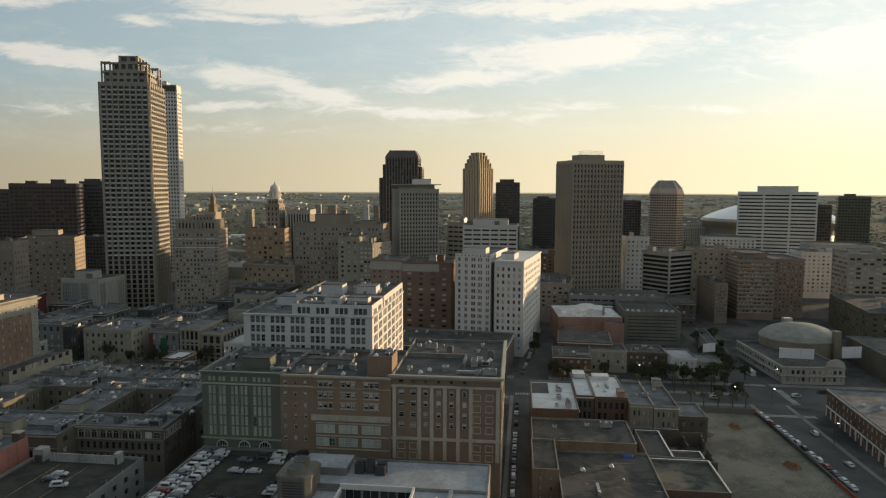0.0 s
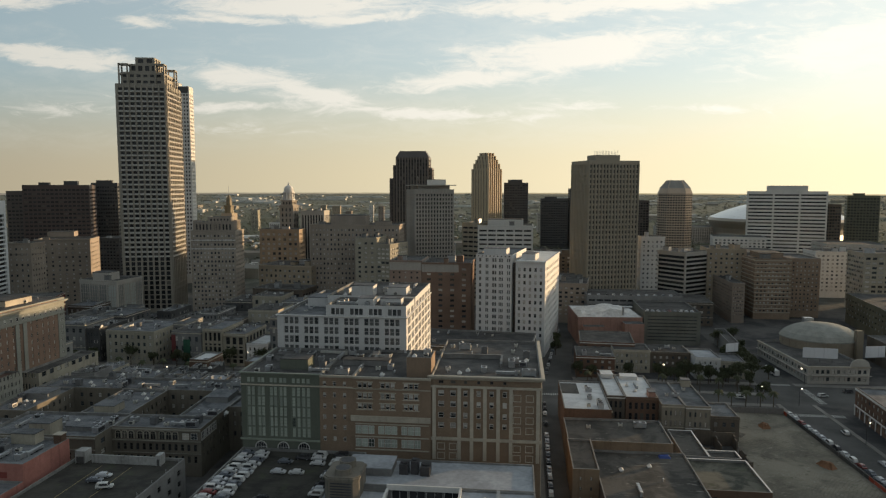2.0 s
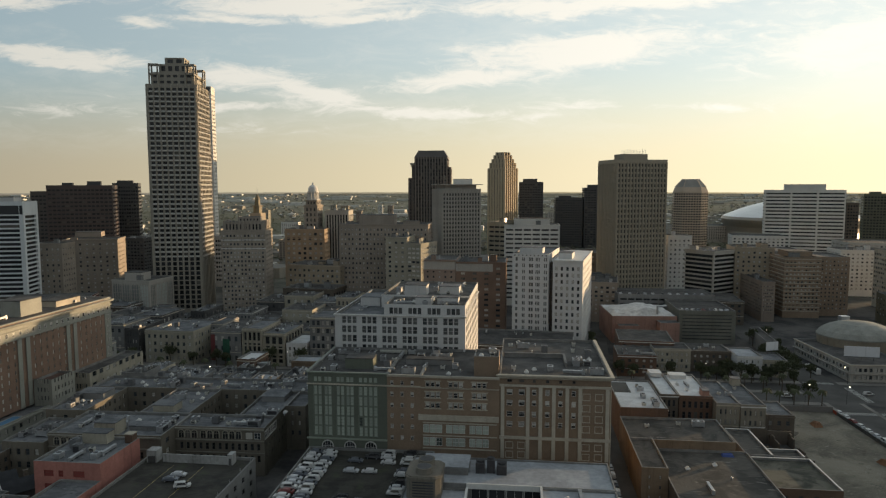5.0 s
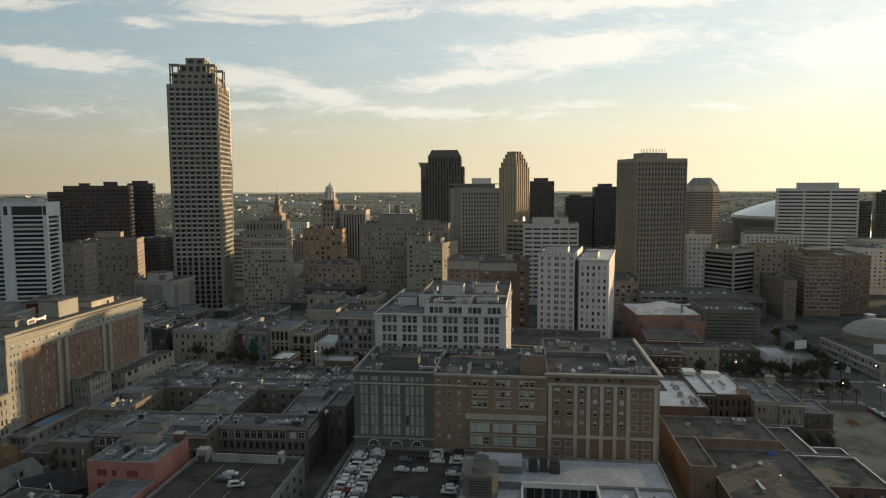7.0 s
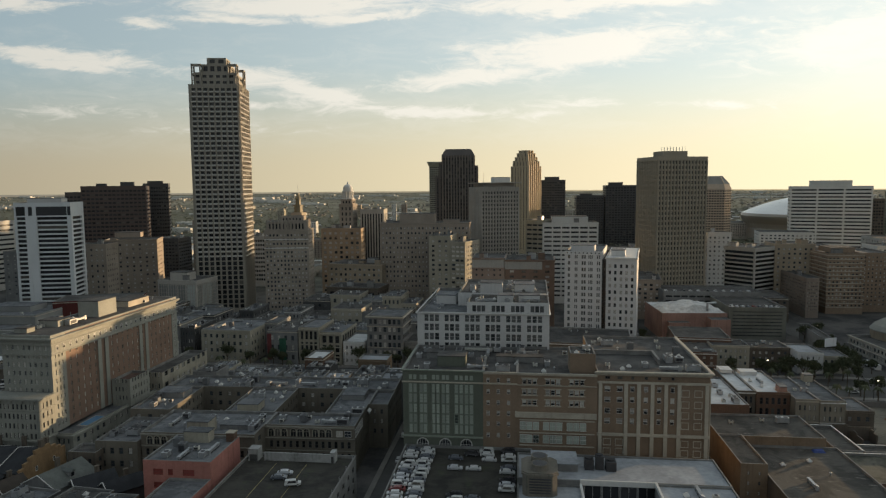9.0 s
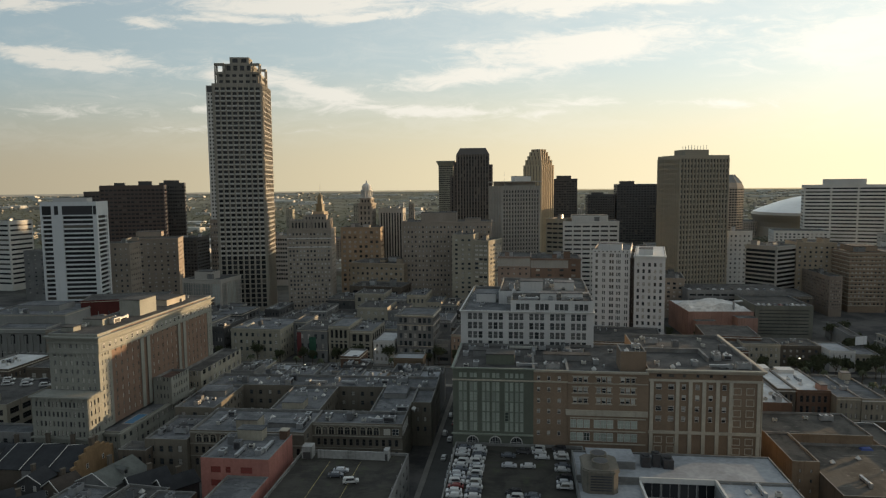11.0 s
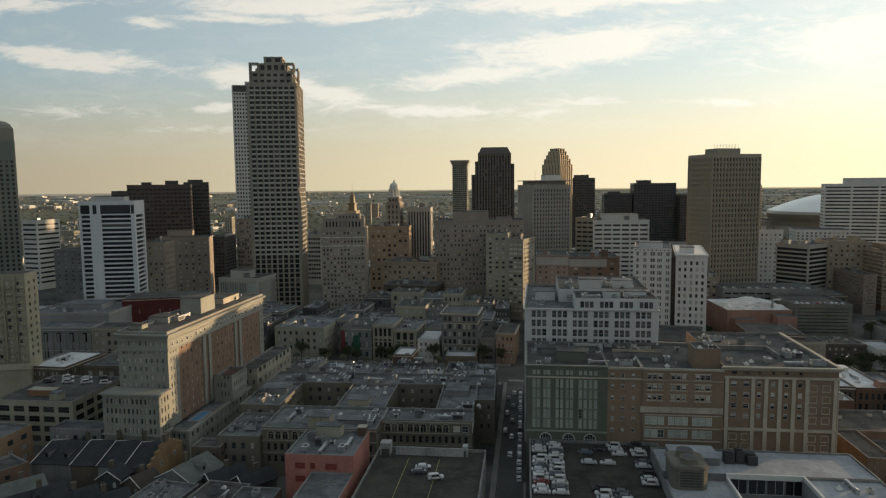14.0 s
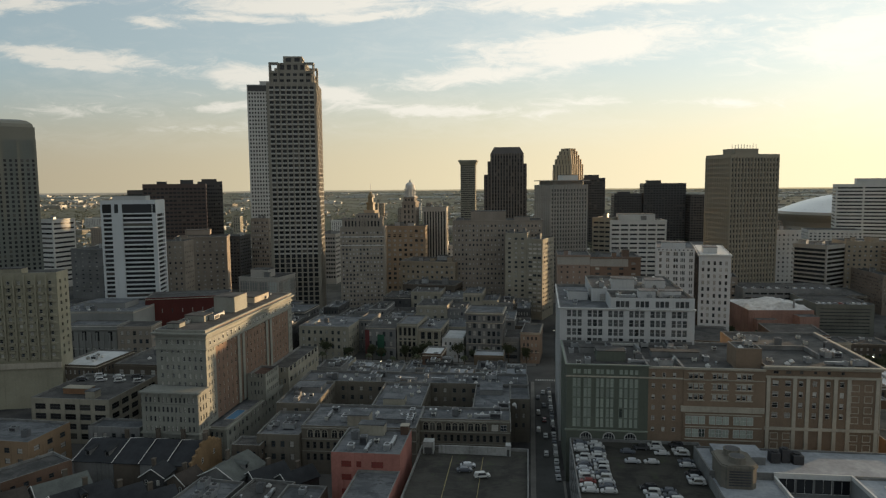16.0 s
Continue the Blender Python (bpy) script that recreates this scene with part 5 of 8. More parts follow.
    for k in range(len(prof) - 1):
        (o0, z0), (o1, z1) = prof[k], prof[k + 1]
        s.face([(W0 - o0, -o0, z0), (W0 + w + o0, -o0, z0), (W0 + w + o1, -o1, z1), (W0 - o1, -o1, z1)])
        s.face([(W0 + w + o0, -o0, z0), (W0 + w + o0, d + o0, z0), (W0 + w + o1, d + o1, z1), (W0 + w + o1, -o1, z1)])
    part("cornice", s, r)
    # roof: light well curb, bulkheads
    s = Shape(COPING, COPING)
    s.box(W0 + 1, 26, 40.2, W0 + 22, 26.6, 41.6, 1)
    s.box(W0 + 1, 25.9, 41.6, W0 + 22.1, 26.7, 41.75, 0)
    s.box(W0 + 21.4, 14, 40.2, W0 + 22, 26, 41.6, 1)
    s.box(W0 + 21.3, 14, 41.6, W0 + 22.1, 26, 41.75, 0)
    part("roof_curb", s, r)
    penthouse(r, 10.5, 8, 9.5, 7, 39.2, 42.8, GREEN_PAINT)
    penthouse(r, 5.5, 18, 5, 5, 39.2, 41.5, GREY_STUCCO)
    penthouse(r, 30, 16, 16, 4, 39.2, 41.0, GREY_STUCCO)
    return r


def ledge_at(root, x, y, w, z, mat, out=0.4, high=0.5):
    s = Shape(mat)
    s.box(x, y - out, z, x + w, y + 0.02, z + high)
    s.box(x, y - out * 0.5, z - 0.3, x + w, y + 0.02, z)
    return part("cornice", s, root)


brick_hotel()


def white_store():
    """The white former department store with groups of three windows."""
    X, Y, w, d = -101.6, 240.6, 49.5, 61.0
    r = thing("white_building", X, Y, 0, -1, "white-painted masonry store with windows in groups of three", "building")
    rows = rows_at([50.3 - 3.55 * k for k in range(13)], 2.7)
    f = dict(n=6, fw=0.78, rows=rows, group=3, m=1.6, pane=GLASS_GREY, frame=FRAME_W)
    block(r, w, d, 0, 52.6, WHITE_PAINT, GREY_ROOF, {"f": dict(f, style="single", rows=rows[4:]), "r": dict(f, n=7), "l": dict(f, n=7)}, recess=0.45, parapet=1.2)
    block(r, 30.5, 18, 51.5, 56.6, WHITE_PAINT, TAR, {"f": dict(n=4, fw=0.72, rows=[(52.9, 55.3)], group=3, m=0.8, style="single", pane=GLASS_GREY, frame=FRAME_D), "r": dict(n=2, fw=0.7, rows=[(52.3, 54.6)], group=3)}, dx=18.9, dy=0.3, recess=0.4, name="upper_wall")
    block(r, 36, 40, 51.5, 56.8, WHITE_PAINT, TAR, {"f": dict(n=5, fw=0.3, rows=[(52, 54.5)]), "r": dict(n=5, fw=0.7, rows=[(52.3, 54.6)], group=3)}, dx=13.4, dy=20.6, recess=0.4, name="upper_wall")
    ledge(r, w, d, 51.75, 0.5, 0.7, WHITE_TRIM, "cornice", "frl")
    for x, y, a, b, z in ((22, 26, 9, 7, 60.0), (36, 30, 8, 8, 59.0), (4, 24, 8, 10, 55.0), (30, 5, 6, 6, 58.4), (38, 8, 8, 5, 58.0)):
        penthouse(r, x, y, a, b, 50.5, z, WHITE_PAINT, GREY_ROOF)


def white_hotel():
    """The white hotel of two masses with a dark recess between."""
    r = thing("hotel_building", -36.3, 402.5, 0, -10.5, "white painted hotel of two masses with small windows", "hotel")
    rows = rows_at([56.8 - 3.8 * k for k in range(14)], 2.2)
    right_rows = rows_at([51.9 - 3.9 * k for k in range(13)], 2.2)
    bays = [(1.9, 3.3), (6.0, 6.7), (7.0, 7.7), (10.1, 11.2), (11.5, 12.6), (14.1, 14.7), (15.0, 15.6), (15.9, 16.6), (19.1, 19.8), (20.2, 20.9)]
    block(r, 22.0, 50, 0, 60.2, WHITE_PAINT, GREY_ROOF, {"f": dict(cols=bays, rows=rows, style="single"), "l": dict(n=8, fw=0.3, rows=rows)}, pane=GLASS_GREY, recess=0.35)
    # wall in the gap given a dark colour for the shade of the recess
    block(r, 2.6, 40, 0, 55.0, DARK_WALL, TAR, {"f": dict(n=1, fw=0.5, rows=rows[:-1])}, dx=22.0, dy=4)
    block(r, 17.5, 66, 0, 57.0, WHITE_PAINT, GREY_ROOF, {"f": dict(cols=windows_at([2.2, 5.3, 8.6, 11.8, 15.0], 1.35), rows=right_rows, style="single"), "r": dict(n=11, fw=0.35, rows=right_rows)}, pane=GLASS, recess=0.35, dx=24.6, dy=-1.5)
    s = Shape(WHITE_TRIM)
    s.box(24.1, -2.2, 56.1, 42.6, 65, 56.9)
    part("cornice", s, r)
    ledge(r, 22.0, 50, 58.0, 0.3, 0.35, WHITE_TRIM, "cornice", "fl")
    for k in range(9):
        part("attic_window", window_mesh(0.9, 0.9, GLASS_DARK, FRAME_W, 0, 0), r, "", pose(1.6 + 2.35 * k, -0.06, 58.7))
    penthouse(r, 3, 8, 14, 10, 59, 63, WHITE_PAINT, GREY_ROOF)
    penthouse(r, 27, 6, 8, 14, 56.2, 60.4, WHITE_PAINT, GREY_ROOF)


BROWN_ROOF_FELT = felt_roof("rusty_roof", (0.12, 0.075, 0.06), (0.07, 0.045, 0.038), (0.17, 0.12, 0.1))


def grand_hotel():
    """The tall hotel with a pale end, brick long side and stone pilasters, over a podium with a pool."""
    r = thing("hotel_building", -249.5, 211.5, 0, -1, "tall old hotel with pale stone end and brick long side", "hotel")
    w, d, z = 19.5, 86.0, 47.0
    stone = surface("weathered_cream_stone", (0.275, 0.275, 0.243), 0.85, 0.2, 0.06, 1.2, 0.02, 0.25)
    brick = surface("salmon_brick", (0.225, 0.152, 0.115), 0.9, 0.18, 0.06, 1.2, 0.02, 0.12, brick=True)
    rows = rows_at([43.0 - 3.15 * k for k in range(10)], 1.7)
    f = dict(n=8, fw=0.4, rows=rows, pane=GLASS, frame=FRAME_W)
    block(r, w, 7.5, 12, z, stone, TAR, {"f": dict(f, style="single"), "r": dict(f, n=3, style="single"), "l": f}, recess=0.25)
    block(r, w - 0.3, d - 12.0, 12, z, brick, TAR, {"r": dict(n=20, fw=0.26, rows=rows, pane=GLASS, frame=TRIM, style="stuff"), "l": dict(n=20, fw=0.26, rows=rows)}, recess=0.2, dy=7.5)
    block(r, w, 4.5, 12, z, stone, TAR, {"r": dict(f, n=2)}, recess=0.25, dy=d - 4.5)
    fins(r, "r", w, d, 12, z - 3.5, [27.0, 31.5, 55.5, 60.0], 2.3, 0.12, stone, "pilaster")
    bands(r, "r", w, d, [40.6], 4.8, 0.14, stone, "stone_frieze", 0.2, d - 0.2)
    frieze = window_mesh(1.1, 1.7, GLASS_SASH, FRAME_W, 1, 0)
    for k in range(24):
        part("window", frieze, r, "", pose(w + 0.2, 3.0 + k * 3.5, 41.8, 0, 0, 90))
    s = Shape(stone)
    for z0, out, h in ((40.2, 0.5, 0.4), (43.9, 0.45, 0.4), (45.6, 0.9, 0.5), (46.1, 1.3, 0.5), (47.0, 0.1, 0.6)):
        s.box(-out, -out, z0, w + out, d + out, z0 + h)
    part("cornice", s, r)
    roof = Shape(TAR)
    roof.box(0.5, 0.5, 47.5, w - 0.5, d - 0.5, 47.66)
    part("roof_deck", roof, r)
    penthouse(r, 6, 34, 9, 12, 47.6, 54.0, stone)
    penthouse(r, 4, 14, 8, 7, 47.6, 50.0, stone)
    penthouse(r, 3, 3, 5, 4, 47.6, 49.2, stone)
    penthouse(r, 5, 56, 9, 16, 47.6, 50.2, TRIM)
    # front block, podium and side wings
    block(r, 21.5, 8.0, 0, 27.0, stone, TAR, {"f": dict(n=12, fw=0.45, rows=rows_at([24, 20.5, 17, 13.5, 9.2, 5.0], 1.9), style="single"), "r": dict(n=3, fw=0.4, rows=rows_at([24, 20.5, 17, 13.5], 1.9))}, dx=-1.5, dy=-8.3, recess=0.25)
    for z0, out, h in ((26.3, 0.7, 0.6), (22.3, 0.2, 0.3), (11.6, 0.6, 0.6), (7.2, 0.3, 0.4)):
        s = Shape(stone)
        s.box(-1.5 - out, -8.3 - out, z0, 20.0 + out, -0.2, z0 + h)
        part("cornice", s, r)
    for k in range(5):
        s = Shape(stone)
        s.tube(0.4 + k * 4.4, -8.35, 25.2, 26.3, 0.5, 0.75, 10)
        part("keystone", s, r)
    block(r, 26.5, 98, 0, 12.0, stone, GREY_ROOF, {"f": dict(n=13, fw=0.4, rows=rows_at([9, 5], 1.8)), "r": dict(n=26, fw=0.4, rows=rows_at([9, 5], 1.8))}, dx=0, dy=-0.5, recess=0.25, parapet=1.0)
    s = Shape(stone)
    s.box(19.6, -1.1, 10.6, 27.1, -0.5, 11.4)
    s.box(26.5, -0.5, 10.6, 27.1, 98, 11.4)
    part("cornice", s, r)
    block(r, 8.0, 14.0, 11, 22.0, stone, BROWN_ROOF_FELT, {"r": dict(n=6, fw=0.4, rows=rows_at([21.5, 18, 14.5], 1.8)), "f": dict(n=4, fw=0.4, rows=rows_at([21.5, 18, 14.5], 1.8))}, dx=19.8, dy=33.0, recess=0.25)
    block(r, 9.5, 41.0, 0, 19.0, CREAM, TAR, {"r": dict(n=8, fw=0.55, rows=rows_at([18, 13], 2.2)), "f": dict(n=5, fw=0.5, rows=rows_at([18, 13], 2.2))}, dx=19.8, dy=54.5, recess=0.3)
    s = Shape(surface("pool_coping", (0.3, 0.295, 0.28), 0.8, 0.1), surface("pool_water", (0.10, 0.24, 0.40), 0.08, 0.08, 0.2, 1.5, 0.02, 0.0))
    s.box(20.6, 9.5, 10.9, 25.2, 20.6, 11.25, 0)
    s.box(21.2, 10.1, 11.2, 24.6, 20.0, 11.3, 1)
    part("pool", s, r, "blue rooftop swimming pool")


white_store()
white_hotel()
grand_hotel()


def courtyard_block():
    """The low block of wings round two courts, with an arcaded top storey."""
    r = thing("courtyard_building", -191.5, 202.5, 0, 1.5, "low brown masonry block round two courtyards with arcaded top storey", "building")
    m = surface("umber_masonry", (0.165, 0.148, 0.12), 0.9, 0.22, 0.07, 1.2, 0.02, 0.25)
    court = dict(fw=0.35, rows=rows_at([14.3, 10.5, 6.7], 1.8), pane=GLASS)
    low = dict(fw=0.45, rows=rows_at([11.0, 6.5], 2.2))
    front = dict(n=27, fw=0.5, rows=rows_at([10.2, 6.0], 2.4), style="stuff", pane=GLASS_DARK)
    block(r, 40.0, 23.0, 0, 17.2, m, GREY_ROOF, {"f": dict(front, n=16), "r": dict(n=3, **court), "b": dict(n=10, **court)}, recess=0.3, dy=-1.0)
    block(r, 32.0, 13.0, 0, 17.2, m, GREY_ROOF, {"f": dict(front, n=13), "r": dict(n=4, **court), "b": dict(n=7, **court)}, recess=0.3, dx=40.0, dy=9.0)
    for x, y, w, d in ((-17.0, 22.0, 15.5, 29.0), (20.0, 22.0, 19.0, 29.0), (58.0, 22.0, 14.0, 29.0), (72.0, 33.0, 7.5, 18.0)):
        block(r, w, d, 0, 17.2, m, GREY_ROOF, {"r": dict(n=max(3, int(d / 3.6)), **court), "l": dict(n=max(3, int(d / 3.6)), **court), "f": dict(n=max(2, int(w / 4)), **court)}, recess=0.3, dx=x, dy=y)
    block(r, 96.5, 16.0, 0, 17.4, m, GREY_ROOF, {"f": dict(n=24, **court), "r": dict(n=4, **court)}, recess=0.3, dx=-17, dy=51.0)
    block(r, 15.0, 24.0, 0, 14.5, m, GREY_ROOF, {"f": dict(n=4, **low), "l": dict(n=5, **low)}, recess=0.3, dx=-15.3, dy=-3.0)
    for k in range(6):
        arched_door(r, 3.2 + k * 2.5 + (k // 3) * 1.0, 13.1, 1.85, 2.7, GLASS_DARK, CREAM, y=-1.0, bars=2)
    for k in range(9):
        arched_door(r, 42.2 + k * 2.35 + (k // 3) * 0.9, 13.1, 1.8, 2.7, GLASS_DARK, CREAM, y=9.0, bars=2)
    for x0, x1, y in ((0.0, 40.0, -1.0), (40.0, 72.0, 9.0)):
        for z, h, out in ((8.0, 0.25, 0.2), (12.3, 0.35, 0.35), (16.2, 0.5, 0.5)):
            q = Shape(surface("worn_band_stone", (0.25, 0.235, 0.20), 0.85, 0.2))
            q.box(x0, y - out, z, x1, y + 0.02, z + h)
            part("stone_band", q, r)
    # white-framed bays round the corner of the top storey
    for k in range(3):
        q = Shape(WHITE_TRIM)
        for u in (-1.9, 1.75):
            q.box(u, -0.12, 0, u + 0.15, 0.0, 2.9)
        q.box(-1.9, -0.12, 2.75, 1.9, 0.0, 2.9)
        q.box(-1.9, -0.2, -0.15, 1.9, 0.0, 0.05)
        part("window_surround", q, r, "white painted window surround", pose(72.02, 11.2 + k * 4.2, 13.0, 0, 0, 90))
        for u in (-1.1, 0.0, 1.1):
            part("window", window_mesh(0.95, 2.3, GLASS, FRAME_W, 1, 0), r, "", pose(72.02, 11.2 + k * 4.2, 13.3, 0, 0, 90) @ pose(u, -0.05, 0))
    for x in (66.6, 69.6):
        part("window", window_mesh(2.3, 2.2, GLASS_BLIND, FRAME_W, 1, 1), r, "", pose(x, 8.92, 13.2))
    penthouse(r, 16.0, 0.2, 7.5, 6.5, 16.2, 20.6, CREAM, GREY_ROOF)
    penthouse(r, 24, 24, 8, 7, 16.2, 19.0, CREAM, GREY_ROOF)
    penthouse(r, 60, 40, 9, 10, 16.2, 18.2, GREY_STUCCO, GREY_ROOF)
    penthouse(r, 25, 6, 12, 5, 16.2, 17.6, GREY_STUCCO, GREY_ROOF)
    penthouse(r, -15, 38, 11, 8, 16.2, 18.4, GREY_STUCCO, GREY_ROOF)


def pink_house():
    r = thing("pink_building", -171.0, 168.5, 0, 0, "pink stucco building with boarded windows and flat grey roof", "building")
    rows = rows_at([18.5, 14.5, 10, 6], 1.9)
    block(r, 20.5, 20.0, 0, 22.0, PINK_STUCCO, GREY_ROOF, {"f": dict(cols=[(3, 6), (7.5, 9), (12, 15.5)], rows=rows, pane=glass("red_shutter", (0.12, 0.03, 0.025), share=0.0), frame=surface("red_frame", (0.2, 0.06, 0.05))), "l": dict(n=5, fw=0.3, rows=rows)}, recess=0.2, parapet=0.7)
    block(r, 12.5, 22.0, 0, 17.0, PINK_STUCCO, GREY_ROOF, {"f": dict(n=3, fw=0.4, rows=rows[:3])}, recess=0.2, dx=8.0, dy=-22.1, parapet=0.7)
    penthouse(r, 4.5, 15.5, 8, 4, 21.2, 24.6, CREAM, GREY_ROOF)
    penthouse(r, 17.5, 17.0, 2.5, 2.5, 21.2, 24.0, RED_BRICK, TRIM)


def parking_decks():
    """Two parking structures with cars on their top decks."""
    for x, y, w, d, z, mat, label in ((-147.5, 120.0, 34.0, 70.0, 16.6, GREY_STUCCO, "concrete parking structure with a worn flat top deck"),
                                      (-100.0, 120.0, 41.0, 82.5, 16.0, GREY_STUCCO, "concrete parking structure with cars on its top deck")):
        r = thing("parking_structure", x, y, 0, 0, label, "garage")
        f = dict(n=10, fw=0.8, rows=rows_at([13.5, 10, 6.5, 3], 1.7), pane=GLASS_DARK)
        block(r, w, d, 0, z, mat, OLD_DECK, {"r": dict(f, n=12, fw=0.35), "l": f, "b": f}, recess=0.3, parapet=0.9)
        if x < -120:
            s = Shape(surface("dull_white_render", (0.32, 0.32, 0.31), 0.9, 0.3, 0.2, 1.0, 0.01, 0.4))
            s.box(6, d - 4.2, z - 0.9, 27, d - 3.8, z + 1.7)
            part("plant_screen", s, r, "dull white rendered screen wall")
            for x0, x1, y0, top in ((26.9, 28.5, d - 4.4, 2.4), (1.2, 4.4, d - 5.0, 2.9)):
                s = Shape(surface("dull_white_render", (0.32, 0.32, 0.31)), FRAME_D)
                s.box(x0, y0, z - 0.9, x1, d - 1.6, z + top)
                s.box(x0 + 0.4, y0 - 0.05, z - 0.85, x1 - 0.4, y0 + 0.02, z + 1.2, 1)
                part("stair_head", s, r, "small white stair head with a dark door")
            s = Shape(surface("faded_yellow_paint", (0.36, 0.30, 0.14), 0.9, 0.4, 0.3, 2.0, 0.0, 0.0))
            for u in (10.5, 20.0):
                s.box(u, 18, z - 0.9, u + 0.15, d - 6, z - 0.884)
            part("bay_line", s, r, "faded yellow parking line")
            s = Shape(METAL)
            for k in range(9):
                s.rod((33.7, 6 + 7.6 * k, z - 0.1), (33.7, 6 + 7.6 * k, z + 1.1), 0.05, 5)
            part("rail_post", s, r)


courtyard_block()
pink_house()
parking_decks()


def white_roof_hall():
    """The building with pale membrane roofs round a glazed court, and an octagonal stair tower, in the foreground."""
    r = thing("foreground_building", -63.5, 120.0, 0, 0, "pale-roofed building round a glazed court with an octagonal stair tower", "building")
    glassy = dict(cols=[(18.3 + k * 4.8, 22.7 + k * 4.8) for k in range(4)], rows=[(14.0, 18.2)], bars=0, posts=1, pane=GLASS_DARK, frame=FRAME_W, style="single")
    block(r, 57.0, 18.0, 0, 19.6, GREY_STUCCO, PALE_ROOF, {"f": glassy, "r": dict(n=4, fw=0.5, rows=rows_at([15, 11, 7, 3], 1.8))}, recess=0.3, parapet=0.5, dy=52.0)
    block(r, 20.0, 52.0, 0, 19.4, GREY_STUCCO, PALE_ROOF, {"r": dict(n=10, fw=0.5, rows=rows_at([15, 11, 7, 3], 1.8))}, recess=0.3, parapet=0.5, dx=37.0)
    block(r, 17.4, 52.0, 0, 18.2, GREY_STUCCO, PALE_ROOF, {}, parapet=0.5)
    s = Shape(PALE_ROOF)
    s.box(17.4, 0, 0, 37.0, 52.0, 13.0)
    part("court_floor", s, r)
    s = Shape(WHITE_TRIM)
    s.box(17.0, 51.6, 18.4, 37.4, 52.05, 19.9)
    s.box(16.9, 0, 17.6, 17.5, 51.6, 18.9)
    s.box(36.9, 0, 18.8, 37.5, 51.6, 19.9)
    part("white_coping", s, r)
    t = Shape(surface("tower_concrete", (0.17, 0.155, 0.13), 0.9, 0.25), DARK_METAL)
    x0, y0, x1, y1, c = 1.4, 45.0, 10.6, 56.0, 1.3
    plan = [(x0 + c, y0), (x1 - c, y0), (x1, y0 + c), (x1, y1 - c), (x1 - c, y1), (x0 + c, y1), (x0, y1 - c), (x0, y0 + c)]
    t.prism([(a, b, 17.0) for a, b in plan], [(a, b, 24.2) for a, b in plan])
    wide = [(a + (0.3 if a > 6 else -0.3), b + (0.3 if b > 50 else -0.3)) for a, b in plan]
    t.prism([(a, b, 23.4) for a, b in wide], [(a, b, 23.9) for a, b in wide], 0, True, True)
    tower = part("cooling_tower", t, r, "brown-grey louvred cooling tower")
    q = Shape(DARK_METAL)
    q.box(3.2, y0 - 0.12, 0, 8.8, y0 + 0.02, 0.35)
    louvre = q.mesh("louvre")
    for k in range(6):
        part("louvre", louvre, tower, "", pose(0, 0, 18.6 + k * 0.75))
    for y in (47.9, 53.1):
        s = Shape(surface("tower_concrete", (0.17, 0.155, 0.13)), DARK_METAL)
        s.tube(6.0, y, 24.2, 25.7, 2.3, 2.05, 18)
        s.tube(6.0, y, 25.7, 25.85, 2.3, 2.3, 18)
        s.tube(6.0, y, 25.86, 25.9, 1.9, 1.9, 18, 1)
        part("cooling_fan", s, r, "round fan stack with a dark throat")
    penthouse(r, 4.0, 58.5, 13, 9.0, 19.0, 21.2, GREY_STUCCO, PALE_ROOF)
    for x, y, a, b, h in ((19.0, 60, 2.6, 3, 3.0), (22.2, 60.5, 2.2, 2.6, 3.8), (25.0, 59.5, 2.8, 4, 2.6)):
        s = Shape(DARK_METAL)
        s.box(x, y, 19.1, x + a, y + b, 19.1 + h)
        s.tube(x + a / 2, y + b / 2, 19.1 + h, 19.5 + h, a * 0.4, None, 10)
        part("cooling_unit", s, r, "dark metal cooling unit")


white_roof_hall()


def low_house(x, y, w, d, z, rot, wall, roof, label, n=5, floors=3, fw=0.42, fh=0.5, sides="fr", style="stuff", pane=None, category="building", **k):
    f = dict(n=n, floors=floors, fw=fw, fh=fh, m=0.8, top=1.5, bot=1.0)
    spec = {s: dict(f, n=n if s in "fb" else max(2, int(n * d / w))) for s in sides}
    r = building("low_building", x, y, w, d, z, rot, wall, roof, label, spec, category, "old quarter houses", style=style, recess=0.2, parapet=0.8, pane=pane or GLASS, **k)
    seed = int(abs(x * 7 + y * 3 + w * 11)) % 5
    trim = (TRIM, wall, WHITE_TRIM, wall, TRIM)[seed]
    for s in sides:
        if s in "frl" and y > 235:
            bands(r, s, w, d, [z - 1.15], 0.35, 0.3, trim, "cornice")
            if seed % 2 == 0 and s == "f":
                bands(r, s, w, d, [z * 0.36], 0.25, 0.2, trim, "string_course")
    return r


# beside the cross street: white-roofed shops, ochre warehouse and yards
shop = low_house(7.0, 256.0, 18.0, 38.5, 15.0, 0, RED_BRICK, WHITE_ROOF, "low brick shop with patched white roof", 4, 3, 0.3, 0.4, sides="r")
s = Shape(OLD_TAR)
s.box(0.6, 22.0, 14.2, 7.6, 36.5, 14.32)
part("roof_patch", s, shop, "flat dark patch on the white roof")
upper = low_house(25.2, 272.0, 7.3, 34, 15.8, 0, BROWN_STUCCO, WHITE_ROOF, "narrow shop with bright white roof and tall upper windows", 3, 3, 0.55, 0.62, pane=GLASS_DARK)
penthouse(upper, 1.0, 27, 5, 6, 15.4, 16.9, WHITE_TRIM, WHITE_ROOF)
upper = low_house(32.7, 271.5, 13.0, 33, 15.6, 0, RED_BRICK, WHITE_ROOF, "brick shop with bright white roof and tall dark windows", 5, 3, 0.55, 0.62, pane=GLASS_DARK)
penthouse(upper, 2.0, 27, 7, 5, 14.6, 16.3, WHITE_TRIM, WHITE_ROOF)
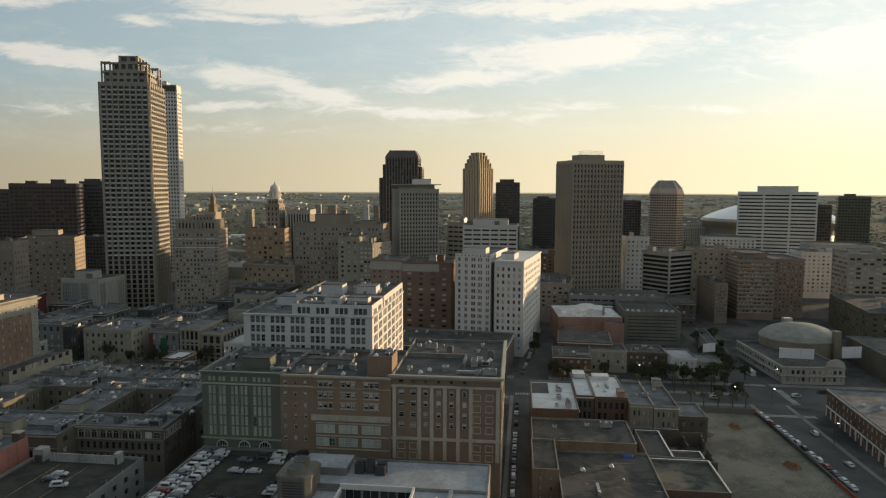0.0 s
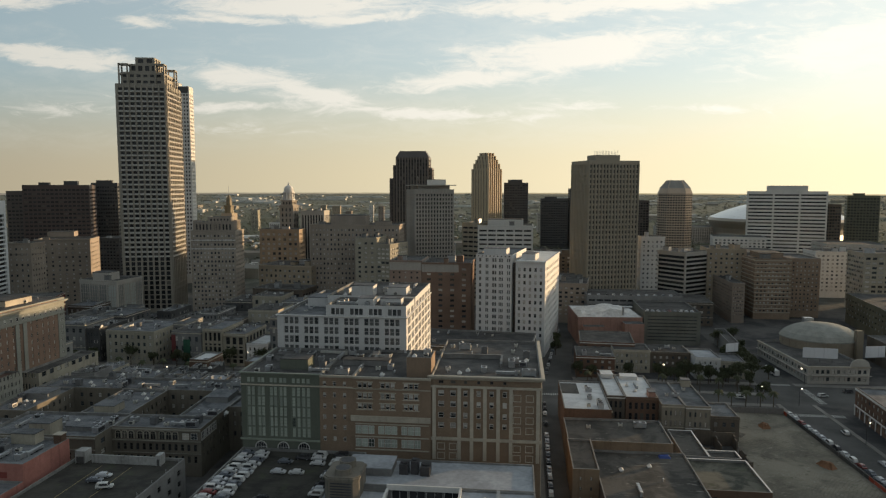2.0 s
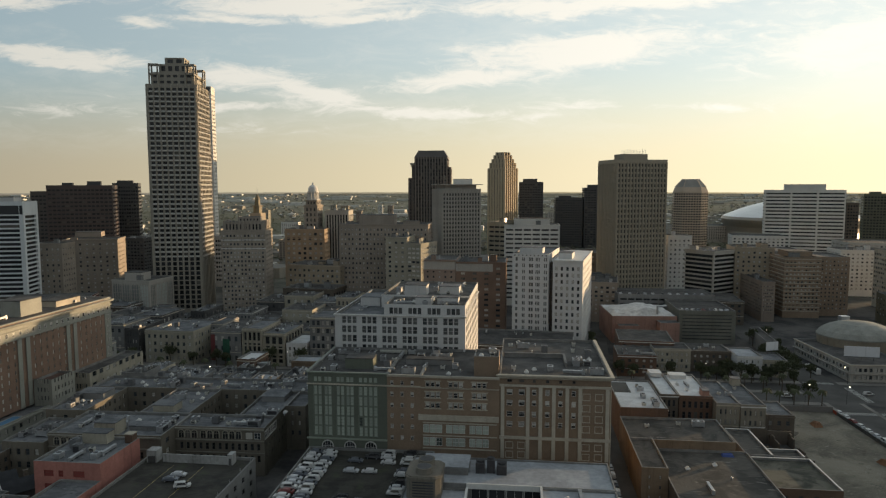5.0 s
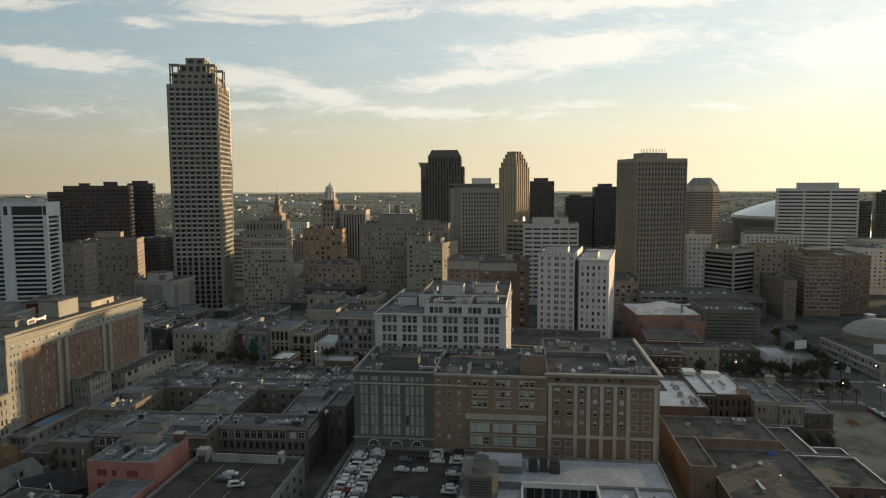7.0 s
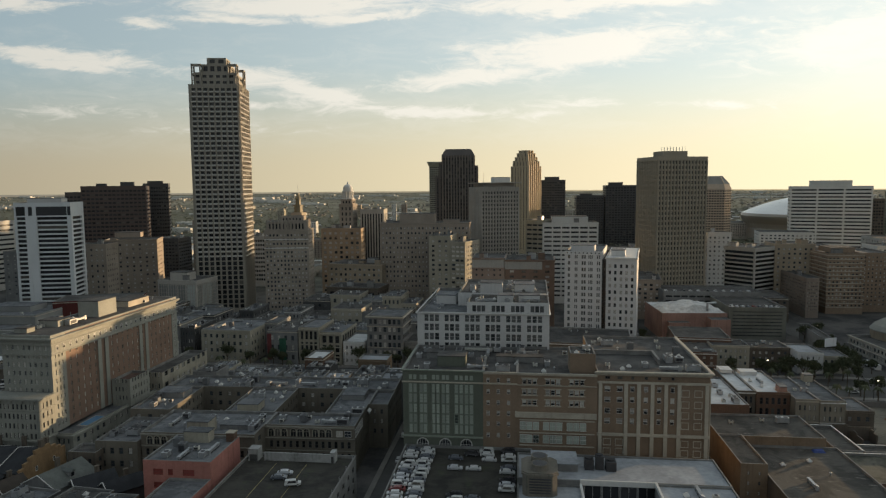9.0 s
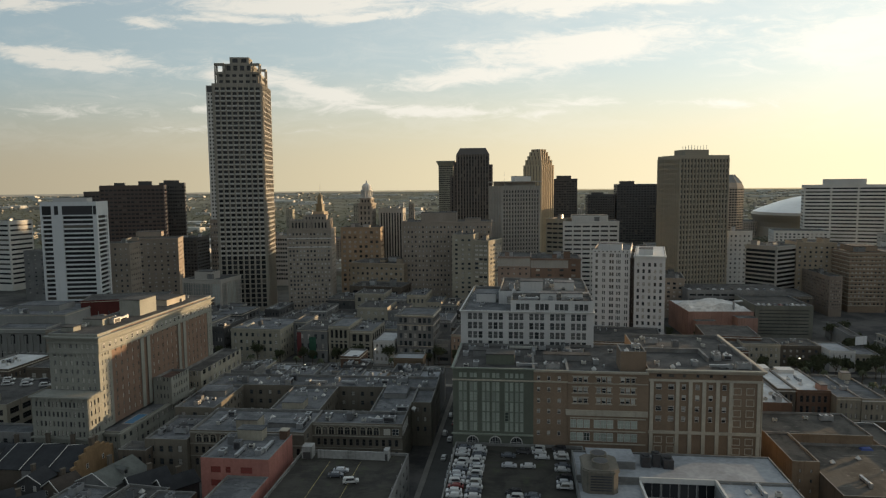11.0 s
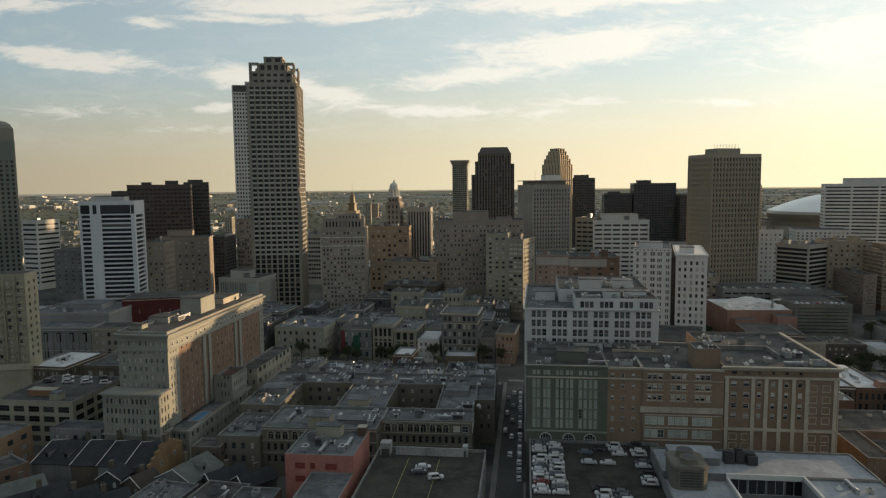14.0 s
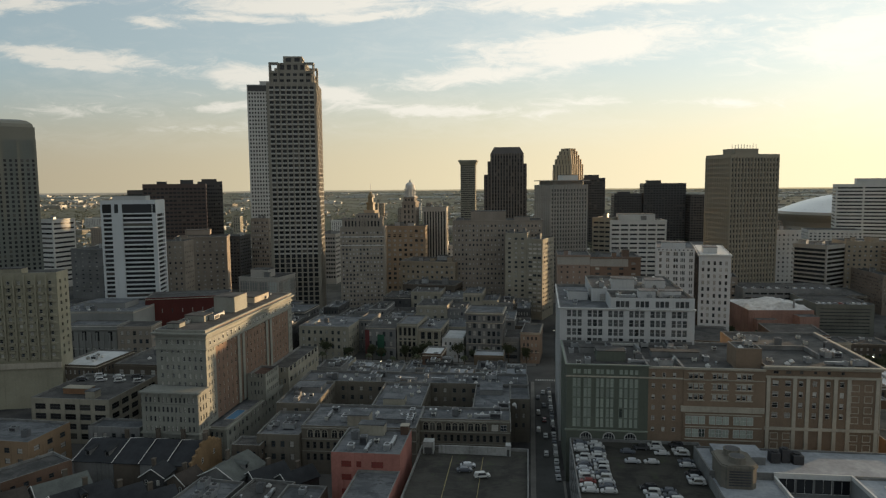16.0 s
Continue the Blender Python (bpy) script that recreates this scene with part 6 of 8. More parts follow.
penthouse(upper, 9.2, 0.6, 2.6, 5, 14.6, 17.6, ROSE_STUCCO, GREY_ROOF)
low_house(45.9, 266.5, 9.0, 32, 14.6, 0, DUN_STUCCO, GREY_ROOF, "grey stucco shop with rows of upper windows", 4, 3, 0.4, 0.5)
upper = low_house(55.0, 266.0, 9.5, 33, 14.4, 0, DUN_STUCCO, GREY_ROOF, "grey stucco shop with a small roof house", 4, 3, 0.4, 0.5)
penthouse(upper, 5.0, 28.5, 3.6, 3.6, 13.6, 16.6, CREAM, GREY_ROOF)
low_house(64.7, 268.0, 11.5, 18, 10.0, 0, BROWN_STUCCO, GREY_ROOF, "small brown stucco annex", 3, 2)
ware = low_house(6.6, 231.5, 36.0, 23.5, 11.8, 0, OCHRE, OLD_TAR, "ochre stucco warehouse with patched tar roof", 8, 2, 0.2, 0.3)
low_house(6.2, 205.5, 8.2, 25.8, 12.4, 0, OCHRE, OLD_TAR, "ochre stucco front range with small windows", 2, 3, 0.2, 0.35)
hall = low_house(14.6, 190.0, 31.5, 41.2, 8.8, 0, BROWN_STUCCO, OLD_TAR, "low hall with dark patched tar roof", 6, 2, 0.3, 0.4)
yard = low_house(46.3, 205.0, 19.8, 24.3, 7.8, 0, RED_BRICK, YARD_FLOOR, "roofless brick-walled yard building with dark floor", 4, 2, 0.3, 0.4)
rear = low_house(46.0, 231.0, 8.8, 25.0, 8.0, 0, GREY_STUCCO, OLD_TAR, "low grey rear building", 3, 2, 0.3, 0.4)
side = low_house(54.9, 230.4, 10.2, 6.5, 8.0, 0, GREY_STUCCO, OLD_TAR, "low grey side building", 3, 2, 0.3, 0.4)
s = Shape(surface("blue_tarpaulin", (0.03, 0.06, 0.22), 0.6, 0.2))
s.prism([(22.5, 37.5, 8.0), (26.5, 37.5, 8.0), (26.5, 39.6, 8.0), (22.5, 39.6, 8.0)], [(22.9, 37.8, 8.7), (26.0, 37.9, 8.6), (25.9, 39.3, 8.9), (22.8, 39.2, 8.7)])
tagged(new("tarpaulin", s.mesh("tarpaulin")), "crumpled blue tarpaulin on the tar roof", "tarpaulin").matrix_basis = pose(14.6, 190.0, 0)
ruin = thing("brick_ruin", 56.0, 239.0, 0, 0, "roofless broken brick walls beside the earth lot", "ruin")
for x0, y0, x1, y1, z in ((0, 0, 16, 0.5, 3.4), (0, 0.5, 0.5, 24, 4.6), (15.5, 0.5, 16, 14, 2.6), (0.5, 23.5, 17, 24, 5.4), (0.5, 11, 9, 11.4, 3.0), (9, 14, 9.4, 23.5, 3.8), (15.8, 18, 16.3, 23.5, 4.2)):
    s = Shape(BROWN_STUCCO)
    s.box(x0, y0, 0, x1, y1, z)
    if x1 - x0 > y1 - y0:
        s.box(x0 + (x1 - x0) * 0.1, y0, z, x0 + (x1 - x0) * 0.45, y1, z + 0.7)
    else:
        s.box(x0, y0 + (y1 - y0) * 0.5, z, x1, y0 + (y1 - y0) * 0.85, z + 0.8)
    part("wall", s, ruin)
for house, w, d, z in ((yard, 19.8, 24.3, 7.8), (rear, 8.8, 25.0, 8.0), (side, 10.2, 6.5, 8.0)):
    s = Shape(WHITE_TRIM)
    s.box(w - 0.45, 0, z + 0.004, w + 0.05, d + 0.05, z + 0.12)
    part("coping", s, house, "white painted coping")
    s = Shape(WHITE_TRIM)
    s.box(0, d - 0.45, z + 0.004, w - 0.46, d + 0.05, z + 0.12)
    part("coping", s, house, "white painted coping")

# ---- blocks across the avenue and round the quarter ----
def gable_house(x, y, w, d, eave, ridge, rot, wall, roof, label, dormers=0, chimney=True):
    """A house with a pitched roof whose ridge runs front to back, white verge boards, dormers and chimney."""
    r = thing("gabled_house", x, y, 0, rot, label, "house", "old quarter houses")
    s = Shape(wall)
    s.prism([(0, 0, 0), (w, 0, 0), (w, d, 0), (0, d, 0)], [(0, 0, eave), (w, 0, eave), (w, d, eave), (0, d, eave)], cap=False)
    for yy in (0, d):
        s.face([(0, yy, eave), (w, yy, eave), (w / 2, yy, ridge)])
    part("wall", s, r)
    s = Shape(roof)
    o, t = 0.45, 0.22
    for sx in (-1, 1):
        e = w / 2 + sx * (w / 2 + o)
        drop = eave - (ridge - eave) * o / (w / 2)
        a, b = [(e, -o, drop), (w / 2, -o, ridge), (w / 2, d + o, ridge), (e, d + o, drop)], []
        b = [(p[0], p[1], p[2] + t) for p in a]
        s.prism(a, b, 0, True, True)
    part("roof", s, r)
    s = Shape(WHITE_TRIM)
    for sx in (-1, 1):
        e = w / 2 + sx * (w / 2 + o)
        drop = eave - (ridge - eave) * o / (w / 2)
        s.rod((e, -o, drop + 0.2), (w / 2, -o, ridge + 0.2), 0.16, 4)
    part("verge_board", s, r)
    for k in range(dormers):
        yy = d * (k + 0.5) / dormers
        s = Shape(wall, GLASS_DARK, roof)
        zb = eave + (ridge - eave) * 0.3
        s.box(w * 0.62, yy - 0.8, zb - 0.6, w * 0.88, yy + 0.8, zb + 1.7, 0)
        s.box(w * 0.88, yy - 0.5, zb + 0.2, w * 0.885, yy + 0.5, zb + 1.4, 1)
        s.prism([(w * 0.5, yy - 1.0, zb + 1.7), (w * 0.92, yy - 1.0, zb + 1.7), (w * 0.92, yy + 1.0, zb + 1.7), (w * 0.5, yy + 1.0, zb + 1.7)],
                [(w * 0.5, yy - 0.02, zb + 2.5), (w * 0.92, yy - 0.02, zb + 2.5), (w * 0.92, yy + 0.02, zb + 2.5), (w * 0.5, yy + 0.02, zb + 2.5)], 2)
        part("dormer", s, r)
    if chimney:
        s = Shape(BROWN_STUCCO)
        s.box(w * 0.2, d * 0.6, eave, w * 0.2 + 0.9, d * 0.6 + 1.3, ridge + 1.3)
        s.box(w * 0.2 - 0.1, d * 0.6 - 0.1, ridge + 1.3, w * 0.2 + 1.0, d * 0.6 + 1.4, ridge + 1.55)
        part("chimney", s, r)
    for k in range(max(2, int(w / 3))):
        part("window", window_mesh(1.0, 1.7, GLASS, FRAME_W, 1, 0), r, "", pose((k + 0.5) * w / max(2, int(w / 3)), -0.06, eave - 2.6))
    return r


SLATE = surface("slate_roof", (0.036, 0.038, 0.042), 0.9, 0.3, 0.2, 2.5, 0.03, 0.2)
BROWN_ROOF = surface("brown_shingle", (0.06, 0.05, 0.043), 0.9, 0.3, 0.2, 2.5, 0.03, 0.2)
PALE_TIN = surface("pale_tin_roof", (0.12, 0.128, 0.12), 0.8, 0.25, 0.2, 2.0, 0.02, 0.2)

# low roofs between the courtyard block and the avenue
DARK_STUCCO = surface("dark_stucco", (0.085, 0.085, 0.085), 0.9, 0.3, 0.1, 1.2, 0.02, 0.3)
rnd = random.Random(11)
walls = [GREY_STUCCO, CREAM, DARK_STUCCO, BROWN_STUCCO, GREY_STUCCO, BUFF]
kinds = ["grey stucco", "cream stucco", "dark stucco", "brown masonry", "weathered grey stucco", "buff masonry"]
ROOFS = []          # x0, y0, x1, y1, z of roofs that carry machines
x = -208.0
while x < -118:
    w = rnd.uniform(8, 15)
    w = min(w, -114.0 - x)
    y = 271.0
    for depth, z in ((rnd.uniform(11, 15), rnd.uniform(15, 18.5)), (rnd.uniform(12, 16), rnd.uniform(14, 18))):
        k = rnd.randrange(6)
        low_house(x + 0.1, y + 0.1, w - 0.2, depth - 0.2, z, 0, walls[k], rnd.choice([GREY_ROOF, TAR, GREY_ROOF, PALE_ROOF]), "low %s building with flat cluttered roof" % kinds[k], 3, 3, sides="fb")
        ROOFS.append((x + 1, y + 1, x + w - 1, y + depth - 1, z - 0.8))
        y += depth
    x += w
low_house(-163.0, 291.0, 9.0, 15.0, 20.5, -3, RED_BRICK, WHITE_ROOF, "narrow brick house with bright white roof", 3, 4)
low_house(-139.0, 297.5, 14.0, 11.0, 18.5, 0, OCHRE, PALE_ROOF, "orange stucco house with pale roof", 4, 4)

# the row across the avenue
low_house(-245.0, 354.0, 30.0, 34, 19.0, -3, CREAM, GREY_ROOF, "cream masonry shop block with stepped roofs", 8, 4)
low_house(-214.0, 372.0, 8.0, 20, 20.0, -3, GREY_STUCCO, GREY_ROOF, "grey shop house with flat roof", 3, 4)
rg = low_house(-206.0, 355.0, 18.0, 26, 19.0, -3, GREY_STUCCO, TAR, "grey shop house with a faded red pier and a green shopfront", 4, 3)
for x0, x1, name, tone, lab in ((0.0, 2.4, "painted_pier", (0.15, 0.045, 0.045), "faded red painted pier"), (7.2, 11.2, "painted_front", (0.035, 0.10, 0.065), "dark green painted front")):
    s = Shape(surface(name, tone, 0.8, 0.3, 0.2, 1.2, 0.01, 0.3))
    s.box(x0, -0.3, 2, x1, 0.02, 17.0 if x0 < 1 else 14.5)
    part(name, s, rg, lab)


def column_house(x, y, w, d, z, label, n=5):
    r = low_house(x, y, w, d, z, -3, CREAM, GREY_ROOF, label, n, 3, 0.6, 0.75, pane=GLASS_DARK)
    fins(r, "f", w, d, 4, z - 1.5, [0.5 + (w - 1) * k / n for k in range(n + 1)], 0.8, 0.5, CREAM, "column")
    bands(r, "f", w, d, [4, z * 0.52, z - 1.5], 0.6, 0.6, CREAM, "stone_band")
    return r


column_house(-187.5, 355.0, 12.0, 26, 21.0, "cream stone shop front with columns", 4)
column_house(-175.3, 355.0, 13.0, 28, 18.5, "cream stone shop front with large dark windows", 3)
low_house(-161.5, 354.0, 12.0, 24, 13.5, -3, WHITE_PAINT, WHITE_ROOF, "small white shop with pale cornice", 4, 3)
gt = low_house(-148.0, 355.0, 20.5, 22, 28.5, -3, GREY_STUCCO, GREY_ROOF, "six-storey grey stone loft building with close windows", 7, 6, 0.62, 0.62, style="single")
ledge(gt, 20.5, 22, 26.8, 0.9, 1.0, TRIM, "cornice", "frl")
ledge(gt, 20.5, 22, 21.9, 0.4, 0.5, TRIM, "stone_band", "fr")
low_house(-127.0, 356.0, 9.0, 22, 14.0, -3, GREY_STUCCO, TAR, "low grey shop with ribbon windows", 1, 3, 0.85, 0.5)
oc = low_house(-117.5, 354.0, 10.5, 26, 17.5, -5, surface("salmon_stucco", (0.30, 0.225, 0.175), 0.9, 0.2), TAR, "salmon stucco corner building with red ground floor", 4, 4, 0.4, 0.5, style="single")
ledge(oc, 10.5, 26, 16.4, 0.6, 0.7, CREAM, "cornice", "fr")
low_house(-92.0, 356.0, 88.0, 40, 16.0, -6, BROWN_STUCCO, TAR, "broad low commercial block", 14, 4)
for row, (y, xs) in enumerate(((390.0, (-250, -112)), (418.0, (-250, -112)), (446.0, (-215, -112)), (356.0, (-312, -250)), (386.0, (-312, -252)), (416.0, (-312, -252)))):
    x = xs[0]
    while x < xs[1] - 6:
        w = min(rnd.uniform(10, 22), xs[1] - x)
        z = rnd.uniform(12, 22) + (3 if row == 2 else 0)
        k = rnd.randrange(6)
        low_house(x + 0.1, y, w - 0.2, 27.0, z, -2, walls[k], rnd.choice([GREY_ROOF, TAR, TAR, GREY_ROOF]), "flat-roofed %s shop block behind the avenue" % kinds[k], 4, 4)
        ROOFS.append((x + 1.2, y + 1, x + w - 1.2, y + 24, z - 0.8))
        x += w

# far side of the grand hotel
ASHLAR = surface("grey_ashlar", (0.27, 0.272, 0.262), 0.85, 0.18, 0.05, 1.2, 0.02, 0.2)
lib = low_house(-376.0, 331.0, 32.0, 14.0, 22.0, 4, ASHLAR, GREY_ROOF, "grey stone courthouse front with tall columns between windows", 4, 2, 0.34, 0.6, pane=GLASS_DARK)
fins(lib, "f", 32.0, 14.0, 3, 17.5, [1.0 + 30.0 * k / 8 for k in range(9)], 1.0, 0.7, ASHLAR, "column")
ledge(lib, 32.0, 14.0, 18.2, 0.9, 1.4, ASHLAR, "cornice", "frl")
hall2 = low_house(-395.0, 347.0, 50.0, 40.0, 26.5, 4, ASHLAR, GREY_ROOF, "broad grey stone hall with blank walls and pale flat roof", 3, 1, 0.1, 0.2)
penthouse(hall2, 12, 14, 26, 16, 25.6, 29.0, ASHLAR, GREY_ROOF)
low_house(-343.0, 331.0, 19.0, 15.0, 21.5, 8, BUFF, TAR, "buff masonry block with paired windows", 5, 4, 0.5, 0.5)
low_house(-352.0, 375.0, 50.0, 26, 30.0, 20, RED_PAINT, TAR, "dark red theatre block with blank walls", 8, 2, 0.1, 0.2)
low_house(-440.0, 330.0, 42.0, 50, 25.0, 0, GREY_STUCCO, PALE_ROOF, "grey convention block with pale roof", 10, 4)
gar = low_house(-307.0, 218.5, 33.0, 34, 18.0, 0, CREAM, TAR, "cream garage with large square openings and roof parking", 5, 4, 0.72, 0.6, pane=GLASS_DARK)
low_house(-328.0, 262.0, 19.5, 29, 19.0, -2, BROWN_STUCCO, WHITE_ROOF, "dark low building with bright white roof", 8, 4)
penthouse(gar, 8.0, 8.0, 11.0, 4.0, 17.2, 19.4, ORANGE_BRICK, CREAM)
penthouse(gar, 21.0, 3.0, 4.0, 4.0, 17.2, 20.0, CREAM, GREY_ROOF)
low_house(-300.0, 262.0, 48.0, 40, 20.0, -1, BROWN_STUCCO, TAR, "dark masonry block with cluttered roof", 9, 4)
low_house(-298.0, 304.0, 60.0, 12, 22.0, -1, GREY_STUCCO, GREY_ROOF, "grey masonry row with flat roof", 10, 4)
low_house(-273.0, 204.0, 20.0, 9.0, 13.0, 0, GREY_STUCCO, GREY_ROOF, "small grey house beside the hotel", 5, 3)
low_house(-314.0, 187.0, 32.0, 20.0, 13.8, -3, surface("apricot_stucco", (0.28, 0.195, 0.125), 0.9, 0.2), GREY_ROOF, "apricot stucco corner house with grey roof", 6, 3)
th = thing("hotel_building", -372.0, 247.0, 0, 14, "tall beige hotel with scalloped balcony windows", "hotel")
OLIVE_STUCCO = surface("olive_stucco", (0.31, 0.29, 0.22), 0.9, 0.2, 0.06, 1.0, 0.02, 0.25)
block(th, 50.0, 12, 0, 62.0, OLIVE_STUCCO, TAR, {"f": dict(n=11, fw=0.34, rows=rows_at([57.5 - 3.3 * k for k in range(11)], 1.6), style="single", frame=FRAME_W), "r": dict(n=2, fw=0.34, rows=rows_at([57.5 - 3.3 * k for k in range(11)], 1.6))}, recess=0.5)
fins(th, "f", 50, 12, 22, 61, [50 / 11 * k for k in range(1, 11)], 0.7, 0.8, OLIVE_STUCCO, "pier")
bands(th, "f", 50.0, 12, [18.5], 2.5, 0.6, TRIM, "stone_band")
bow = Shape(OLIVE_STUCCO)
ring = [(-1.5, 0.0), (-1.3, -0.55), (-0.6, -0.9), (0.6, -0.9), (1.3, -0.55), (1.5, 0.0)]
bow.prism([(a, b, 0.0) for a, b in ring], [(a, b, 0.95) for a, b in ring], 0, True, True)
bow = bow.mesh("balcony")
for k in range(11):
    for j in range(11):
        part("balcony", bow, th, "", pose(50 / 11 * (k + 0.5), 0.0, 55.4 - 3.3 * j))
penthouse(th, 24, 3, 10, 6, 61, 63.5, OLIVE_STUCCO)

# small houses in the foreground
for hx, hy, hw, hd, e, g, rot, wall, roof, lab, dm in (
        (-264.5, 205, 21, 14.0, 8.6, 12.2, -90, GREY_STUCCO, SLATE, "long grey house with slate roof and front dormers", 2),
        (-250.3, 206, 22, 9.3, 8.6, 12.6, -90, BROWN_STUCCO, SLATE, "row house with dark slate roof and white party wall", 0), (-240.9, 206, 22, 9.3, 8.6, 12.6, -90, GREY_STUCCO, SLATE, "row house with dark slate roof and white party wall", 0),
        (-231.5, 206, 22, 7.6, 8.6, 12.6, -90, BROWN_STUCCO, SLATE, "row house with dark slate roof and white party wall", 0),
        (-266.0, 165, 10, 15, 7.2, 10.0, -38, GREY_STUCCO, PALE_TIN, "cottage with pale tin roof", 0), (-255.0, 158, 11, 16, 7.6, 11.0, -38, BROWN_STUCCO, SLATE, "dark cottage with slate roof and white verges", 1),
        (-243.0, 158, 10, 15, 7.6, 11.0, -40, GREY_STUCCO, SLATE, "grey cottage with slate roof and white verges", 0), (-233.5, 157, 11, 16, 7.6, 11.2, -42, BROWN_STUCCO, SLATE, "brown cottage with dark slate roof and white verges", 0),
        (-236.0, 176, 8, 7, 8.0, 10.6, 0, DARK_STUCCO, SLATE, "small dark rear house with slate roof", 0), (-226.5, 175, 8, 8, 7.6, 10.2, -20, BROWN_STUCCO, BROWN_ROOF, "small rear house with brown roof", 0),
        (-217.0, 178, 14, 15, 8.4, 12.0, -14, GREY_STUCCO, PALE_TIN, "cottage with a broad pale tin roof", 1), (-204.0, 181, 9, 12, 7.2, 10.2, -38, DARK_STUCCO, SLATE, "grey house with steep slate roof", 0),
        (-193.5, 181, 8.5, 11, 7.2, 9.8, -38, DARK_STUCCO, SLATE, "narrow dark cottage with slate roof", 0), (-278.0, 150, 12, 17, 7.5, 11.0, -38, RED_BRICK, BROWN_ROOF, "brick cottage with brown roof", 0),
        (-222.0, 150, 12, 15, 7.0, 10.2, -42, RED_BRICK, SLATE, "brick cottage with dark roof", 1), (-246.0, 143, 12, 14, 7.0, 10.4, -42, GREY_STUCCO, BROWN_ROOF, "grey cottage with brown roof", 0)):
    gable_house(hx, hy, hw, hd, e, g, rot, wall, roof, lab, dm)


def gable_end():
    """The stepped brick end wall of the slate row, with its chimney."""
    r = thing("gable_wall", -223.8, 206.0, 0, -90, "ochre stepped gable wall with chimney closing the slate row", "wall", "old quarter houses")
    s = Shape(surface("sunny_ochre_stucco", (0.25, 0.165, 0.09), 0.9, 0.25, 0.15, 1.2, 0.02, 0.3))
    steps = [(0, 22, 0, 9.6), (2.2, 19.8, 9.6, 10.8), (4.6, 17.4, 10.8, 12.0), (7.4, 14.6, 12.0, 13.3)]
    for a, b, z0, z1 in steps:
        s.box(a, 0, z0, b, 0.9, z1)
    wall = part("wall", s, r)
    s = Shape(BROWN_STUCCO)
    s.box(10.2, -0.1, 13.3, 11.8, 1.0, 15.6)
    s.box(10.0, -0.2, 15.6, 12.0, 1.1, 15.9)
    part("chimney", s, r)
    for u in (6.0, 14.5):
        part("window", window_mesh(1.0, 1.7, GLASS_DARK, FRAME_W, 1, 0), r, "", pose(u, 0.96, 6.5, 0, 0, 180))


gable_end()
low_house(-216.0, 158.0, 15, 15.5, 10.0, -6, DARK_STUCCO, GREY_ROOF, "low dark flat-roofed house", 4, 2)
low_house(-200.0, 158.0, 14, 18, 9.5, -6, BROWN_STUCCO, TAR, "low dark rear house with tar roof", 4, 2)
low_house(-184.0, 148.0, 12, 19.5, 12.0, 0, BROWN_STUCCO, GREY_ROOF, "flat-roofed brown house with parapet", 4, 3)
low_house(-214.0, 195.0, 10, 8, 12.0, 0, BROWN_STUCCO, TAR, "dark flat-roofed rear house", 3, 3)
low_house(-283.0, 163.0, 12, 24, 11.5, -28, RED_BRICK, TAR, "red brick row house with flat roof", 3, 3)

# right of the street: theatre, garage and shops across the avenue
def theatre():
    r = thing("theatre_building", 27.6, 431.0, 0, 4, "rose stucco theatre with a lumpy white membrane roof", "theatre")
    block(r, 41.0, 44, 0, 17.5, ROSE_STUCCO, WHITE_ROOF, {}, parapet=0.3)
    s = Shape(surface("white_membrane", (0.55, 0.55, 0.54), 0.8, 0.25, 0.2, 0.8, 0.05, 0.1))
    prev = random.Random(4)
    nx, ny = 13, 9
    h = [[17.3 + (0 if i in (0, nx) or j in (0, ny) else 1.2 + 1.3 * prev.random() + 2.8 * math.exp(-((i - 7) / 3) ** 2)) for i in range(nx + 1)] for j in range(ny + 1)]
    for j in range(ny):
        for i in range(nx):
            s.face([(0.5 + 40 * a / nx, 0.5 + 30 * b / ny, h[b][a]) for a, b in ((i, j), (i + 1, j), (i + 1, j + 1), (i, j + 1))])
    part("membrane_roof", s, r, "crumpled white roof covering")
    block(r, 13.0, 6.0, 0, 12.5, ROSE_STUCCO, GREY_ROOF, {"f": dict(n=2, floors=2, fw=0.3, fh=0.4, bot=3.0)}, dx=3.0, dy=-6.0, parapet=0.4, name="porch_wall")
    block(r, 12.0, 9.0, 0, 15.0, ROSE_STUCCO, GREY_ROOF, {}, dx=28.0, dy=-9.0, parapet=0.4, name="stair_wall")
    q = Shape(METAL)
    q.rod((29, 2, 18.5), (29, 2, 24.0), 0.7, 10)
    q.rod((29, 2, 23.6), (35, 4, 23.6), 0.7, 10)
    part("flue", q, r, "bent metal flue")


theatre()
gk = thing("parking_structure", 38.0, 478.0, 0, 0, "dark concrete garage with cars on its roof", "garage")
block(gk, 66, 30, 0, 24.5, GREY_STUCCO, TAR, {"f": dict(n=12, floors=6, fw=0.85, fh=0.4, bot=2, pane=GLASS_DARK)}, recess=0.6)
gk2 = thing("parking_structure", 69.5, 434.0, 0, 0, "dark concrete garage with blank front wall", "garage")
block(gk2, 35, 43.5, 0, 21.5, surface("grey_green_concrete", (0.17, 0.17, 0.145), 0.9, 0.25, 0.06), TAR, {"f": dict(n=1, floors=8, fw=0.92, fh=0.3, bot=2, pane=GLASS_DARK)}, recess=0.4)
low_house(20.0, 354.0, 20.0, 22, 11.5, -2, RED_BRICK, TAR, "low red brick shop with dark roof", 5, 3)
low_house(24.0, 378.0, 30.0, 30, 14.0, -4, RED_BRICK, TAR, "red brick hall with ivy and dark roof", 6, 3)
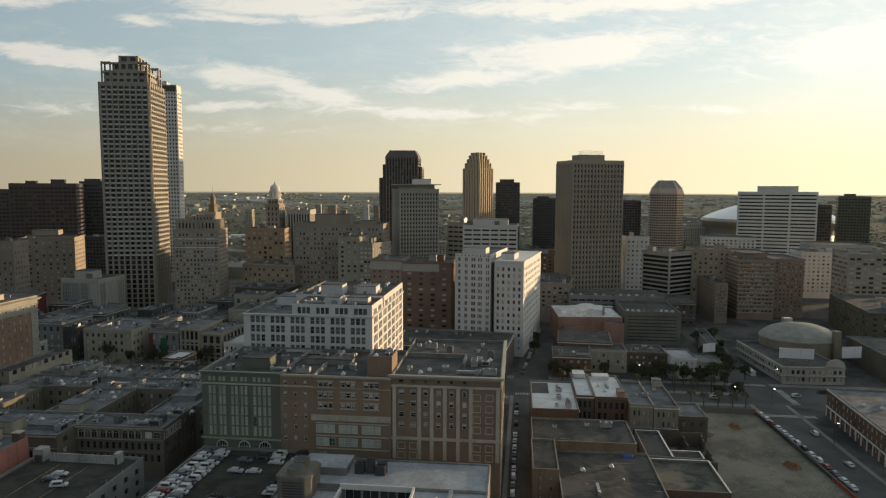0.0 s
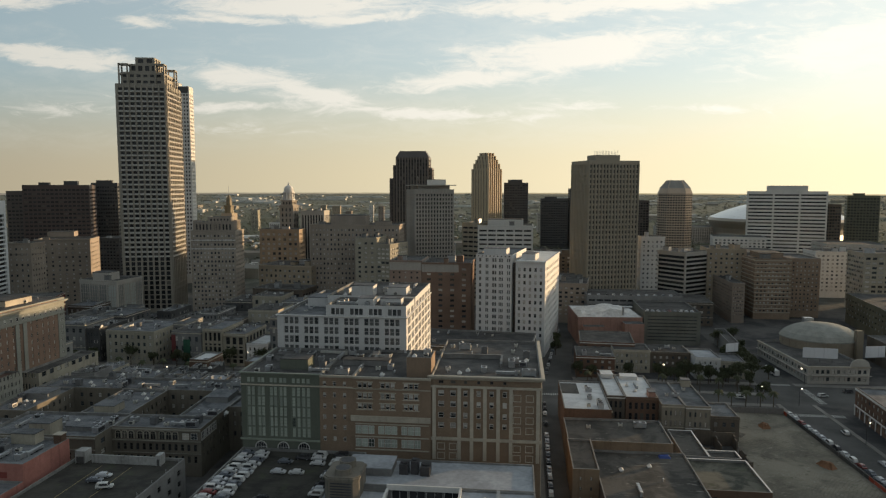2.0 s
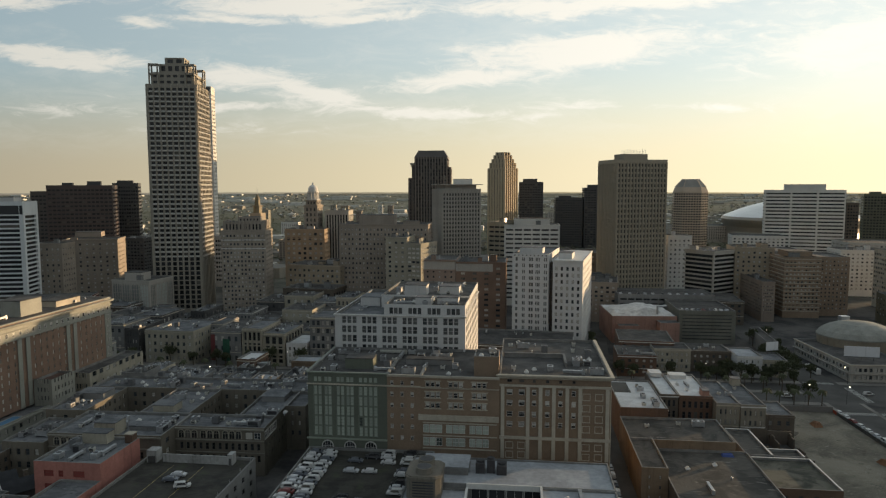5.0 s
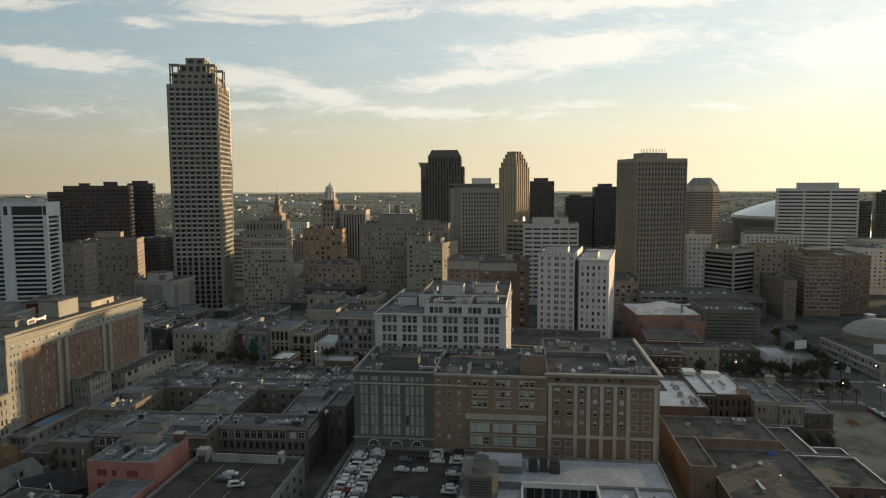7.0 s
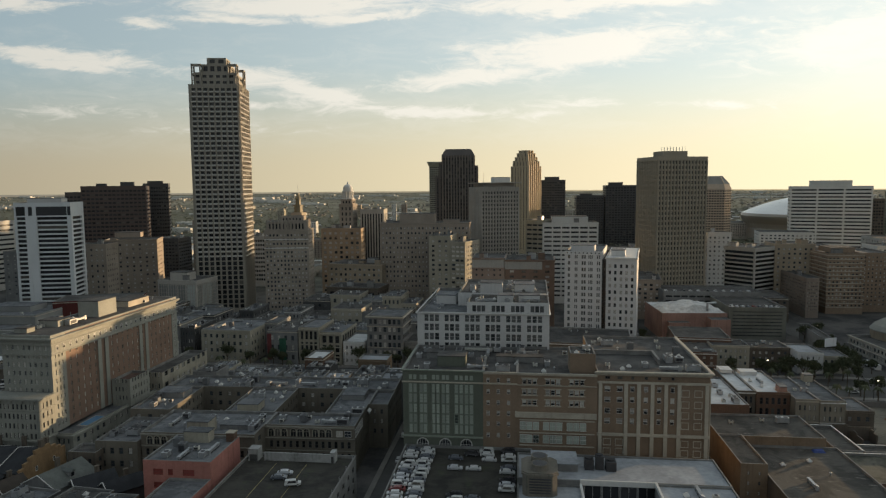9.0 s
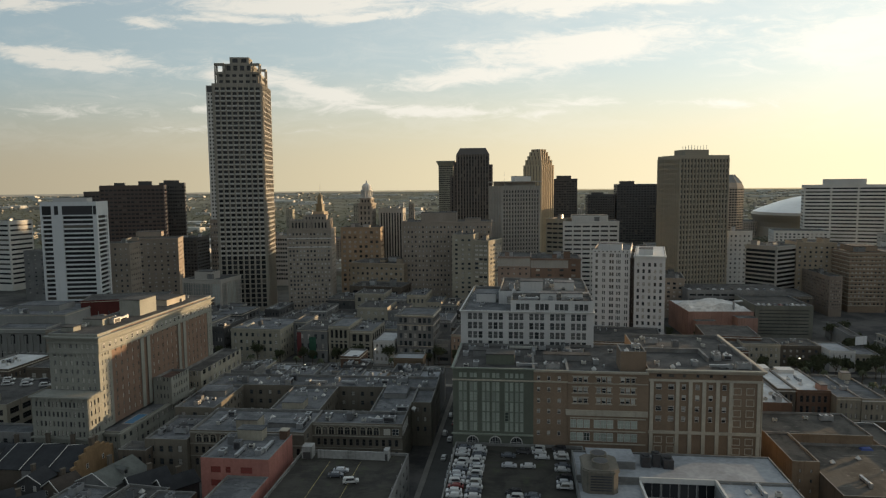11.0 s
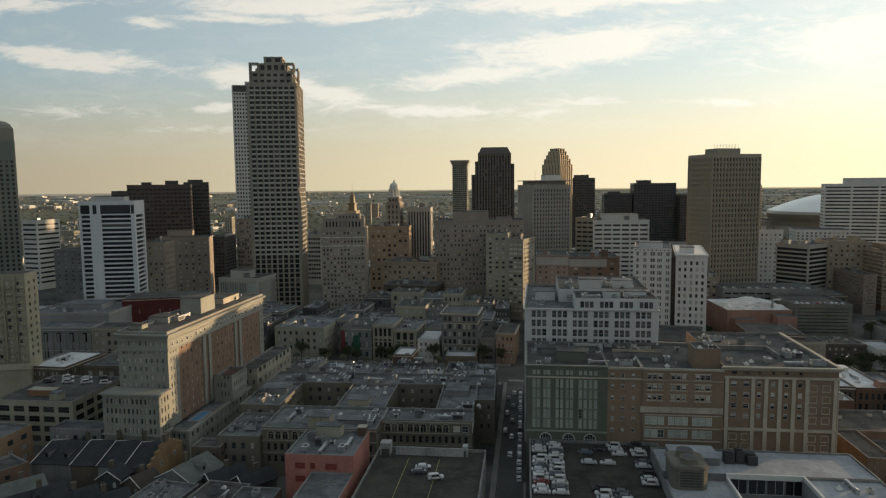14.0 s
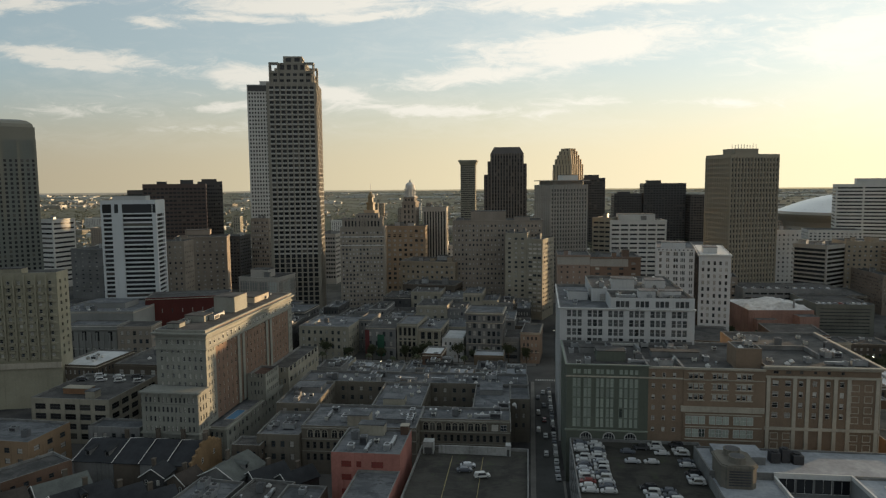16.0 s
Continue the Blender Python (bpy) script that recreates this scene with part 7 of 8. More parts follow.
low_house(41.0, 366.0, 19.5, 16, 12.5, 0, CREAM, TAR, "cream shop house with rows of small windows", 7, 3, 0.45, 0.5, style="single")
low_house(60.7, 367.0, 21.0, 18, 11.5, 0, BROWN_STUCCO, TAR, "brown shop house with dark front", 6, 3)
low_house(82.0, 357.5, 12.8, 20, 11.5, 0, WHITE_PAINT, PALE_ROOF, "white stucco shop with parapet roof", 4, 3, 0.3, 0.5)
bbb = low_house(95.0, 360.0, 13.0, 18, 9.2, -3, CREAM, GREY_ROOF, "cream shop with arched windows below a billboard", 4, 2, 0.45, 0.6)


def billboard(x, y, z, rot, w, h, label):
    r = thing("billboard", x, y, z, rot, label, "billboard")
    s = Shape(surface("billboard_face", (0.62, 0.63, 0.65), 0.6, 0.1))
    s.box(-w / 2, -0.1, 2.2, w / 2, 0.15, 2.2 + h)
    part("panel", s, r)
    s = Shape(FRAME_D)
    s.box(-w / 2 - 0.1, -0.6, 2.0, w / 2 + 0.1, 0.2, 2.2)
    part("catwalk", s, r)
    for k in (-0.35, 0.0, 0.35):
        s = Shape(DARK_METAL)
        s.rod((w * k, 0.3, 0), (w * k, 0.3, 2.2 + h * 0.8), 0.12)
        part("post", s, r)


billboard(106.0, 376.0, 8.4, 24, 8.0, 4.6, "blank white billboard on a low roof")
billboard(148.5, 368.0, 8.0, -6, 17.0, 5.4, "pale advertising board on the round building")
billboard(177.9, 372.0, 8.2, 12, 11.0, 6.0, "blue-grey advertising board on a low roof")


def round_hall():
    """A low white range round a drum with a shallow grey dome."""
    r = thing("round_hall", 136.8, 354.0, 0, 4, "low white commercial range round a grey-domed hall", "building")
    f = dict(rows=rows_at([6.3, 2.5], 2.0), fw=0.6, pane=GLASS)
    white = surface("dull_white_stucco", (0.38, 0.36, 0.32), 0.9, 0.2)
    block(r, 31, 60, 0, 9.3, white, TAR, {"f": dict(n=11, **f), "l": dict(n=17, **f)}, recess=0.4, parapet=1.3)
    ledge(r, 31, 60, 8.4, 0.6, 0.7, TRIM, "cornice", "fl")
    ledge(r, 31, 60, 4.2, 0.9, 0.35, white, "canopy", "fl")
    s = Shape(white)
    arc = [(21.0, 9.3)] + [(26.0 - 4.6 * math.cos(math.pi * k / 10), 10.2 + 3.0 * math.sin(math.pi * k / 10)) for k in range(11)] + [(31.0, 9.3)]
    s.prism([(a, -0.3, b) for a, b in arc], [(a, 0.3, b) for a, b in arc], 0, True, True)
    part("curved_gable", s, r, "white scrolled gable over the corner bays")
    cx, cy, rx, ry, n = 33.5, 55.0, 21.5, 19.0, 48

    def ring(k, z):
        return [(cx + rx * k * math.cos(2 * math.pi * j / n), cy + ry * k * math.sin(2 * math.pi * j / n), z) for j in range(n)]

    s = Shape(surface("drum_plaster", (0.25, 0.215, 0.165), 0.9, 0.2))
    s.prism(ring(1.0, 0), ring(1.0, 12.6), 0)
    part("drum", s, r, "dull brown curved hall wall")
    s = Shape(surface("grey_dome", (0.25, 0.25, 0.225), 0.85, 0.25, 0.08, 0.5))
    rings = [(1.02, 12.6), (1.02, 13.2), (0.92, 15.8), (0.74, 18.2), (0.5, 19.9), (0.22, 20.7), (0.01, 20.9)]
    for (k0, z0), (k1, z1) in zip(rings, rings[1:]):
        s.prism(ring(k0, z0), ring(k1, z1), cap=k1 < 0.1)
    part("dome", s, r, "shallow grey felted dome")
    s = Shape(surface("drum_plaster", (0.25, 0.215, 0.165)))
    s.box(44.5, 36.0, 0, 48.0, 39.5, 20.0)
    part("chimney", s, r, "square plastered chimney")
    s = Shape(METAL)
    s.box(30.0, 66, 14.0, 35.0, 70, 21.6)
    part("plant_box", s, r)


round_hall()
brick_row = low_house(133.2, 245.0, 60.0, 62.0, 12.5, -4, RED_BRICK, GREY_ROOF, "brick hotel row with white ground floor and cornice", 16, 3, 0.4, 0.5, sides="fl", style="stuff", pane=GLASS_BLIND)
for sd in "fl":
    bands(brick_row, sd, 60, 62, [4.2, 11.6], 0.5, 0.35, WHITE_TRIM, "stone_band")
    fins(brick_row, sd, 60, 62, 0, 4.2, [0.5 + 5.08 * k for k in range(13)], 0.8, 0.2, WHITE_TRIM, "pilaster")
low_house(150.0, 310.0, 44.0, 10.0, 9.0, -30, GREY_STUCCO, GREY_ROOF, "low corner block with grey roof", 8, 2, 0.4, 0.5, sides="fl")
low_house(190.0, 352.0, 60.0, 60.0, 14.0, -3, BROWN_STUCCO, TAR, "broad dark low block", 10, 3)
low_house(100.0, 500.0, 30.0, 40.0, 17.0, -5, BROWN_STUCCO, TAR, "low dark block with flat roof", 6, 4)
low_house(112.0, 402.0, 6.0, 40.0, 10.0, -5, GREY_STUCCO, TAR, "narrow grey shop row", 2, 2)


# ---- towers' small companions: lantern, cupola ----
def lantern_tower():
    r = thing("lantern_tower", -237.0, 507.0, 0, -4, "slender masonry tower with a gilded lantern", "tower")
    block(r, 9.0, 9.0, 0, 80.0, TAN, TAR, {"f": dict(n=3, floors=20, fw=0.4, fh=0.5)}, dx=-4.5, dy=-4.5, pane=GLASS_DARK)
    s = Shape(surface("gilt_stone", (0.20, 0.155, 0.085), 0.5, 0.2))
    s.tube(0, 0, 79, 85, 3.6, 3.4, 8)
    s.tube(0, 0, 85, 86, 4.2, 4.2, 8)
    s.tube(0, 0, 86, 90.5, 2.3, 2.1, 8)
    s.tube(0, 0, 90.5, 94.5, 2.6, 0.4, 8)
    part("lantern", s, r)
    s = Shape(METAL)
    s.rod((0, 0, 94), (0, 0, 101), 0.12)
    part("spire", s, r)


def cupola_tower():
    r = thing("bank_tower", -222.0, 604.0, 0, -4, "masonry bank tower with a white colonnaded cupola", "tower")
    block(r, 13.0, 13.0, 0, 84.0, BUFF, TAR, {"f": dict(n=3, floors=16, fw=0.4, fh=0.6), "r": dict(n=3, floors=16, fw=0.4, fh=0.6)}, dx=-6.5, dy=-6.5, pane=GLASS_DARK)
    block(r, 10.6, 10.6, 83.0, 88.5, BUFF, TAR, {"f": dict(n=3, floors=1, fw=0.45, fh=0.6, bot=0.8, top=1.0), "r": dict(n=3, floors=1, fw=0.45, fh=0.6, bot=0.8, top=1.0)}, dx=-5.3, dy=-5.3, pane=GLASS_DARK, name="upper_wall")
    for z0, out in ((82.4, 0.9), (87.4, 0.6)):
        q = Shape(BUFF)
        half = (6.5 if z0 < 85 else 5.3) + out
        q.box(-half, -half, z0, half, -half + 1.2, z0 + 0.8)
        q.box(half - 1.2, -half + 1.2, z0, half, half, z0 + 0.8)
        q.box(-half, -half + 1.2, z0, -half + 1.2, half, z0 + 0.8)
        part("cornice", q, r)
    s = Shape(WHITE_STONE)
    s.tube(0, 0, 87.6, 89.4, 5.8, 5.8, 20)
    s.tube(0, 0, 89.4, 95, 3.9, 3.9, 20)
    s.tube(0, 0, 95, 96.0, 5.5, 5.5, 20)
    s.tube(0, 0, 96.0, 97.8, 4.4, 4.4, 20)
    dome = [(4.5, 97.8), (4.3, 99.0), (3.7, 100.2), (2.6, 101.3), (1.2, 102.0)]
    for (r0, z0), (r1, z1) in zip(dome, dome[1:]):
        s.tube(0, 0, z0, z1, r0, r1, 20)
    s.tube(0, 0, 102.0, 103.3, 0.9, 0.9, 12)
    s.tube(0, 0, 103.3, 104.6, 1.0, 0.1, 12)
    cupola = part("cupola", s, r, "white round cupola")
    for k in range(12):
        t = 2 * math.pi * k / 12
        s = Shape(WHITE_STONE)
        s.tube(4.9 * math.cos(t), 4.9 * math.sin(t), 89.4, 95, 0.5, 0.45, 8)
        part("column", s, cupola)


lantern_tower()
cupola_tower()

# ---- cars ----
def car_model(colour, name, label, tall=1.45, kind="car"):
    """A parked car: body, cabin glass, wheels, lights."""
    root = thing(kind, 0, 0, -500, 0, label, "car", "parked cars")
    paint = surface(name, colour, 0.3, 0.05, 0.5, 3.0, 0.001, 0.0)
    L, W = 4.6, 1.8
    prof = [(-2.3, 0.35), (-2.3, 0.75), (-2.1, 0.92), (-1.75, 0.98), (-1.25, tall - 0.08), (-0.9, tall), (0.55, tall), (0.95, tall - 0.12), (1.45, 0.95), (2.1, 0.82), (2.3, 0.62), (2.3, 0.35)]
    if tall > 1.6:
        prof = [(-2.3, 0.4), (-2.3, 0.85), (-2.2, 1.1), (-2.05, tall - 0.1), (-1.8, tall), (0.5, tall), (0.8, tall - 0.1), (1.3, 1.08), (2.1, 0.98), (2.3, 0.75), (2.3, 0.4)]
    s = Shape(paint)
    half = [0.84 if z < 1.0 else 0.66 for _, z in prof]
    a = [(x, -h, z) for (x, z), h in zip(prof, half)]
    b = [(x, h, z) for (x, z), h in zip(prof, half)]
    k = len(prof)
    for i in range(k):
        j = (i + 1) % k
        s.face([a[j], a[i], b[i], b[j]])
    s.face(a)
    s.face(b[::-1])
    part("body", s, root)
    s = Shape(GLASS_DARK)
    t = tall
    for y, q in ((-1, 0.77), (1, 0.77)):
        ring = [(-1.5, y * (q + 0.04), 1.0), (1.2, y * (q + 0.04), 1.0), (0.75, y * (q - 0.08), t - 0.14), (-1.1, y * (q - 0.08), t - 0.14)]
        s.face(ring if y < 0 else ring[::-1])
    s.face([(1.42, -0.7, 1.0), (1.42, 0.7, 1.0), (0.97, 0.6, t - 0.1), (0.97, -0.6, t - 0.1)])
    s.face([(-1.78, 0.7, 1.02), (-1.78, -0.7, 1.02), (-1.32, -0.6, t - 0.14), (-1.32, 0.6, t - 0.14)])
    part("window", s, root)
    w = Shape(surface("tyre", (0.02, 0.02, 0.02), 0.9, 0.1), METAL)
    n = 12
    for r0, y0, y1, mi in ((0.33, -0.1, 0.1, 0), (0.2, -0.115, 0.115, 1)):
        w.prism([(r0 * math.cos(2 * math.pi * i / n), y0, r0 * math.sin(2 * math.pi * i / n)) for i in range(n)], [(r0 * math.cos(2 * math.pi * i / n), y1, r0 * math.sin(2 * math.pi * i / n)) for i in range(n)], mi, True, True)
    me = w.mesh("wheel")
    for x in (-1.45, 1.45):
        for y in (-0.78, 0.78):
            part("wheel", me, root, "", pose(x, y, 0.33))
    s = Shape(WHITE_TRIM)
    for y in (-0.62, 0.62):
        s.box(2.27, y - 0.16, 0.6, 2.32, y + 0.16, 0.74)
    part("headlight", s, root)
    return root


CARS = [car_model((0.47, 0.47, 0.47), "white_car_paint", "white parked saloon car"), car_model((0.50, 0.50, 0.49), "white_van_paint", "white parked sport utility car", 1.75),
        car_model((0.42, 0.43, 0.45), "silver_car_paint", "silver parked saloon car"), car_model((0.03, 0.03, 0.035), "black_car_paint", "black parked sport utility car", 1.75),
        car_model((0.10, 0.11, 0.13), "slate_car_paint", "dark grey parked saloon car"), car_model((0.16, 0.03, 0.028), "red_car_paint", "dark red parked saloon car")]
HIDDEN = pose(0, 0, -500)
pick = random.Random(5)
USED = set()


def put_car(x, y, z, rot, weights=(4, 3, 3, 2, 2, 0.4)):
    k = pick.choices(range(6), weights)[0]
    m = pose(x, y, z, 0, 0, rot + pick.uniform(-2.5, 2.5))
    if k not in USED:
        USED.add(k)
        CARS[k].matrix_basis = m
        return CARS[k]
    return copy_thing(CARS[k], m)


deck = 16.0 - 0.9
for i in range(13):
    y = 199.0 - i * 2.85
    for x, chance in ((-97.0, 0.95), (-91.9, 0.9 if i > 0 else 0.5)):
        if pick.random() < chance:
            put_car(x + pick.uniform(-0.3, 0.3), y, deck, pick.choice((0, 180)), (3, 3, 3, 2, 2.5, 0.12))
for x, y in ((-82.6, 193.5), (-78.0, 196.8), (-73.3, 199.5), (-73.0, 196.8), (-82.2, 186.0), (-72.2, 193.0), (-76.6, 186.0), (-80.6, 168.0), (-80.2, 165.2), (-75.6, 166.6), (-75.2, 163.8), (-80.0, 162.2), (-75.0, 161.0), (-66.6, 200.2)):
    put_car(x, y, deck, pick.choice((0, 180)), (3, 3, 2, 2, 2, 0.1))
for i in range(9):
    if i not in (2, 5):
        put_car(-66.5 + pick.uniform(-0.3, 0.3), 196.0 - i * 2.9, deck, pick.choice((0, 180)), (4, 3, 2, 2, 2, 0.3))
for x, y, rot in ((-131.5, 176.4, 10), (-132.2, 173.2, 10), (-126.8, 169.6, 15)):
    put_car(x, y, 15.7, rot, (3, 3, 2, 0.5, 0.5, 0))
for i in range(14):                      # along the fence by the earth lot
    put_car(108.6 + i * 0.33, 303.0 - i * 5.6, 0.01, 93, (3, 3, 3, 2, 2, 1))
for i in range(16):                      # kerbs of the two narrow streets
    y = 206 + i * 6.6
    if pick.random() < 0.8:
        put_car(-103.4, y, 0.01, 90, (3, 3, 2, 2, 2, 0.3))
    if pick.random() < 0.8:
        put_car(0.6 - (318 - y) * 0.0155 + 1.0, y, 0.01, 90, (2, 3, 2, 3, 3, 0.5))
for i in range(14):
    put_car(4.5 + i * 1.0, 358 + i * 8.5, 0.01, 85, (3, 2, 2, 3, 3, 0.5))
for i in range(11):
    put_car(40.5 + i * 5.6 + pick.uniform(-0.5, 0.5), 482.0, 23.6, 90, (3, 3, 3, 2, 2, 0.4))
for i in range(9):
    put_car(71.8 + i * 3.5, 437.5, 20.6, 90, (3, 3, 3, 2, 2, 0.4))
for i in range(7):
    put_car(-303.0 + i * 4.3, 244.0 + (i % 2) * 6, 17.25, 20, (3, 3, 2, 1, 1, 0))
for x, y, rot in ((-60, 324, 0), (-30, 340, 180), (40, 324, 0), (70, 340, 180), (95, 325, 0), (150, 340, 180), (-150, 325, 0), (-190, 341, 180), (121, 250, 92), (122, 281, 92), (-106.6, 262, 90), (-106.8, 226, 90), (-106.4, 300, 90), (-106.6, 244, 90), (-106.5, 281, 90), (-109.2, 250, 90), (-109.0, 271, 90), (-108.8, 292, 90), (135, 332, 10)):
    put_car(x, y, 0.02, rot)


def bus(x, y, rot):
    r = thing("city_bus", x, y, 0.02, rot, "white city bus on the avenue", "bus")
    s = Shape(WHITE_TRIM)
    s.box(-6, -1.25, 0.4, 6, 1.25, 3.0)
    s.box(-5.7, -1.1, 3.0, 5.7, 1.1, 3.2)
    part("body", s, r)
    s = Shape(GLASS_DARK)
    s.box(-5.6, -1.27, 1.5, 5.6, 1.27, 2.5)
    s.box(5.5, -1.1, 1.3, 6.03, 1.1, 2.6)
    part("window", s, r)
    for dx in (-3.6, 3.6):
        for dy in (-1.1, 1.1):
            w = Shape(surface("tyre", (0.02, 0.02, 0.02), 0.9, 0.1))
            w.prism([(dx + 0.5 * math.cos(k * math.pi / 6), dy - 0.17, 0.5 + 0.5 * math.sin(k * math.pi / 6)) for k in range(12)], [(dx + 0.5 * math.cos(k * math.pi / 6), dy + 0.17, 0.5 + 0.5 * math.sin(k * math.pi / 6)) for k in range(12)], 0, True, True)
            part("wheel", w, r)


bus(126.0, 372.0, 95)


# ---- trees ----
LEAF = surface("leaves", (0.068, 0.076, 0.042), 0.8, 0.4, 0.3, 2.0, 0.01, 0.0)
BARK = surface("bark", (0.10, 0.08, 0.06), 0.95, 0.3, 0.5, 4.0, 0.03, 0.2)


def tree_model(seed, high, spread_r, label):
    """A street tree: tapered trunk, limbs and an uneven crown of leaf clumps."""
    g = random.Random(seed)
    root = thing("street_tree", 0, 0, -500, 0, label, "tree", "street trees")
    s = Shape(BARK)
    s.tube(0, 0, 0, high * 0.4, 0.28, 0.17, 8)
    tips = []
    for k in range(7):
        t, e = g.uniform(0, 6.28), g.uniform(0.5, 1.1)
        b = (math.cos(t) * spread_r * g.uniform(0.35, 0.7), math.sin(t) * spread_r * g.uniform(0.35, 0.7), high * g.uniform(0.55, 0.9))
        s.rod((0, 0, high * g.uniform(0.28, 0.4)), b, 0.09, 5)
        tips.append(b)
    part("trunk", s, root)
    c = Shape(LEAF)
    tips.append((0, 0, high * 0.85))
    for tip in tips:
        for k in range(75):
            d = Vector((g.gauss(0, 1), g.gauss(0, 1), g.gauss(0, 0.75))).normalized() * spread_r * 0.48 * g.random() ** 0.45
            p = Vector(tip) + d
            q = Euler((g.uniform(0, 6), g.uniform(0, 6), g.uniform(0, 6))).to_matrix()
            z = g.uniform(0.22, 0.5)
            c.face([tuple(p + q @ Vector(v)) for v in ((-z, -z * 0.5, 0), (z, -z * 0.5, 0.1), (z * 0.8, z * 0.6, 0), (-z * 0.7, z * 0.6, 0.12))])
    part("crown", c, root)
    return root


def palm_model(seed, high):
    """A street palm: slim trunk and drooping fronds."""
    g = random.Random(seed)
    root = thing("street_palm", 0, 0, -500, 0, "slim street palm with drooping fronds", "palm", "street palms")
    s = Shape(BARK)
    s.tube(0, 0, 0, high * 0.5, 0.26, 0.2, 8)
    s.tube(0.0, 0, high * 0.5, high, 0.2, 0.17, 8)
    part("trunk", s, root)
    c = Shape(LEAF)
    for k in range(26):
        t, up = g.uniform(0, 6.28), g.uniform(-0.2, 1.0)
        last = None
        for j in range(6):
            f = j / 5
            rr = 2.6 * f * (1.0 - 0.25 * up)
            z = high + up * 1.5 * f * 1.6 - (2.0 + up) * f * f
            wdt = 0.42 * math.sin(math.pi * min(1, f * 0.85 + 0.12)) + 0.03
            cx, cy = math.cos(t) * rr, math.sin(t) * rr
            pts = ((cx - math.sin(t) * wdt, cy + math.cos(t) * wdt, z - wdt * 0.5), (cx, cy, z), (cx + math.sin(t) * wdt, cy - math.cos(t) * wdt, z - wdt * 0.5))
            if last:
                c.face([last[0], last[1], pts[1], pts[0]])
                c.face([last[1], last[2], pts[2], pts[1]])
            last = pts
    part("crown", c, root)
    return root


trees = [tree_model(1, 9.0, 3.6, "leafy dark green street tree"), tree_model(2, 7.5, 3.0, "small dark green street tree"), tree_model(3, 11.0, 4.4, "broad dark green street tree")]
palms = [palm_model(1, 8.5), palm_model(2, 7.0)]
g = random.Random(9)
spots = [(-201, 350.5), (-196, 351), (-170, 351), (-176, 351), (-130, 351), (-124, 350.6), (-136, 351), (-215, 351), (-228, 350), (62, 350.8), (70, 351), (76, 350.6), (88, 350.4), (97, 351), (102, 350.8), (20, 351), (28, 350.6),
         (8, 470), (14, 420), (30, 416), (112, 390), (118, 400), (116, 415), (114, 430), (46, 351), (-60, 350.6), (-45, 351), (-250, 351), (-262, 350.8), (-30, 351), (12, 400), (120, 360), (113, 366), (64, 344), (72, 346), (80, 345), (86, 347), (92, 343), (99, 345), (104, 340), (96, 352.5), (109, 352), (74, 356.5), (79, 357), (106, 384), (109, 398), (124, 420), (126, 440), (104, 322), (96, 320.5), (112, 376), (-114, 351), (-143, 351), (-152, 350.6), (-182, 351)]
for i, (x, y) in enumerate(spots):
    m = pose(x, y, 0.0, 0, 0, g.uniform(0, 360))
    t = trees[i % 3]
    if i < 3:
        t.matrix_basis = m
    else:
        copy_thing(t, m)
spots = [(x, y + g.uniform(-0.8, 0.8)) for x in range(24, 104, 9) for y in (333,)] + [(x, 333 + g.uniform(-0.8, 0.8)) for x in range(-290, -122, 13)] + [(80, 309), (86, 310), (92, 309), (99, 311), (104, 309)] + [(x, 333) for x in range(-86, -12, 13)]
for i, (x, y) in enumerate(spots):
    m = pose(x, y, 0.1 if y > 312 else 0.0, 0, 0, g.uniform(0, 360))
    if i < 2:
        palms[i].matrix_basis = m
    else:
        copy_thing(palms[i % 2], m)


# ---- street furniture ----
def lamp_model():
    r = thing("street_lamp", 0, 0, -500, 0, "dark metal street lamp with a small lit head", "lamp", "street lamps")
    s = Shape(DARK_METAL)
    s.tube(0, 0, 0, 8.5, 0.12, 0.08, 8)
    s.rod((0, 0, 8.4), (1.6, 0, 8.8), 0.05)
    part("post", s, r)
    s = Shape(MATS["lamp_glow"])
    s.box(1.2, -0.16, 8.62, 1.85, 0.16, 8.78)
    part("head", s, r)
    return r


glow("lamp_glow", (1.0, 0.85, 0.6), 4.0)
lamp = lamp_model()
first = True
for x, y in [(124.8, 228), (124.6, 270), (60, 317), (100, 317), (-190, 317), (66, 350.6), (134, 350.6), (-160, 350.6), (3.5, 400), (16, 450), (-97, 400), (127, 440), (118, 316.5)]:
    m = pose(x, y, 0, 0, 0, (x * 37 + y * 11) % 360)
    if first:
        lamp.matrix_basis = m
        first = False
    else:
        copy_thing(lamp, m)


def fence():
    """The barrier of the earth lot, of boarded panels."""
    r = thing("lot_fence", 0, 0, 0, 0, "low dark barrier fence with a red stretch round the lot", "fence")
    dark, red = surface("dark_board", (0.07, 0.07, 0.065), 0.9, 0.3), surface("red_mesh", (0.28, 0.06, 0.035), 0.9, 0.2)
    for k in range(28):
        y0 = 304 - k * 3.4
        s = Shape(red if k > 19 or k == 0 else dark)
        x0 = 106.6 + k * 0.125
        s.box(x0, y0 - 3.3, 0, x0 + 0.12, y0, 1.5)
        part("panel", s, r)
    for k in range(8):
        s = Shape(surface("lot_wall", (0.16, 0.15, 0.14), 0.9, 0.2))
        s.box(81 + k * 3.2, 304.0, 0, 84.15 + k * 3.2, 304.4, 2.6)
        part("panel", s, r)


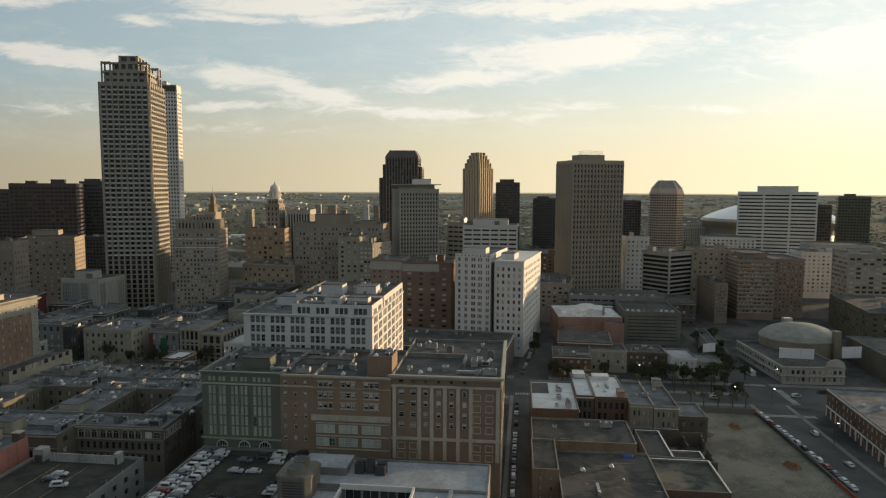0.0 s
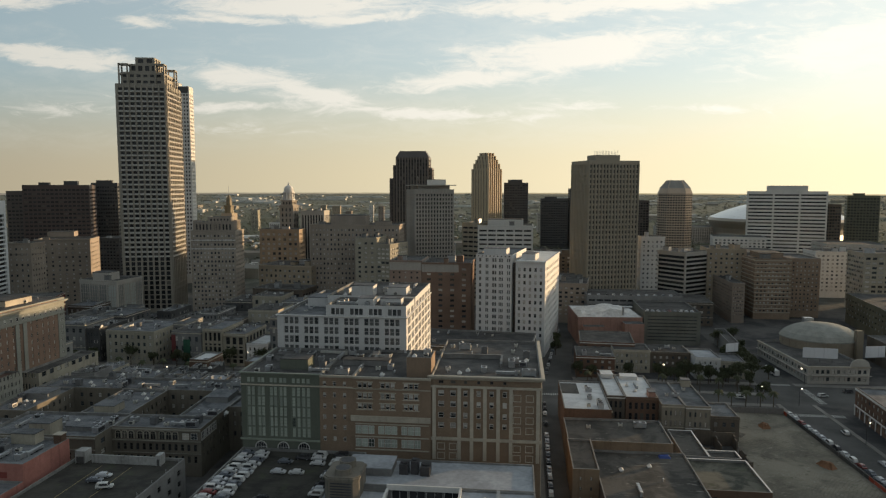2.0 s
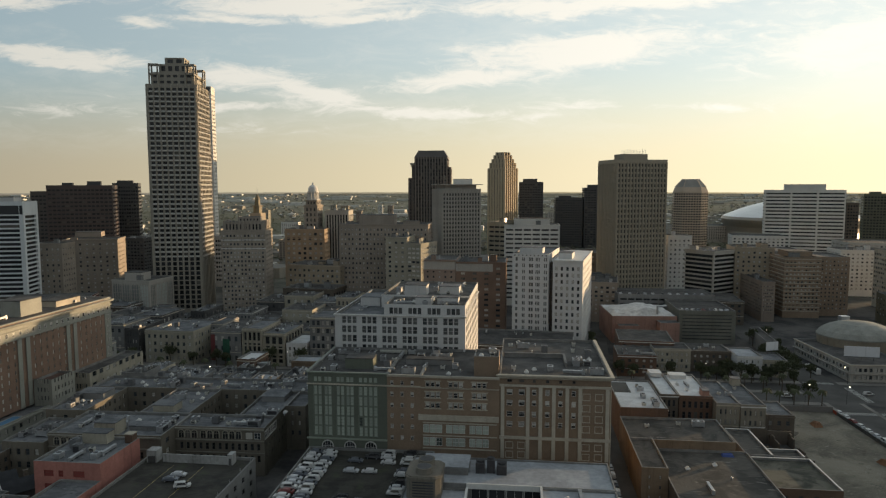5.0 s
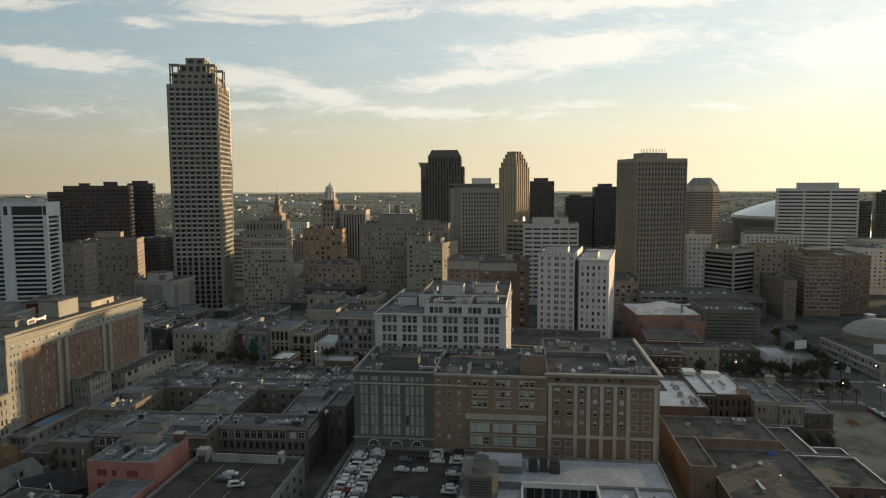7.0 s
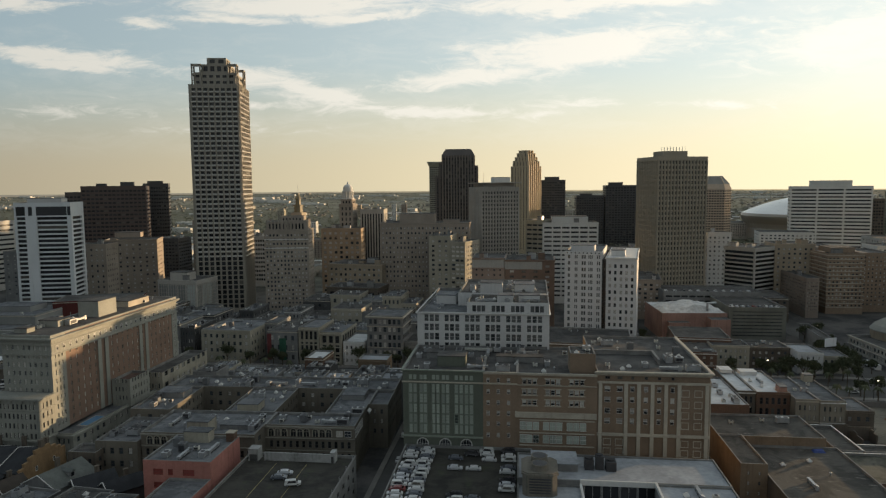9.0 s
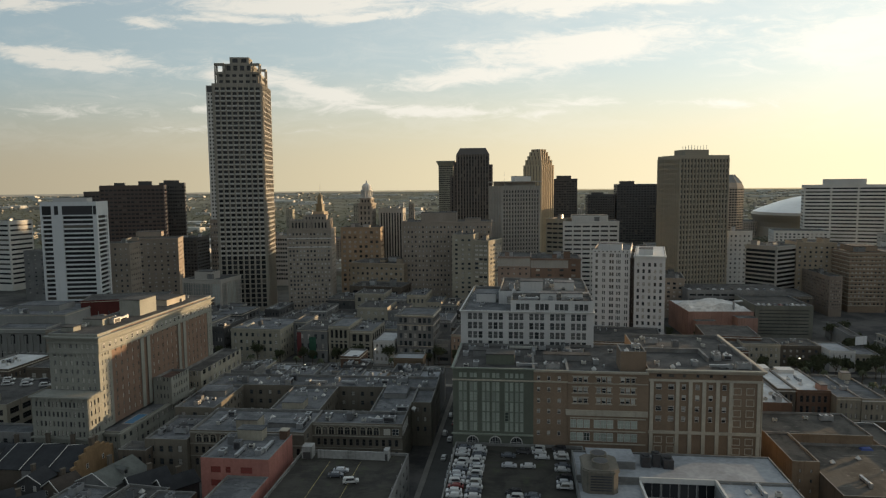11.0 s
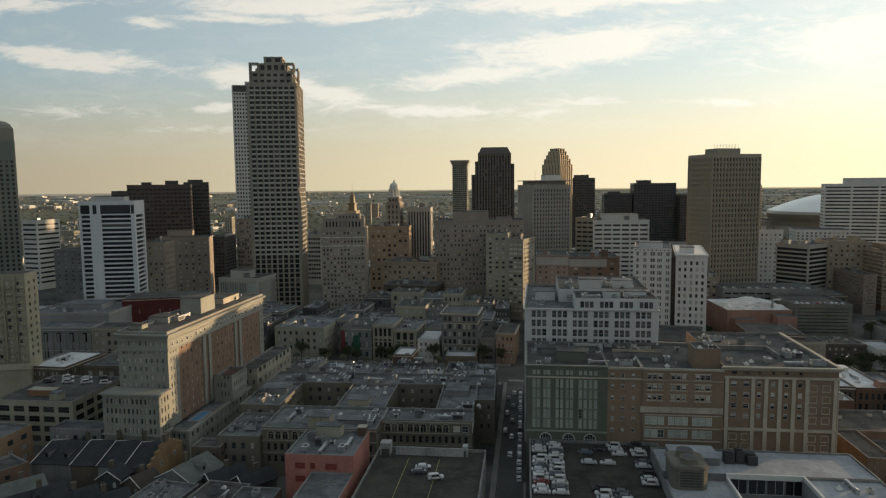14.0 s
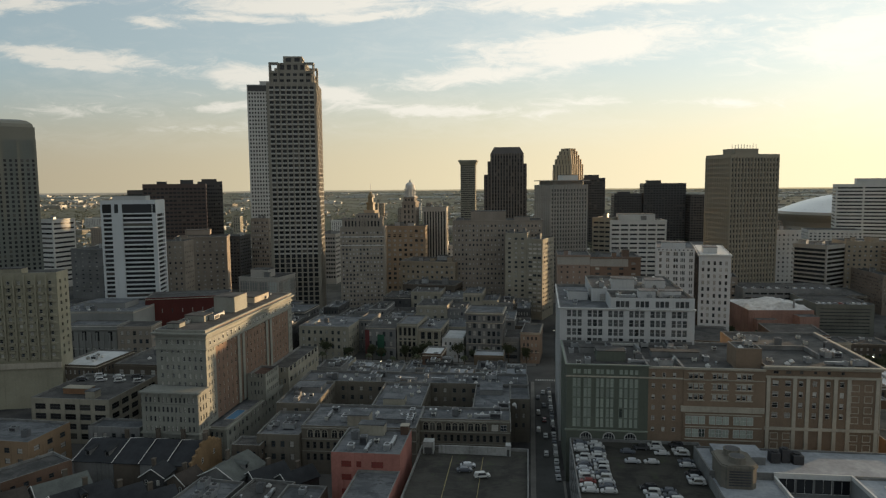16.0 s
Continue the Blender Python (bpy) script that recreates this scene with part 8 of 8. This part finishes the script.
fence()
for x, y, h in ((92, 286, 3.0), (100, 246, 3.6), (75, 280, 1.2), (78, 276, 1.0)):
    r = thing("material_pile", x, y, 0.03, x * 3, "orange construction barrier stack on the earth lot" if h > 2 else "low heap of rubble on the earth lot", "pile")
    for k in range(5):
        s = Shape(surface("orange_barrier", (0.22, 0.12, 0.07), 0.9, 0.3) if h > 2 else DIRT)
        a = 1.6 + pick.random() * 1.2
        ox, oy = pick.uniform(-1.2, 1.2), pick.uniform(-1.2, 1.2)
        s.prism([(ox - a, oy - a * 0.6, 0), (ox + a, oy - a * 0.6, 0), (ox + a, oy + a * 0.6, 0), (ox - a, oy + a * 0.6, 0)], [(ox - a * 0.4, oy - a * 0.3, h * 0.5), (ox + a * 0.5, oy - a * 0.2, h * 0.55), (ox + a * 0.4, oy + a * 0.3, h * 0.5), (ox - a * 0.5, oy + a * 0.2, h * 0.4)])
        part("mound", s, r)

# painted crossings
PAINT = surface("road_paint", (0.42, 0.42, 0.40), 0.8, 0.3, 0.5, 2.0, 0.0, 0.0)
for x0, y0, n, dx, dy, a, b in ((110.5, 301.5, 20, 1.1, 0.0, 0.5, 3.4), (-109.5, 320.5, 10, 1.15, 0.0, 0.5, 3.0), (0.8, 320.5, 8, 1.1, 0.0, 0.5, 3.0), (129.0, 321.0, 18, 0.0, 1.3, 3.4, 0.55), (112.5, 349.0, 13, 1.15, 0.0, 0.5, 3.0)):
    s = Shape(PAINT)
    for k in range(n):
        x, y = x0 + dx * k, y0 + dy * k
        s.face([(x, y, 0.022), (x + a, y, 0.022), (x + a, y + b, 0.022), (x, y + b, 0.022)])
    ob = tagged(new("crossing", s.mesh("crossing")), "worn white painted pedestrian crossing", "crossing", kind="structure")


# ---- rooftop machines ----
def unit_model(w, d, h, fans, mat, label):
    r = thing("roof_unit", 0, 0, -500, 0, label, "air conditioner", "rooftop machines")
    s = Shape(mat)
    s.box(-w / 2, -d / 2, 0.25, w / 2, d / 2, h)
    s.box(-w / 2 - 0.04, -d / 2 - 0.04, h - 0.12, w / 2 + 0.04, d / 2 + 0.04, h)
    for x in (-w / 2 + 0.1, w / 2 - 0.25):
        s.box(x, -d / 2 + 0.05, 0, x + 0.15, d / 2 - 0.05, 0.25)
    casing = part("casing", s, r)
    f = Shape(DARK_METAL)
    f.tube(0, 0, 0, 0.14, min(w / fans, d) * 0.38, None, 12)
    me = f.mesh("fan")
    for k in range(fans):
        part("fan", me, casing, "", pose(-w / 2 + w * (k + 0.5) / fans, 0, h))
    g2 = Shape(DARK_METAL)
    g2.box(-w * 0.4, -d / 2 - 0.02, 0.4, w * 0.4, -d / 2 + 0.01, h * 0.8)
    part("grille", g2, casing)
    return r


def vent_model():
    r = thing("roof_vent", 0, 0, -500, 0, "small galvanised roof vent pipe", "vent", "rooftop machines")
    s = Shape(METAL)
    s.tube(0, 0, 0, 0.8, 0.22, 0.22, 8)
    pipe = part("pipe", s, r)
    s = Shape(METAL)
    s.tube(0, 0, 0.8, 1.05, 0.42, 0.1, 8)
    part("cap", s, pipe)
    return r


def duct_model(length, mat, label):
    """A sheet-metal duct run on feet, with an elbow going down into the roof."""
    r = thing("roof_duct", 0, 0, -500, 0, label, "duct", "rooftop machines")
    s = Shape(mat)
    s.box(-length / 2, -0.45, 0.45, length / 2, 0.45, 1.25)
    for k in range(1, int(length / 1.2)):
        u = -length / 2 + k * 1.2
        s.box(u - 0.04, -0.5, 0.4, u + 0.04, 0.5, 1.3)
    run = part("duct_run", s, r)
    s = Shape(mat)
    s.prism([(-0.5, -0.5, 0), (0.5, -0.5, 0), (0.5, 0.5, 0), (-0.5, 0.5, 0)], [(-0.45, -0.45, 1.6), (0.45, -0.45, 1.6), (0.45, 0.45, 1.35), (-0.45, 0.45, 1.35)])
    part("elbow", s, run, "", pose(length / 2 + 0.5, 0, 0))
    foot = Shape(DARK_METAL)
    foot.box(-0.08, -0.5, 0, 0.08, 0.5, 0.45)
    me = foot.mesh("foot")
    for u in (-length * 0.35, 0.0, length * 0.35):
        part("foot", me, run, "", pose(u, 0, 0))
    return r


def hatch_model():
    r = thing("roof_hatch", 0, 0, -500, 0, "low pitched white roof ventilator", "vent", "rooftop machines")
    s = Shape(WHITE_TRIM)
    s.box(-0.6, -0.6, 0, 0.6, 0.6, 0.4)
    curb = part("curb", s, r)
    s = Shape(WHITE_TRIM)
    s.prism([(-0.8, -0.8, 0.4), (0.8, -0.8, 0.4), (0.8, 0.8, 0.4), (-0.8, 0.8, 0.4)], [(-0.1, -0.1, 1.25), (0.1, -0.1, 1.25), (0.1, 0.1, 1.25), (-0.1, 0.1, 1.25)])
    part("cap", s, curb)
    return r


UNITS = [unit_model(2.6, 1.8, 1.7, 1, METAL, "grey metal rooftop air conditioner"), unit_model(4.4, 2.2, 2.1, 2, METAL, "long grey rooftop air conditioner with two fans"),
         unit_model(1.5, 1.2, 1.2, 1, surface("cream_casing", (0.45, 0.44, 0.40), 0.6, 0.15), "small cream rooftop air conditioner"), vent_model(),
         unit_model(2.2, 2.2, 2.6, 1, surface("dark_casing", (0.13, 0.135, 0.14), 0.6, 0.2), "dark metal rooftop cooling unit"),
         duct_model(6.0, METAL, "galvanised duct run with elbow on the roof"), duct_model(9.0, surface("cream_casing", (0.45, 0.44, 0.40)), "long cream duct run on a flat roof"), hatch_model()]
PLACED = set()
ug = random.Random(21)


def clutter(x0, y0, x1, y1, z, n, keep=()):
    taken = list(keep)
    for _ in range(n):
        for _try in range(12):
            x, y = ug.uniform(x0 + 1.5, x1 - 1.5), ug.uniform(y0 + 1.5, y1 - 1.5)
            if all(abs(x - a) > 3.2 or abs(y - b) > 2.6 for a, b in taken):
                break
        else:
            continue
        taken.append((x, y))
        k = ug.choices(range(8), (2.6, 1.4, 3.5, 2.5, 1.2, 1.4, 0.9 if min(x1 - x0, y1 - y0) > 14 else 0, 2.5))[0]
        m = pose(x, y, z, 0, 0, ug.choice((0, 90, 180, 270)))
        if k in PLACED:
            copy_thing(UNITS[k], m)
        else:
            PLACED.add(k)
            UNITS[k].matrix_basis = m


for x0, y0, x1, y1, z in ROOFS:
    if x1 - x0 > 4:
        clutter(x0, y0, x1, y1, z, 11 if y0 < 320 else 4)
clutter(-38, 208, -6, 216, 40.2, 9)
clutter(-15, 220, -6, 254, 40.2, 7)
clutter(-37, 234, -18, 254, 40.2, 7)
clutter(-100, 222, -41, 237, 39.3, 18)
clutter(-99, 206, -92, 212, 39.4, 2)
clutter(-47, 207, -38.5, 218, 45.2, 4)
clutter(-80, 206, -48, 220, 39.2, 9)
clutter(-189, 208, -153, 222, 16.3, 20)
clutter(-150, 216, -122, 224, 16.3, 14)
clutter(-170, 227, -155, 252, 16.3, 10)
clutter(-208, 228, -196, 240, 16.3, 6)
clutter(-133, 226, -115, 240, 16.3, 5)
clutter(-206, 255, -115, 268, 16.5, 30)
clutter(-169, 170, -152, 183, 21.3, 7)
clutter(-25, 150, -8, 170, 18.9, 4)
clutter(-99, 252, -90, 298, 50.4, 6)
clutter(-81, 243, -54, 257, 55.6, 12)
clutter(-86, 264, -54, 298, 55.8, 16)
clutter(-246, 219, -232, 244, 47.7, 6)
clutter(-246, 268, -232, 294, 47.7, 4)
clutter(-243, 358, -218, 384, 18.2, 9)
clutter(-204, 358, -190, 378, 19.2, 4)
clutter(-173, 358, -163, 380, 17.7, 4)
clutter(-88, 358, -10, 388, 15.2, 10)
clutter(15, 258, 24, 290, 14.2, 6)
clutter(34, 275, 44, 296, 14.8, 5)
clutter(47, 270, 64, 292, 13.7, 5)
clutter(20, 196, 44, 222, 8.0, 4)
clutter(9, 234, 40, 252, 11.0, 3)
clutter(22, 357, 38, 372, 10.7, 3)
clutter(62, 369, 80, 382, 10.7, 4)
clutter(140, 252, 186, 296, 11.7, 14)
clutter(-325, 266, -311, 288, 18.2, 5)
clutter(-296, 266, -256, 298, 19.2, 10)
clutter(-436, 335, -402, 375, 24.2, 6)
clutter(-392, 352, -352, 362, 25.7, 7)
clutter(226, 455, 300, 515, 21.2, 10)
clutter(-310, 189, -286, 203, 13.0, 5)
clutter(-215, 160, -202, 171, 9.2, 5)
clutter(-199, 160, -187, 174, 8.7, 5)
clutter(-183, 150, -173, 166, 11.2, 4)
clutter(-206, 203, -196, 220, 13.7, 8)
clutter(-144, 122, -116, 160, 15.7, 2)


# ---- mid-rise blocks standing out beyond the district ----
for x, y, w, d, z, wall, label in ((-624.0, 1500, 16, 20, 47, CREAM, "pale yellow apartment tower far beyond the district"), (-412.0, 1800, 12, 16, 52, WHITE_STONE, "slim white block far off"), (-386.0, 1800, 15, 16, 50, BEIGE, "slim beige block far off"),
                                   (-505.0, 1300, 34, 24, 30, WHITE_STONE, "low white block far off"), (-570.0, 2000, 24, 20, 44, TAN, "tan block far off"), (34.0, 1500, 18, 18, 44, CONCRETE, "pale concrete block far off"),
                                   (-712.0, 1300, 15, 18, 38, CREAM, "cream tower block beyond the bronze office"), (-494.0, 1620, 14, 14, 56, CREAM, "slim cream tower far off"), (-430.0, 1620, 14, 20, 42, BEIGE, "beige apartment block far off"),
                                   (-1180.0, 1500, 90, 40, 26, WHITE_STONE, "long white shed far off"), (-900.0, 1250, 60, 30, 24, CONCRETE, "pale concrete shed far off"), (-820.0, 1000, 40, 30, 34, BEIGE, "beige block beyond the hotel tower"),
                                   (-350.0, 860, 46, 30, 30, BEIGE, "low beige office block"), (-262.0, 760, 40, 30, 30, GREY_STUCCO, "grey office block behind the lantern tower"), (-140.0, 860, 50, 30, 26, CONCRETE, "low pale block behind the hotel"),
                                   (250.0, 1240, 110, 60, 30, CONCRETE, "long low pale arena beside the stadium"), (120.0, 860, 60, 40, 26, BROWN_STUCCO, "low brown block by the freeway")):
    plain_tower("far_building", x, y, w, d, z, 6, wall, GLASS_DARK, label, max(3, int(w / 4)), max(4, int(z / 3.6)), 0.5, 0.5, category="building")


# ---- the far city ----
def far_city():
    """Houses and woods out to the horizon, too small to pick apart."""
    g = random.Random(33)
    houses = Shape(surface("far_house_wall", (0.28, 0.26, 0.22), 0.9, 0.2), surface("far_house_roof", (0.16, 0.15, 0.13), 0.9, 0.3, 0.01), surface("far_white_roof", (0.55, 0.54, 0.5), 0.8, 0.2, 0.01))
    # foliage paled towards the land's tone, distance haze in the base colour
    woods = Shape(surface("far_foliage_hazed", (0.15, 0.15, 0.105), 1.0, 0.35, 0.01, 0.2))

    def level(x, y):
        r = math.hypot(x + 60, y - 60)
        return 52.0 * (max(0.0, r - 2300) / 2580) ** 1.3

    def clear(x, y):
        return math.hypot(x - 452, y - 1255) > 130 and y > 700 + 0.05 * abs(x)

    for k in range(15000):
        y = 720 + (4700 - 720) * g.random() ** 1.5
        x = -60 + (y + 150) * g.uniform(-0.86, 0.72)
        if not clear(x, y) or math.hypot(x + 60, y - 60) > 4700:
            continue
        z = level(x, y)
        grove = noise.noise(Vector((x * 0.0016, y * 0.0016, 3.1)))
        if g.random() < 0.80 + grove * 0.7:
            h = g.uniform(5, 10)
            for _ in range(9):
                p = Vector((x + g.gauss(0, 3.5), y + g.gauss(0, 3.5), z + h * g.uniform(0.3, 1.0)))
                q = Euler((g.uniform(-0.35, 0.35), g.uniform(-0.35, 0.35), g.uniform(0, 6))).to_matrix()
                a = g.uniform(1.2, 2.6)
                woods.face([tuple(p + q @ Vector(v)) for v in ((-a, -a * 0.6, -0.6), (a, -a * 0.5, 0), (a * 0.6, a * 0.8, 0.5), (-a * 0.8, a * 0.5, 0))])
        else:
            big = g.random() < 0.07
            w, d, h = (g.uniform(24, 70), g.uniform(18, 40), g.uniform(6, 14)) if big else (g.uniform(7, 13), g.uniform(7, 12), g.uniform(3, 6))
            t = g.choice((0.1, 0.4, -0.2, 0.0))
            c, s2 = math.cos(t), math.sin(t)
            ring = [(x + px * c - py * s2, y + px * s2 + py * c) for px, py in ((-w / 2, -d / 2), (w / 2, -d / 2), (w / 2, d / 2), (-w / 2, d / 2))]
            i = 2 if g.random() < (0.5 if big else 0.32) else 1
            houses.prism([(*p, z) for p in ring], [(*p, z + h) for p in ring], 2 if big and i == 2 else 0, False)
            if big:
                houses.face([(*p, z + h) for p in ring], i)
            else:
                top = [(x + px * c, y + px * s2, z + h + 2.4) for px in (-w * 0.42, w * 0.42)]
                houses.face([(*ring[0], z + h), (*ring[1], z + h), top[1], top[0]], i)
                houses.face([(*ring[2], z + h), (*ring[3], z + h), top[0], top[1]], i)
                houses.face([(*ring[1], z + h), (*ring[2], z + h), top[1]], 0)
                houses.face([(*ring[3], z + h), (*ring[0], z + h), top[0]], 0)
    for k in range(90):                  # long pale boxes added near the horizon to read as its bright line
        x, y = g.uniform(-3200, 2200), g.uniform(3000, 4300)
        if math.hypot(x + 60, y - 60) < 4700:
            z, w = level(x, y), g.uniform(50, 240)
            houses.box(x, y, z - 1, x + w, y + 30, z + g.uniform(4, 9), 2)
    tagged(new("far_houses", houses.mesh("far_houses")), "distant low houses and sheds out to the horizon", "houses", kind="stuff")
    tagged(new("far_woods", woods.mesh("far_woods")), "distant tree cover in haze-paled colour between the houses", "trees", kind="stuff")


far_city()
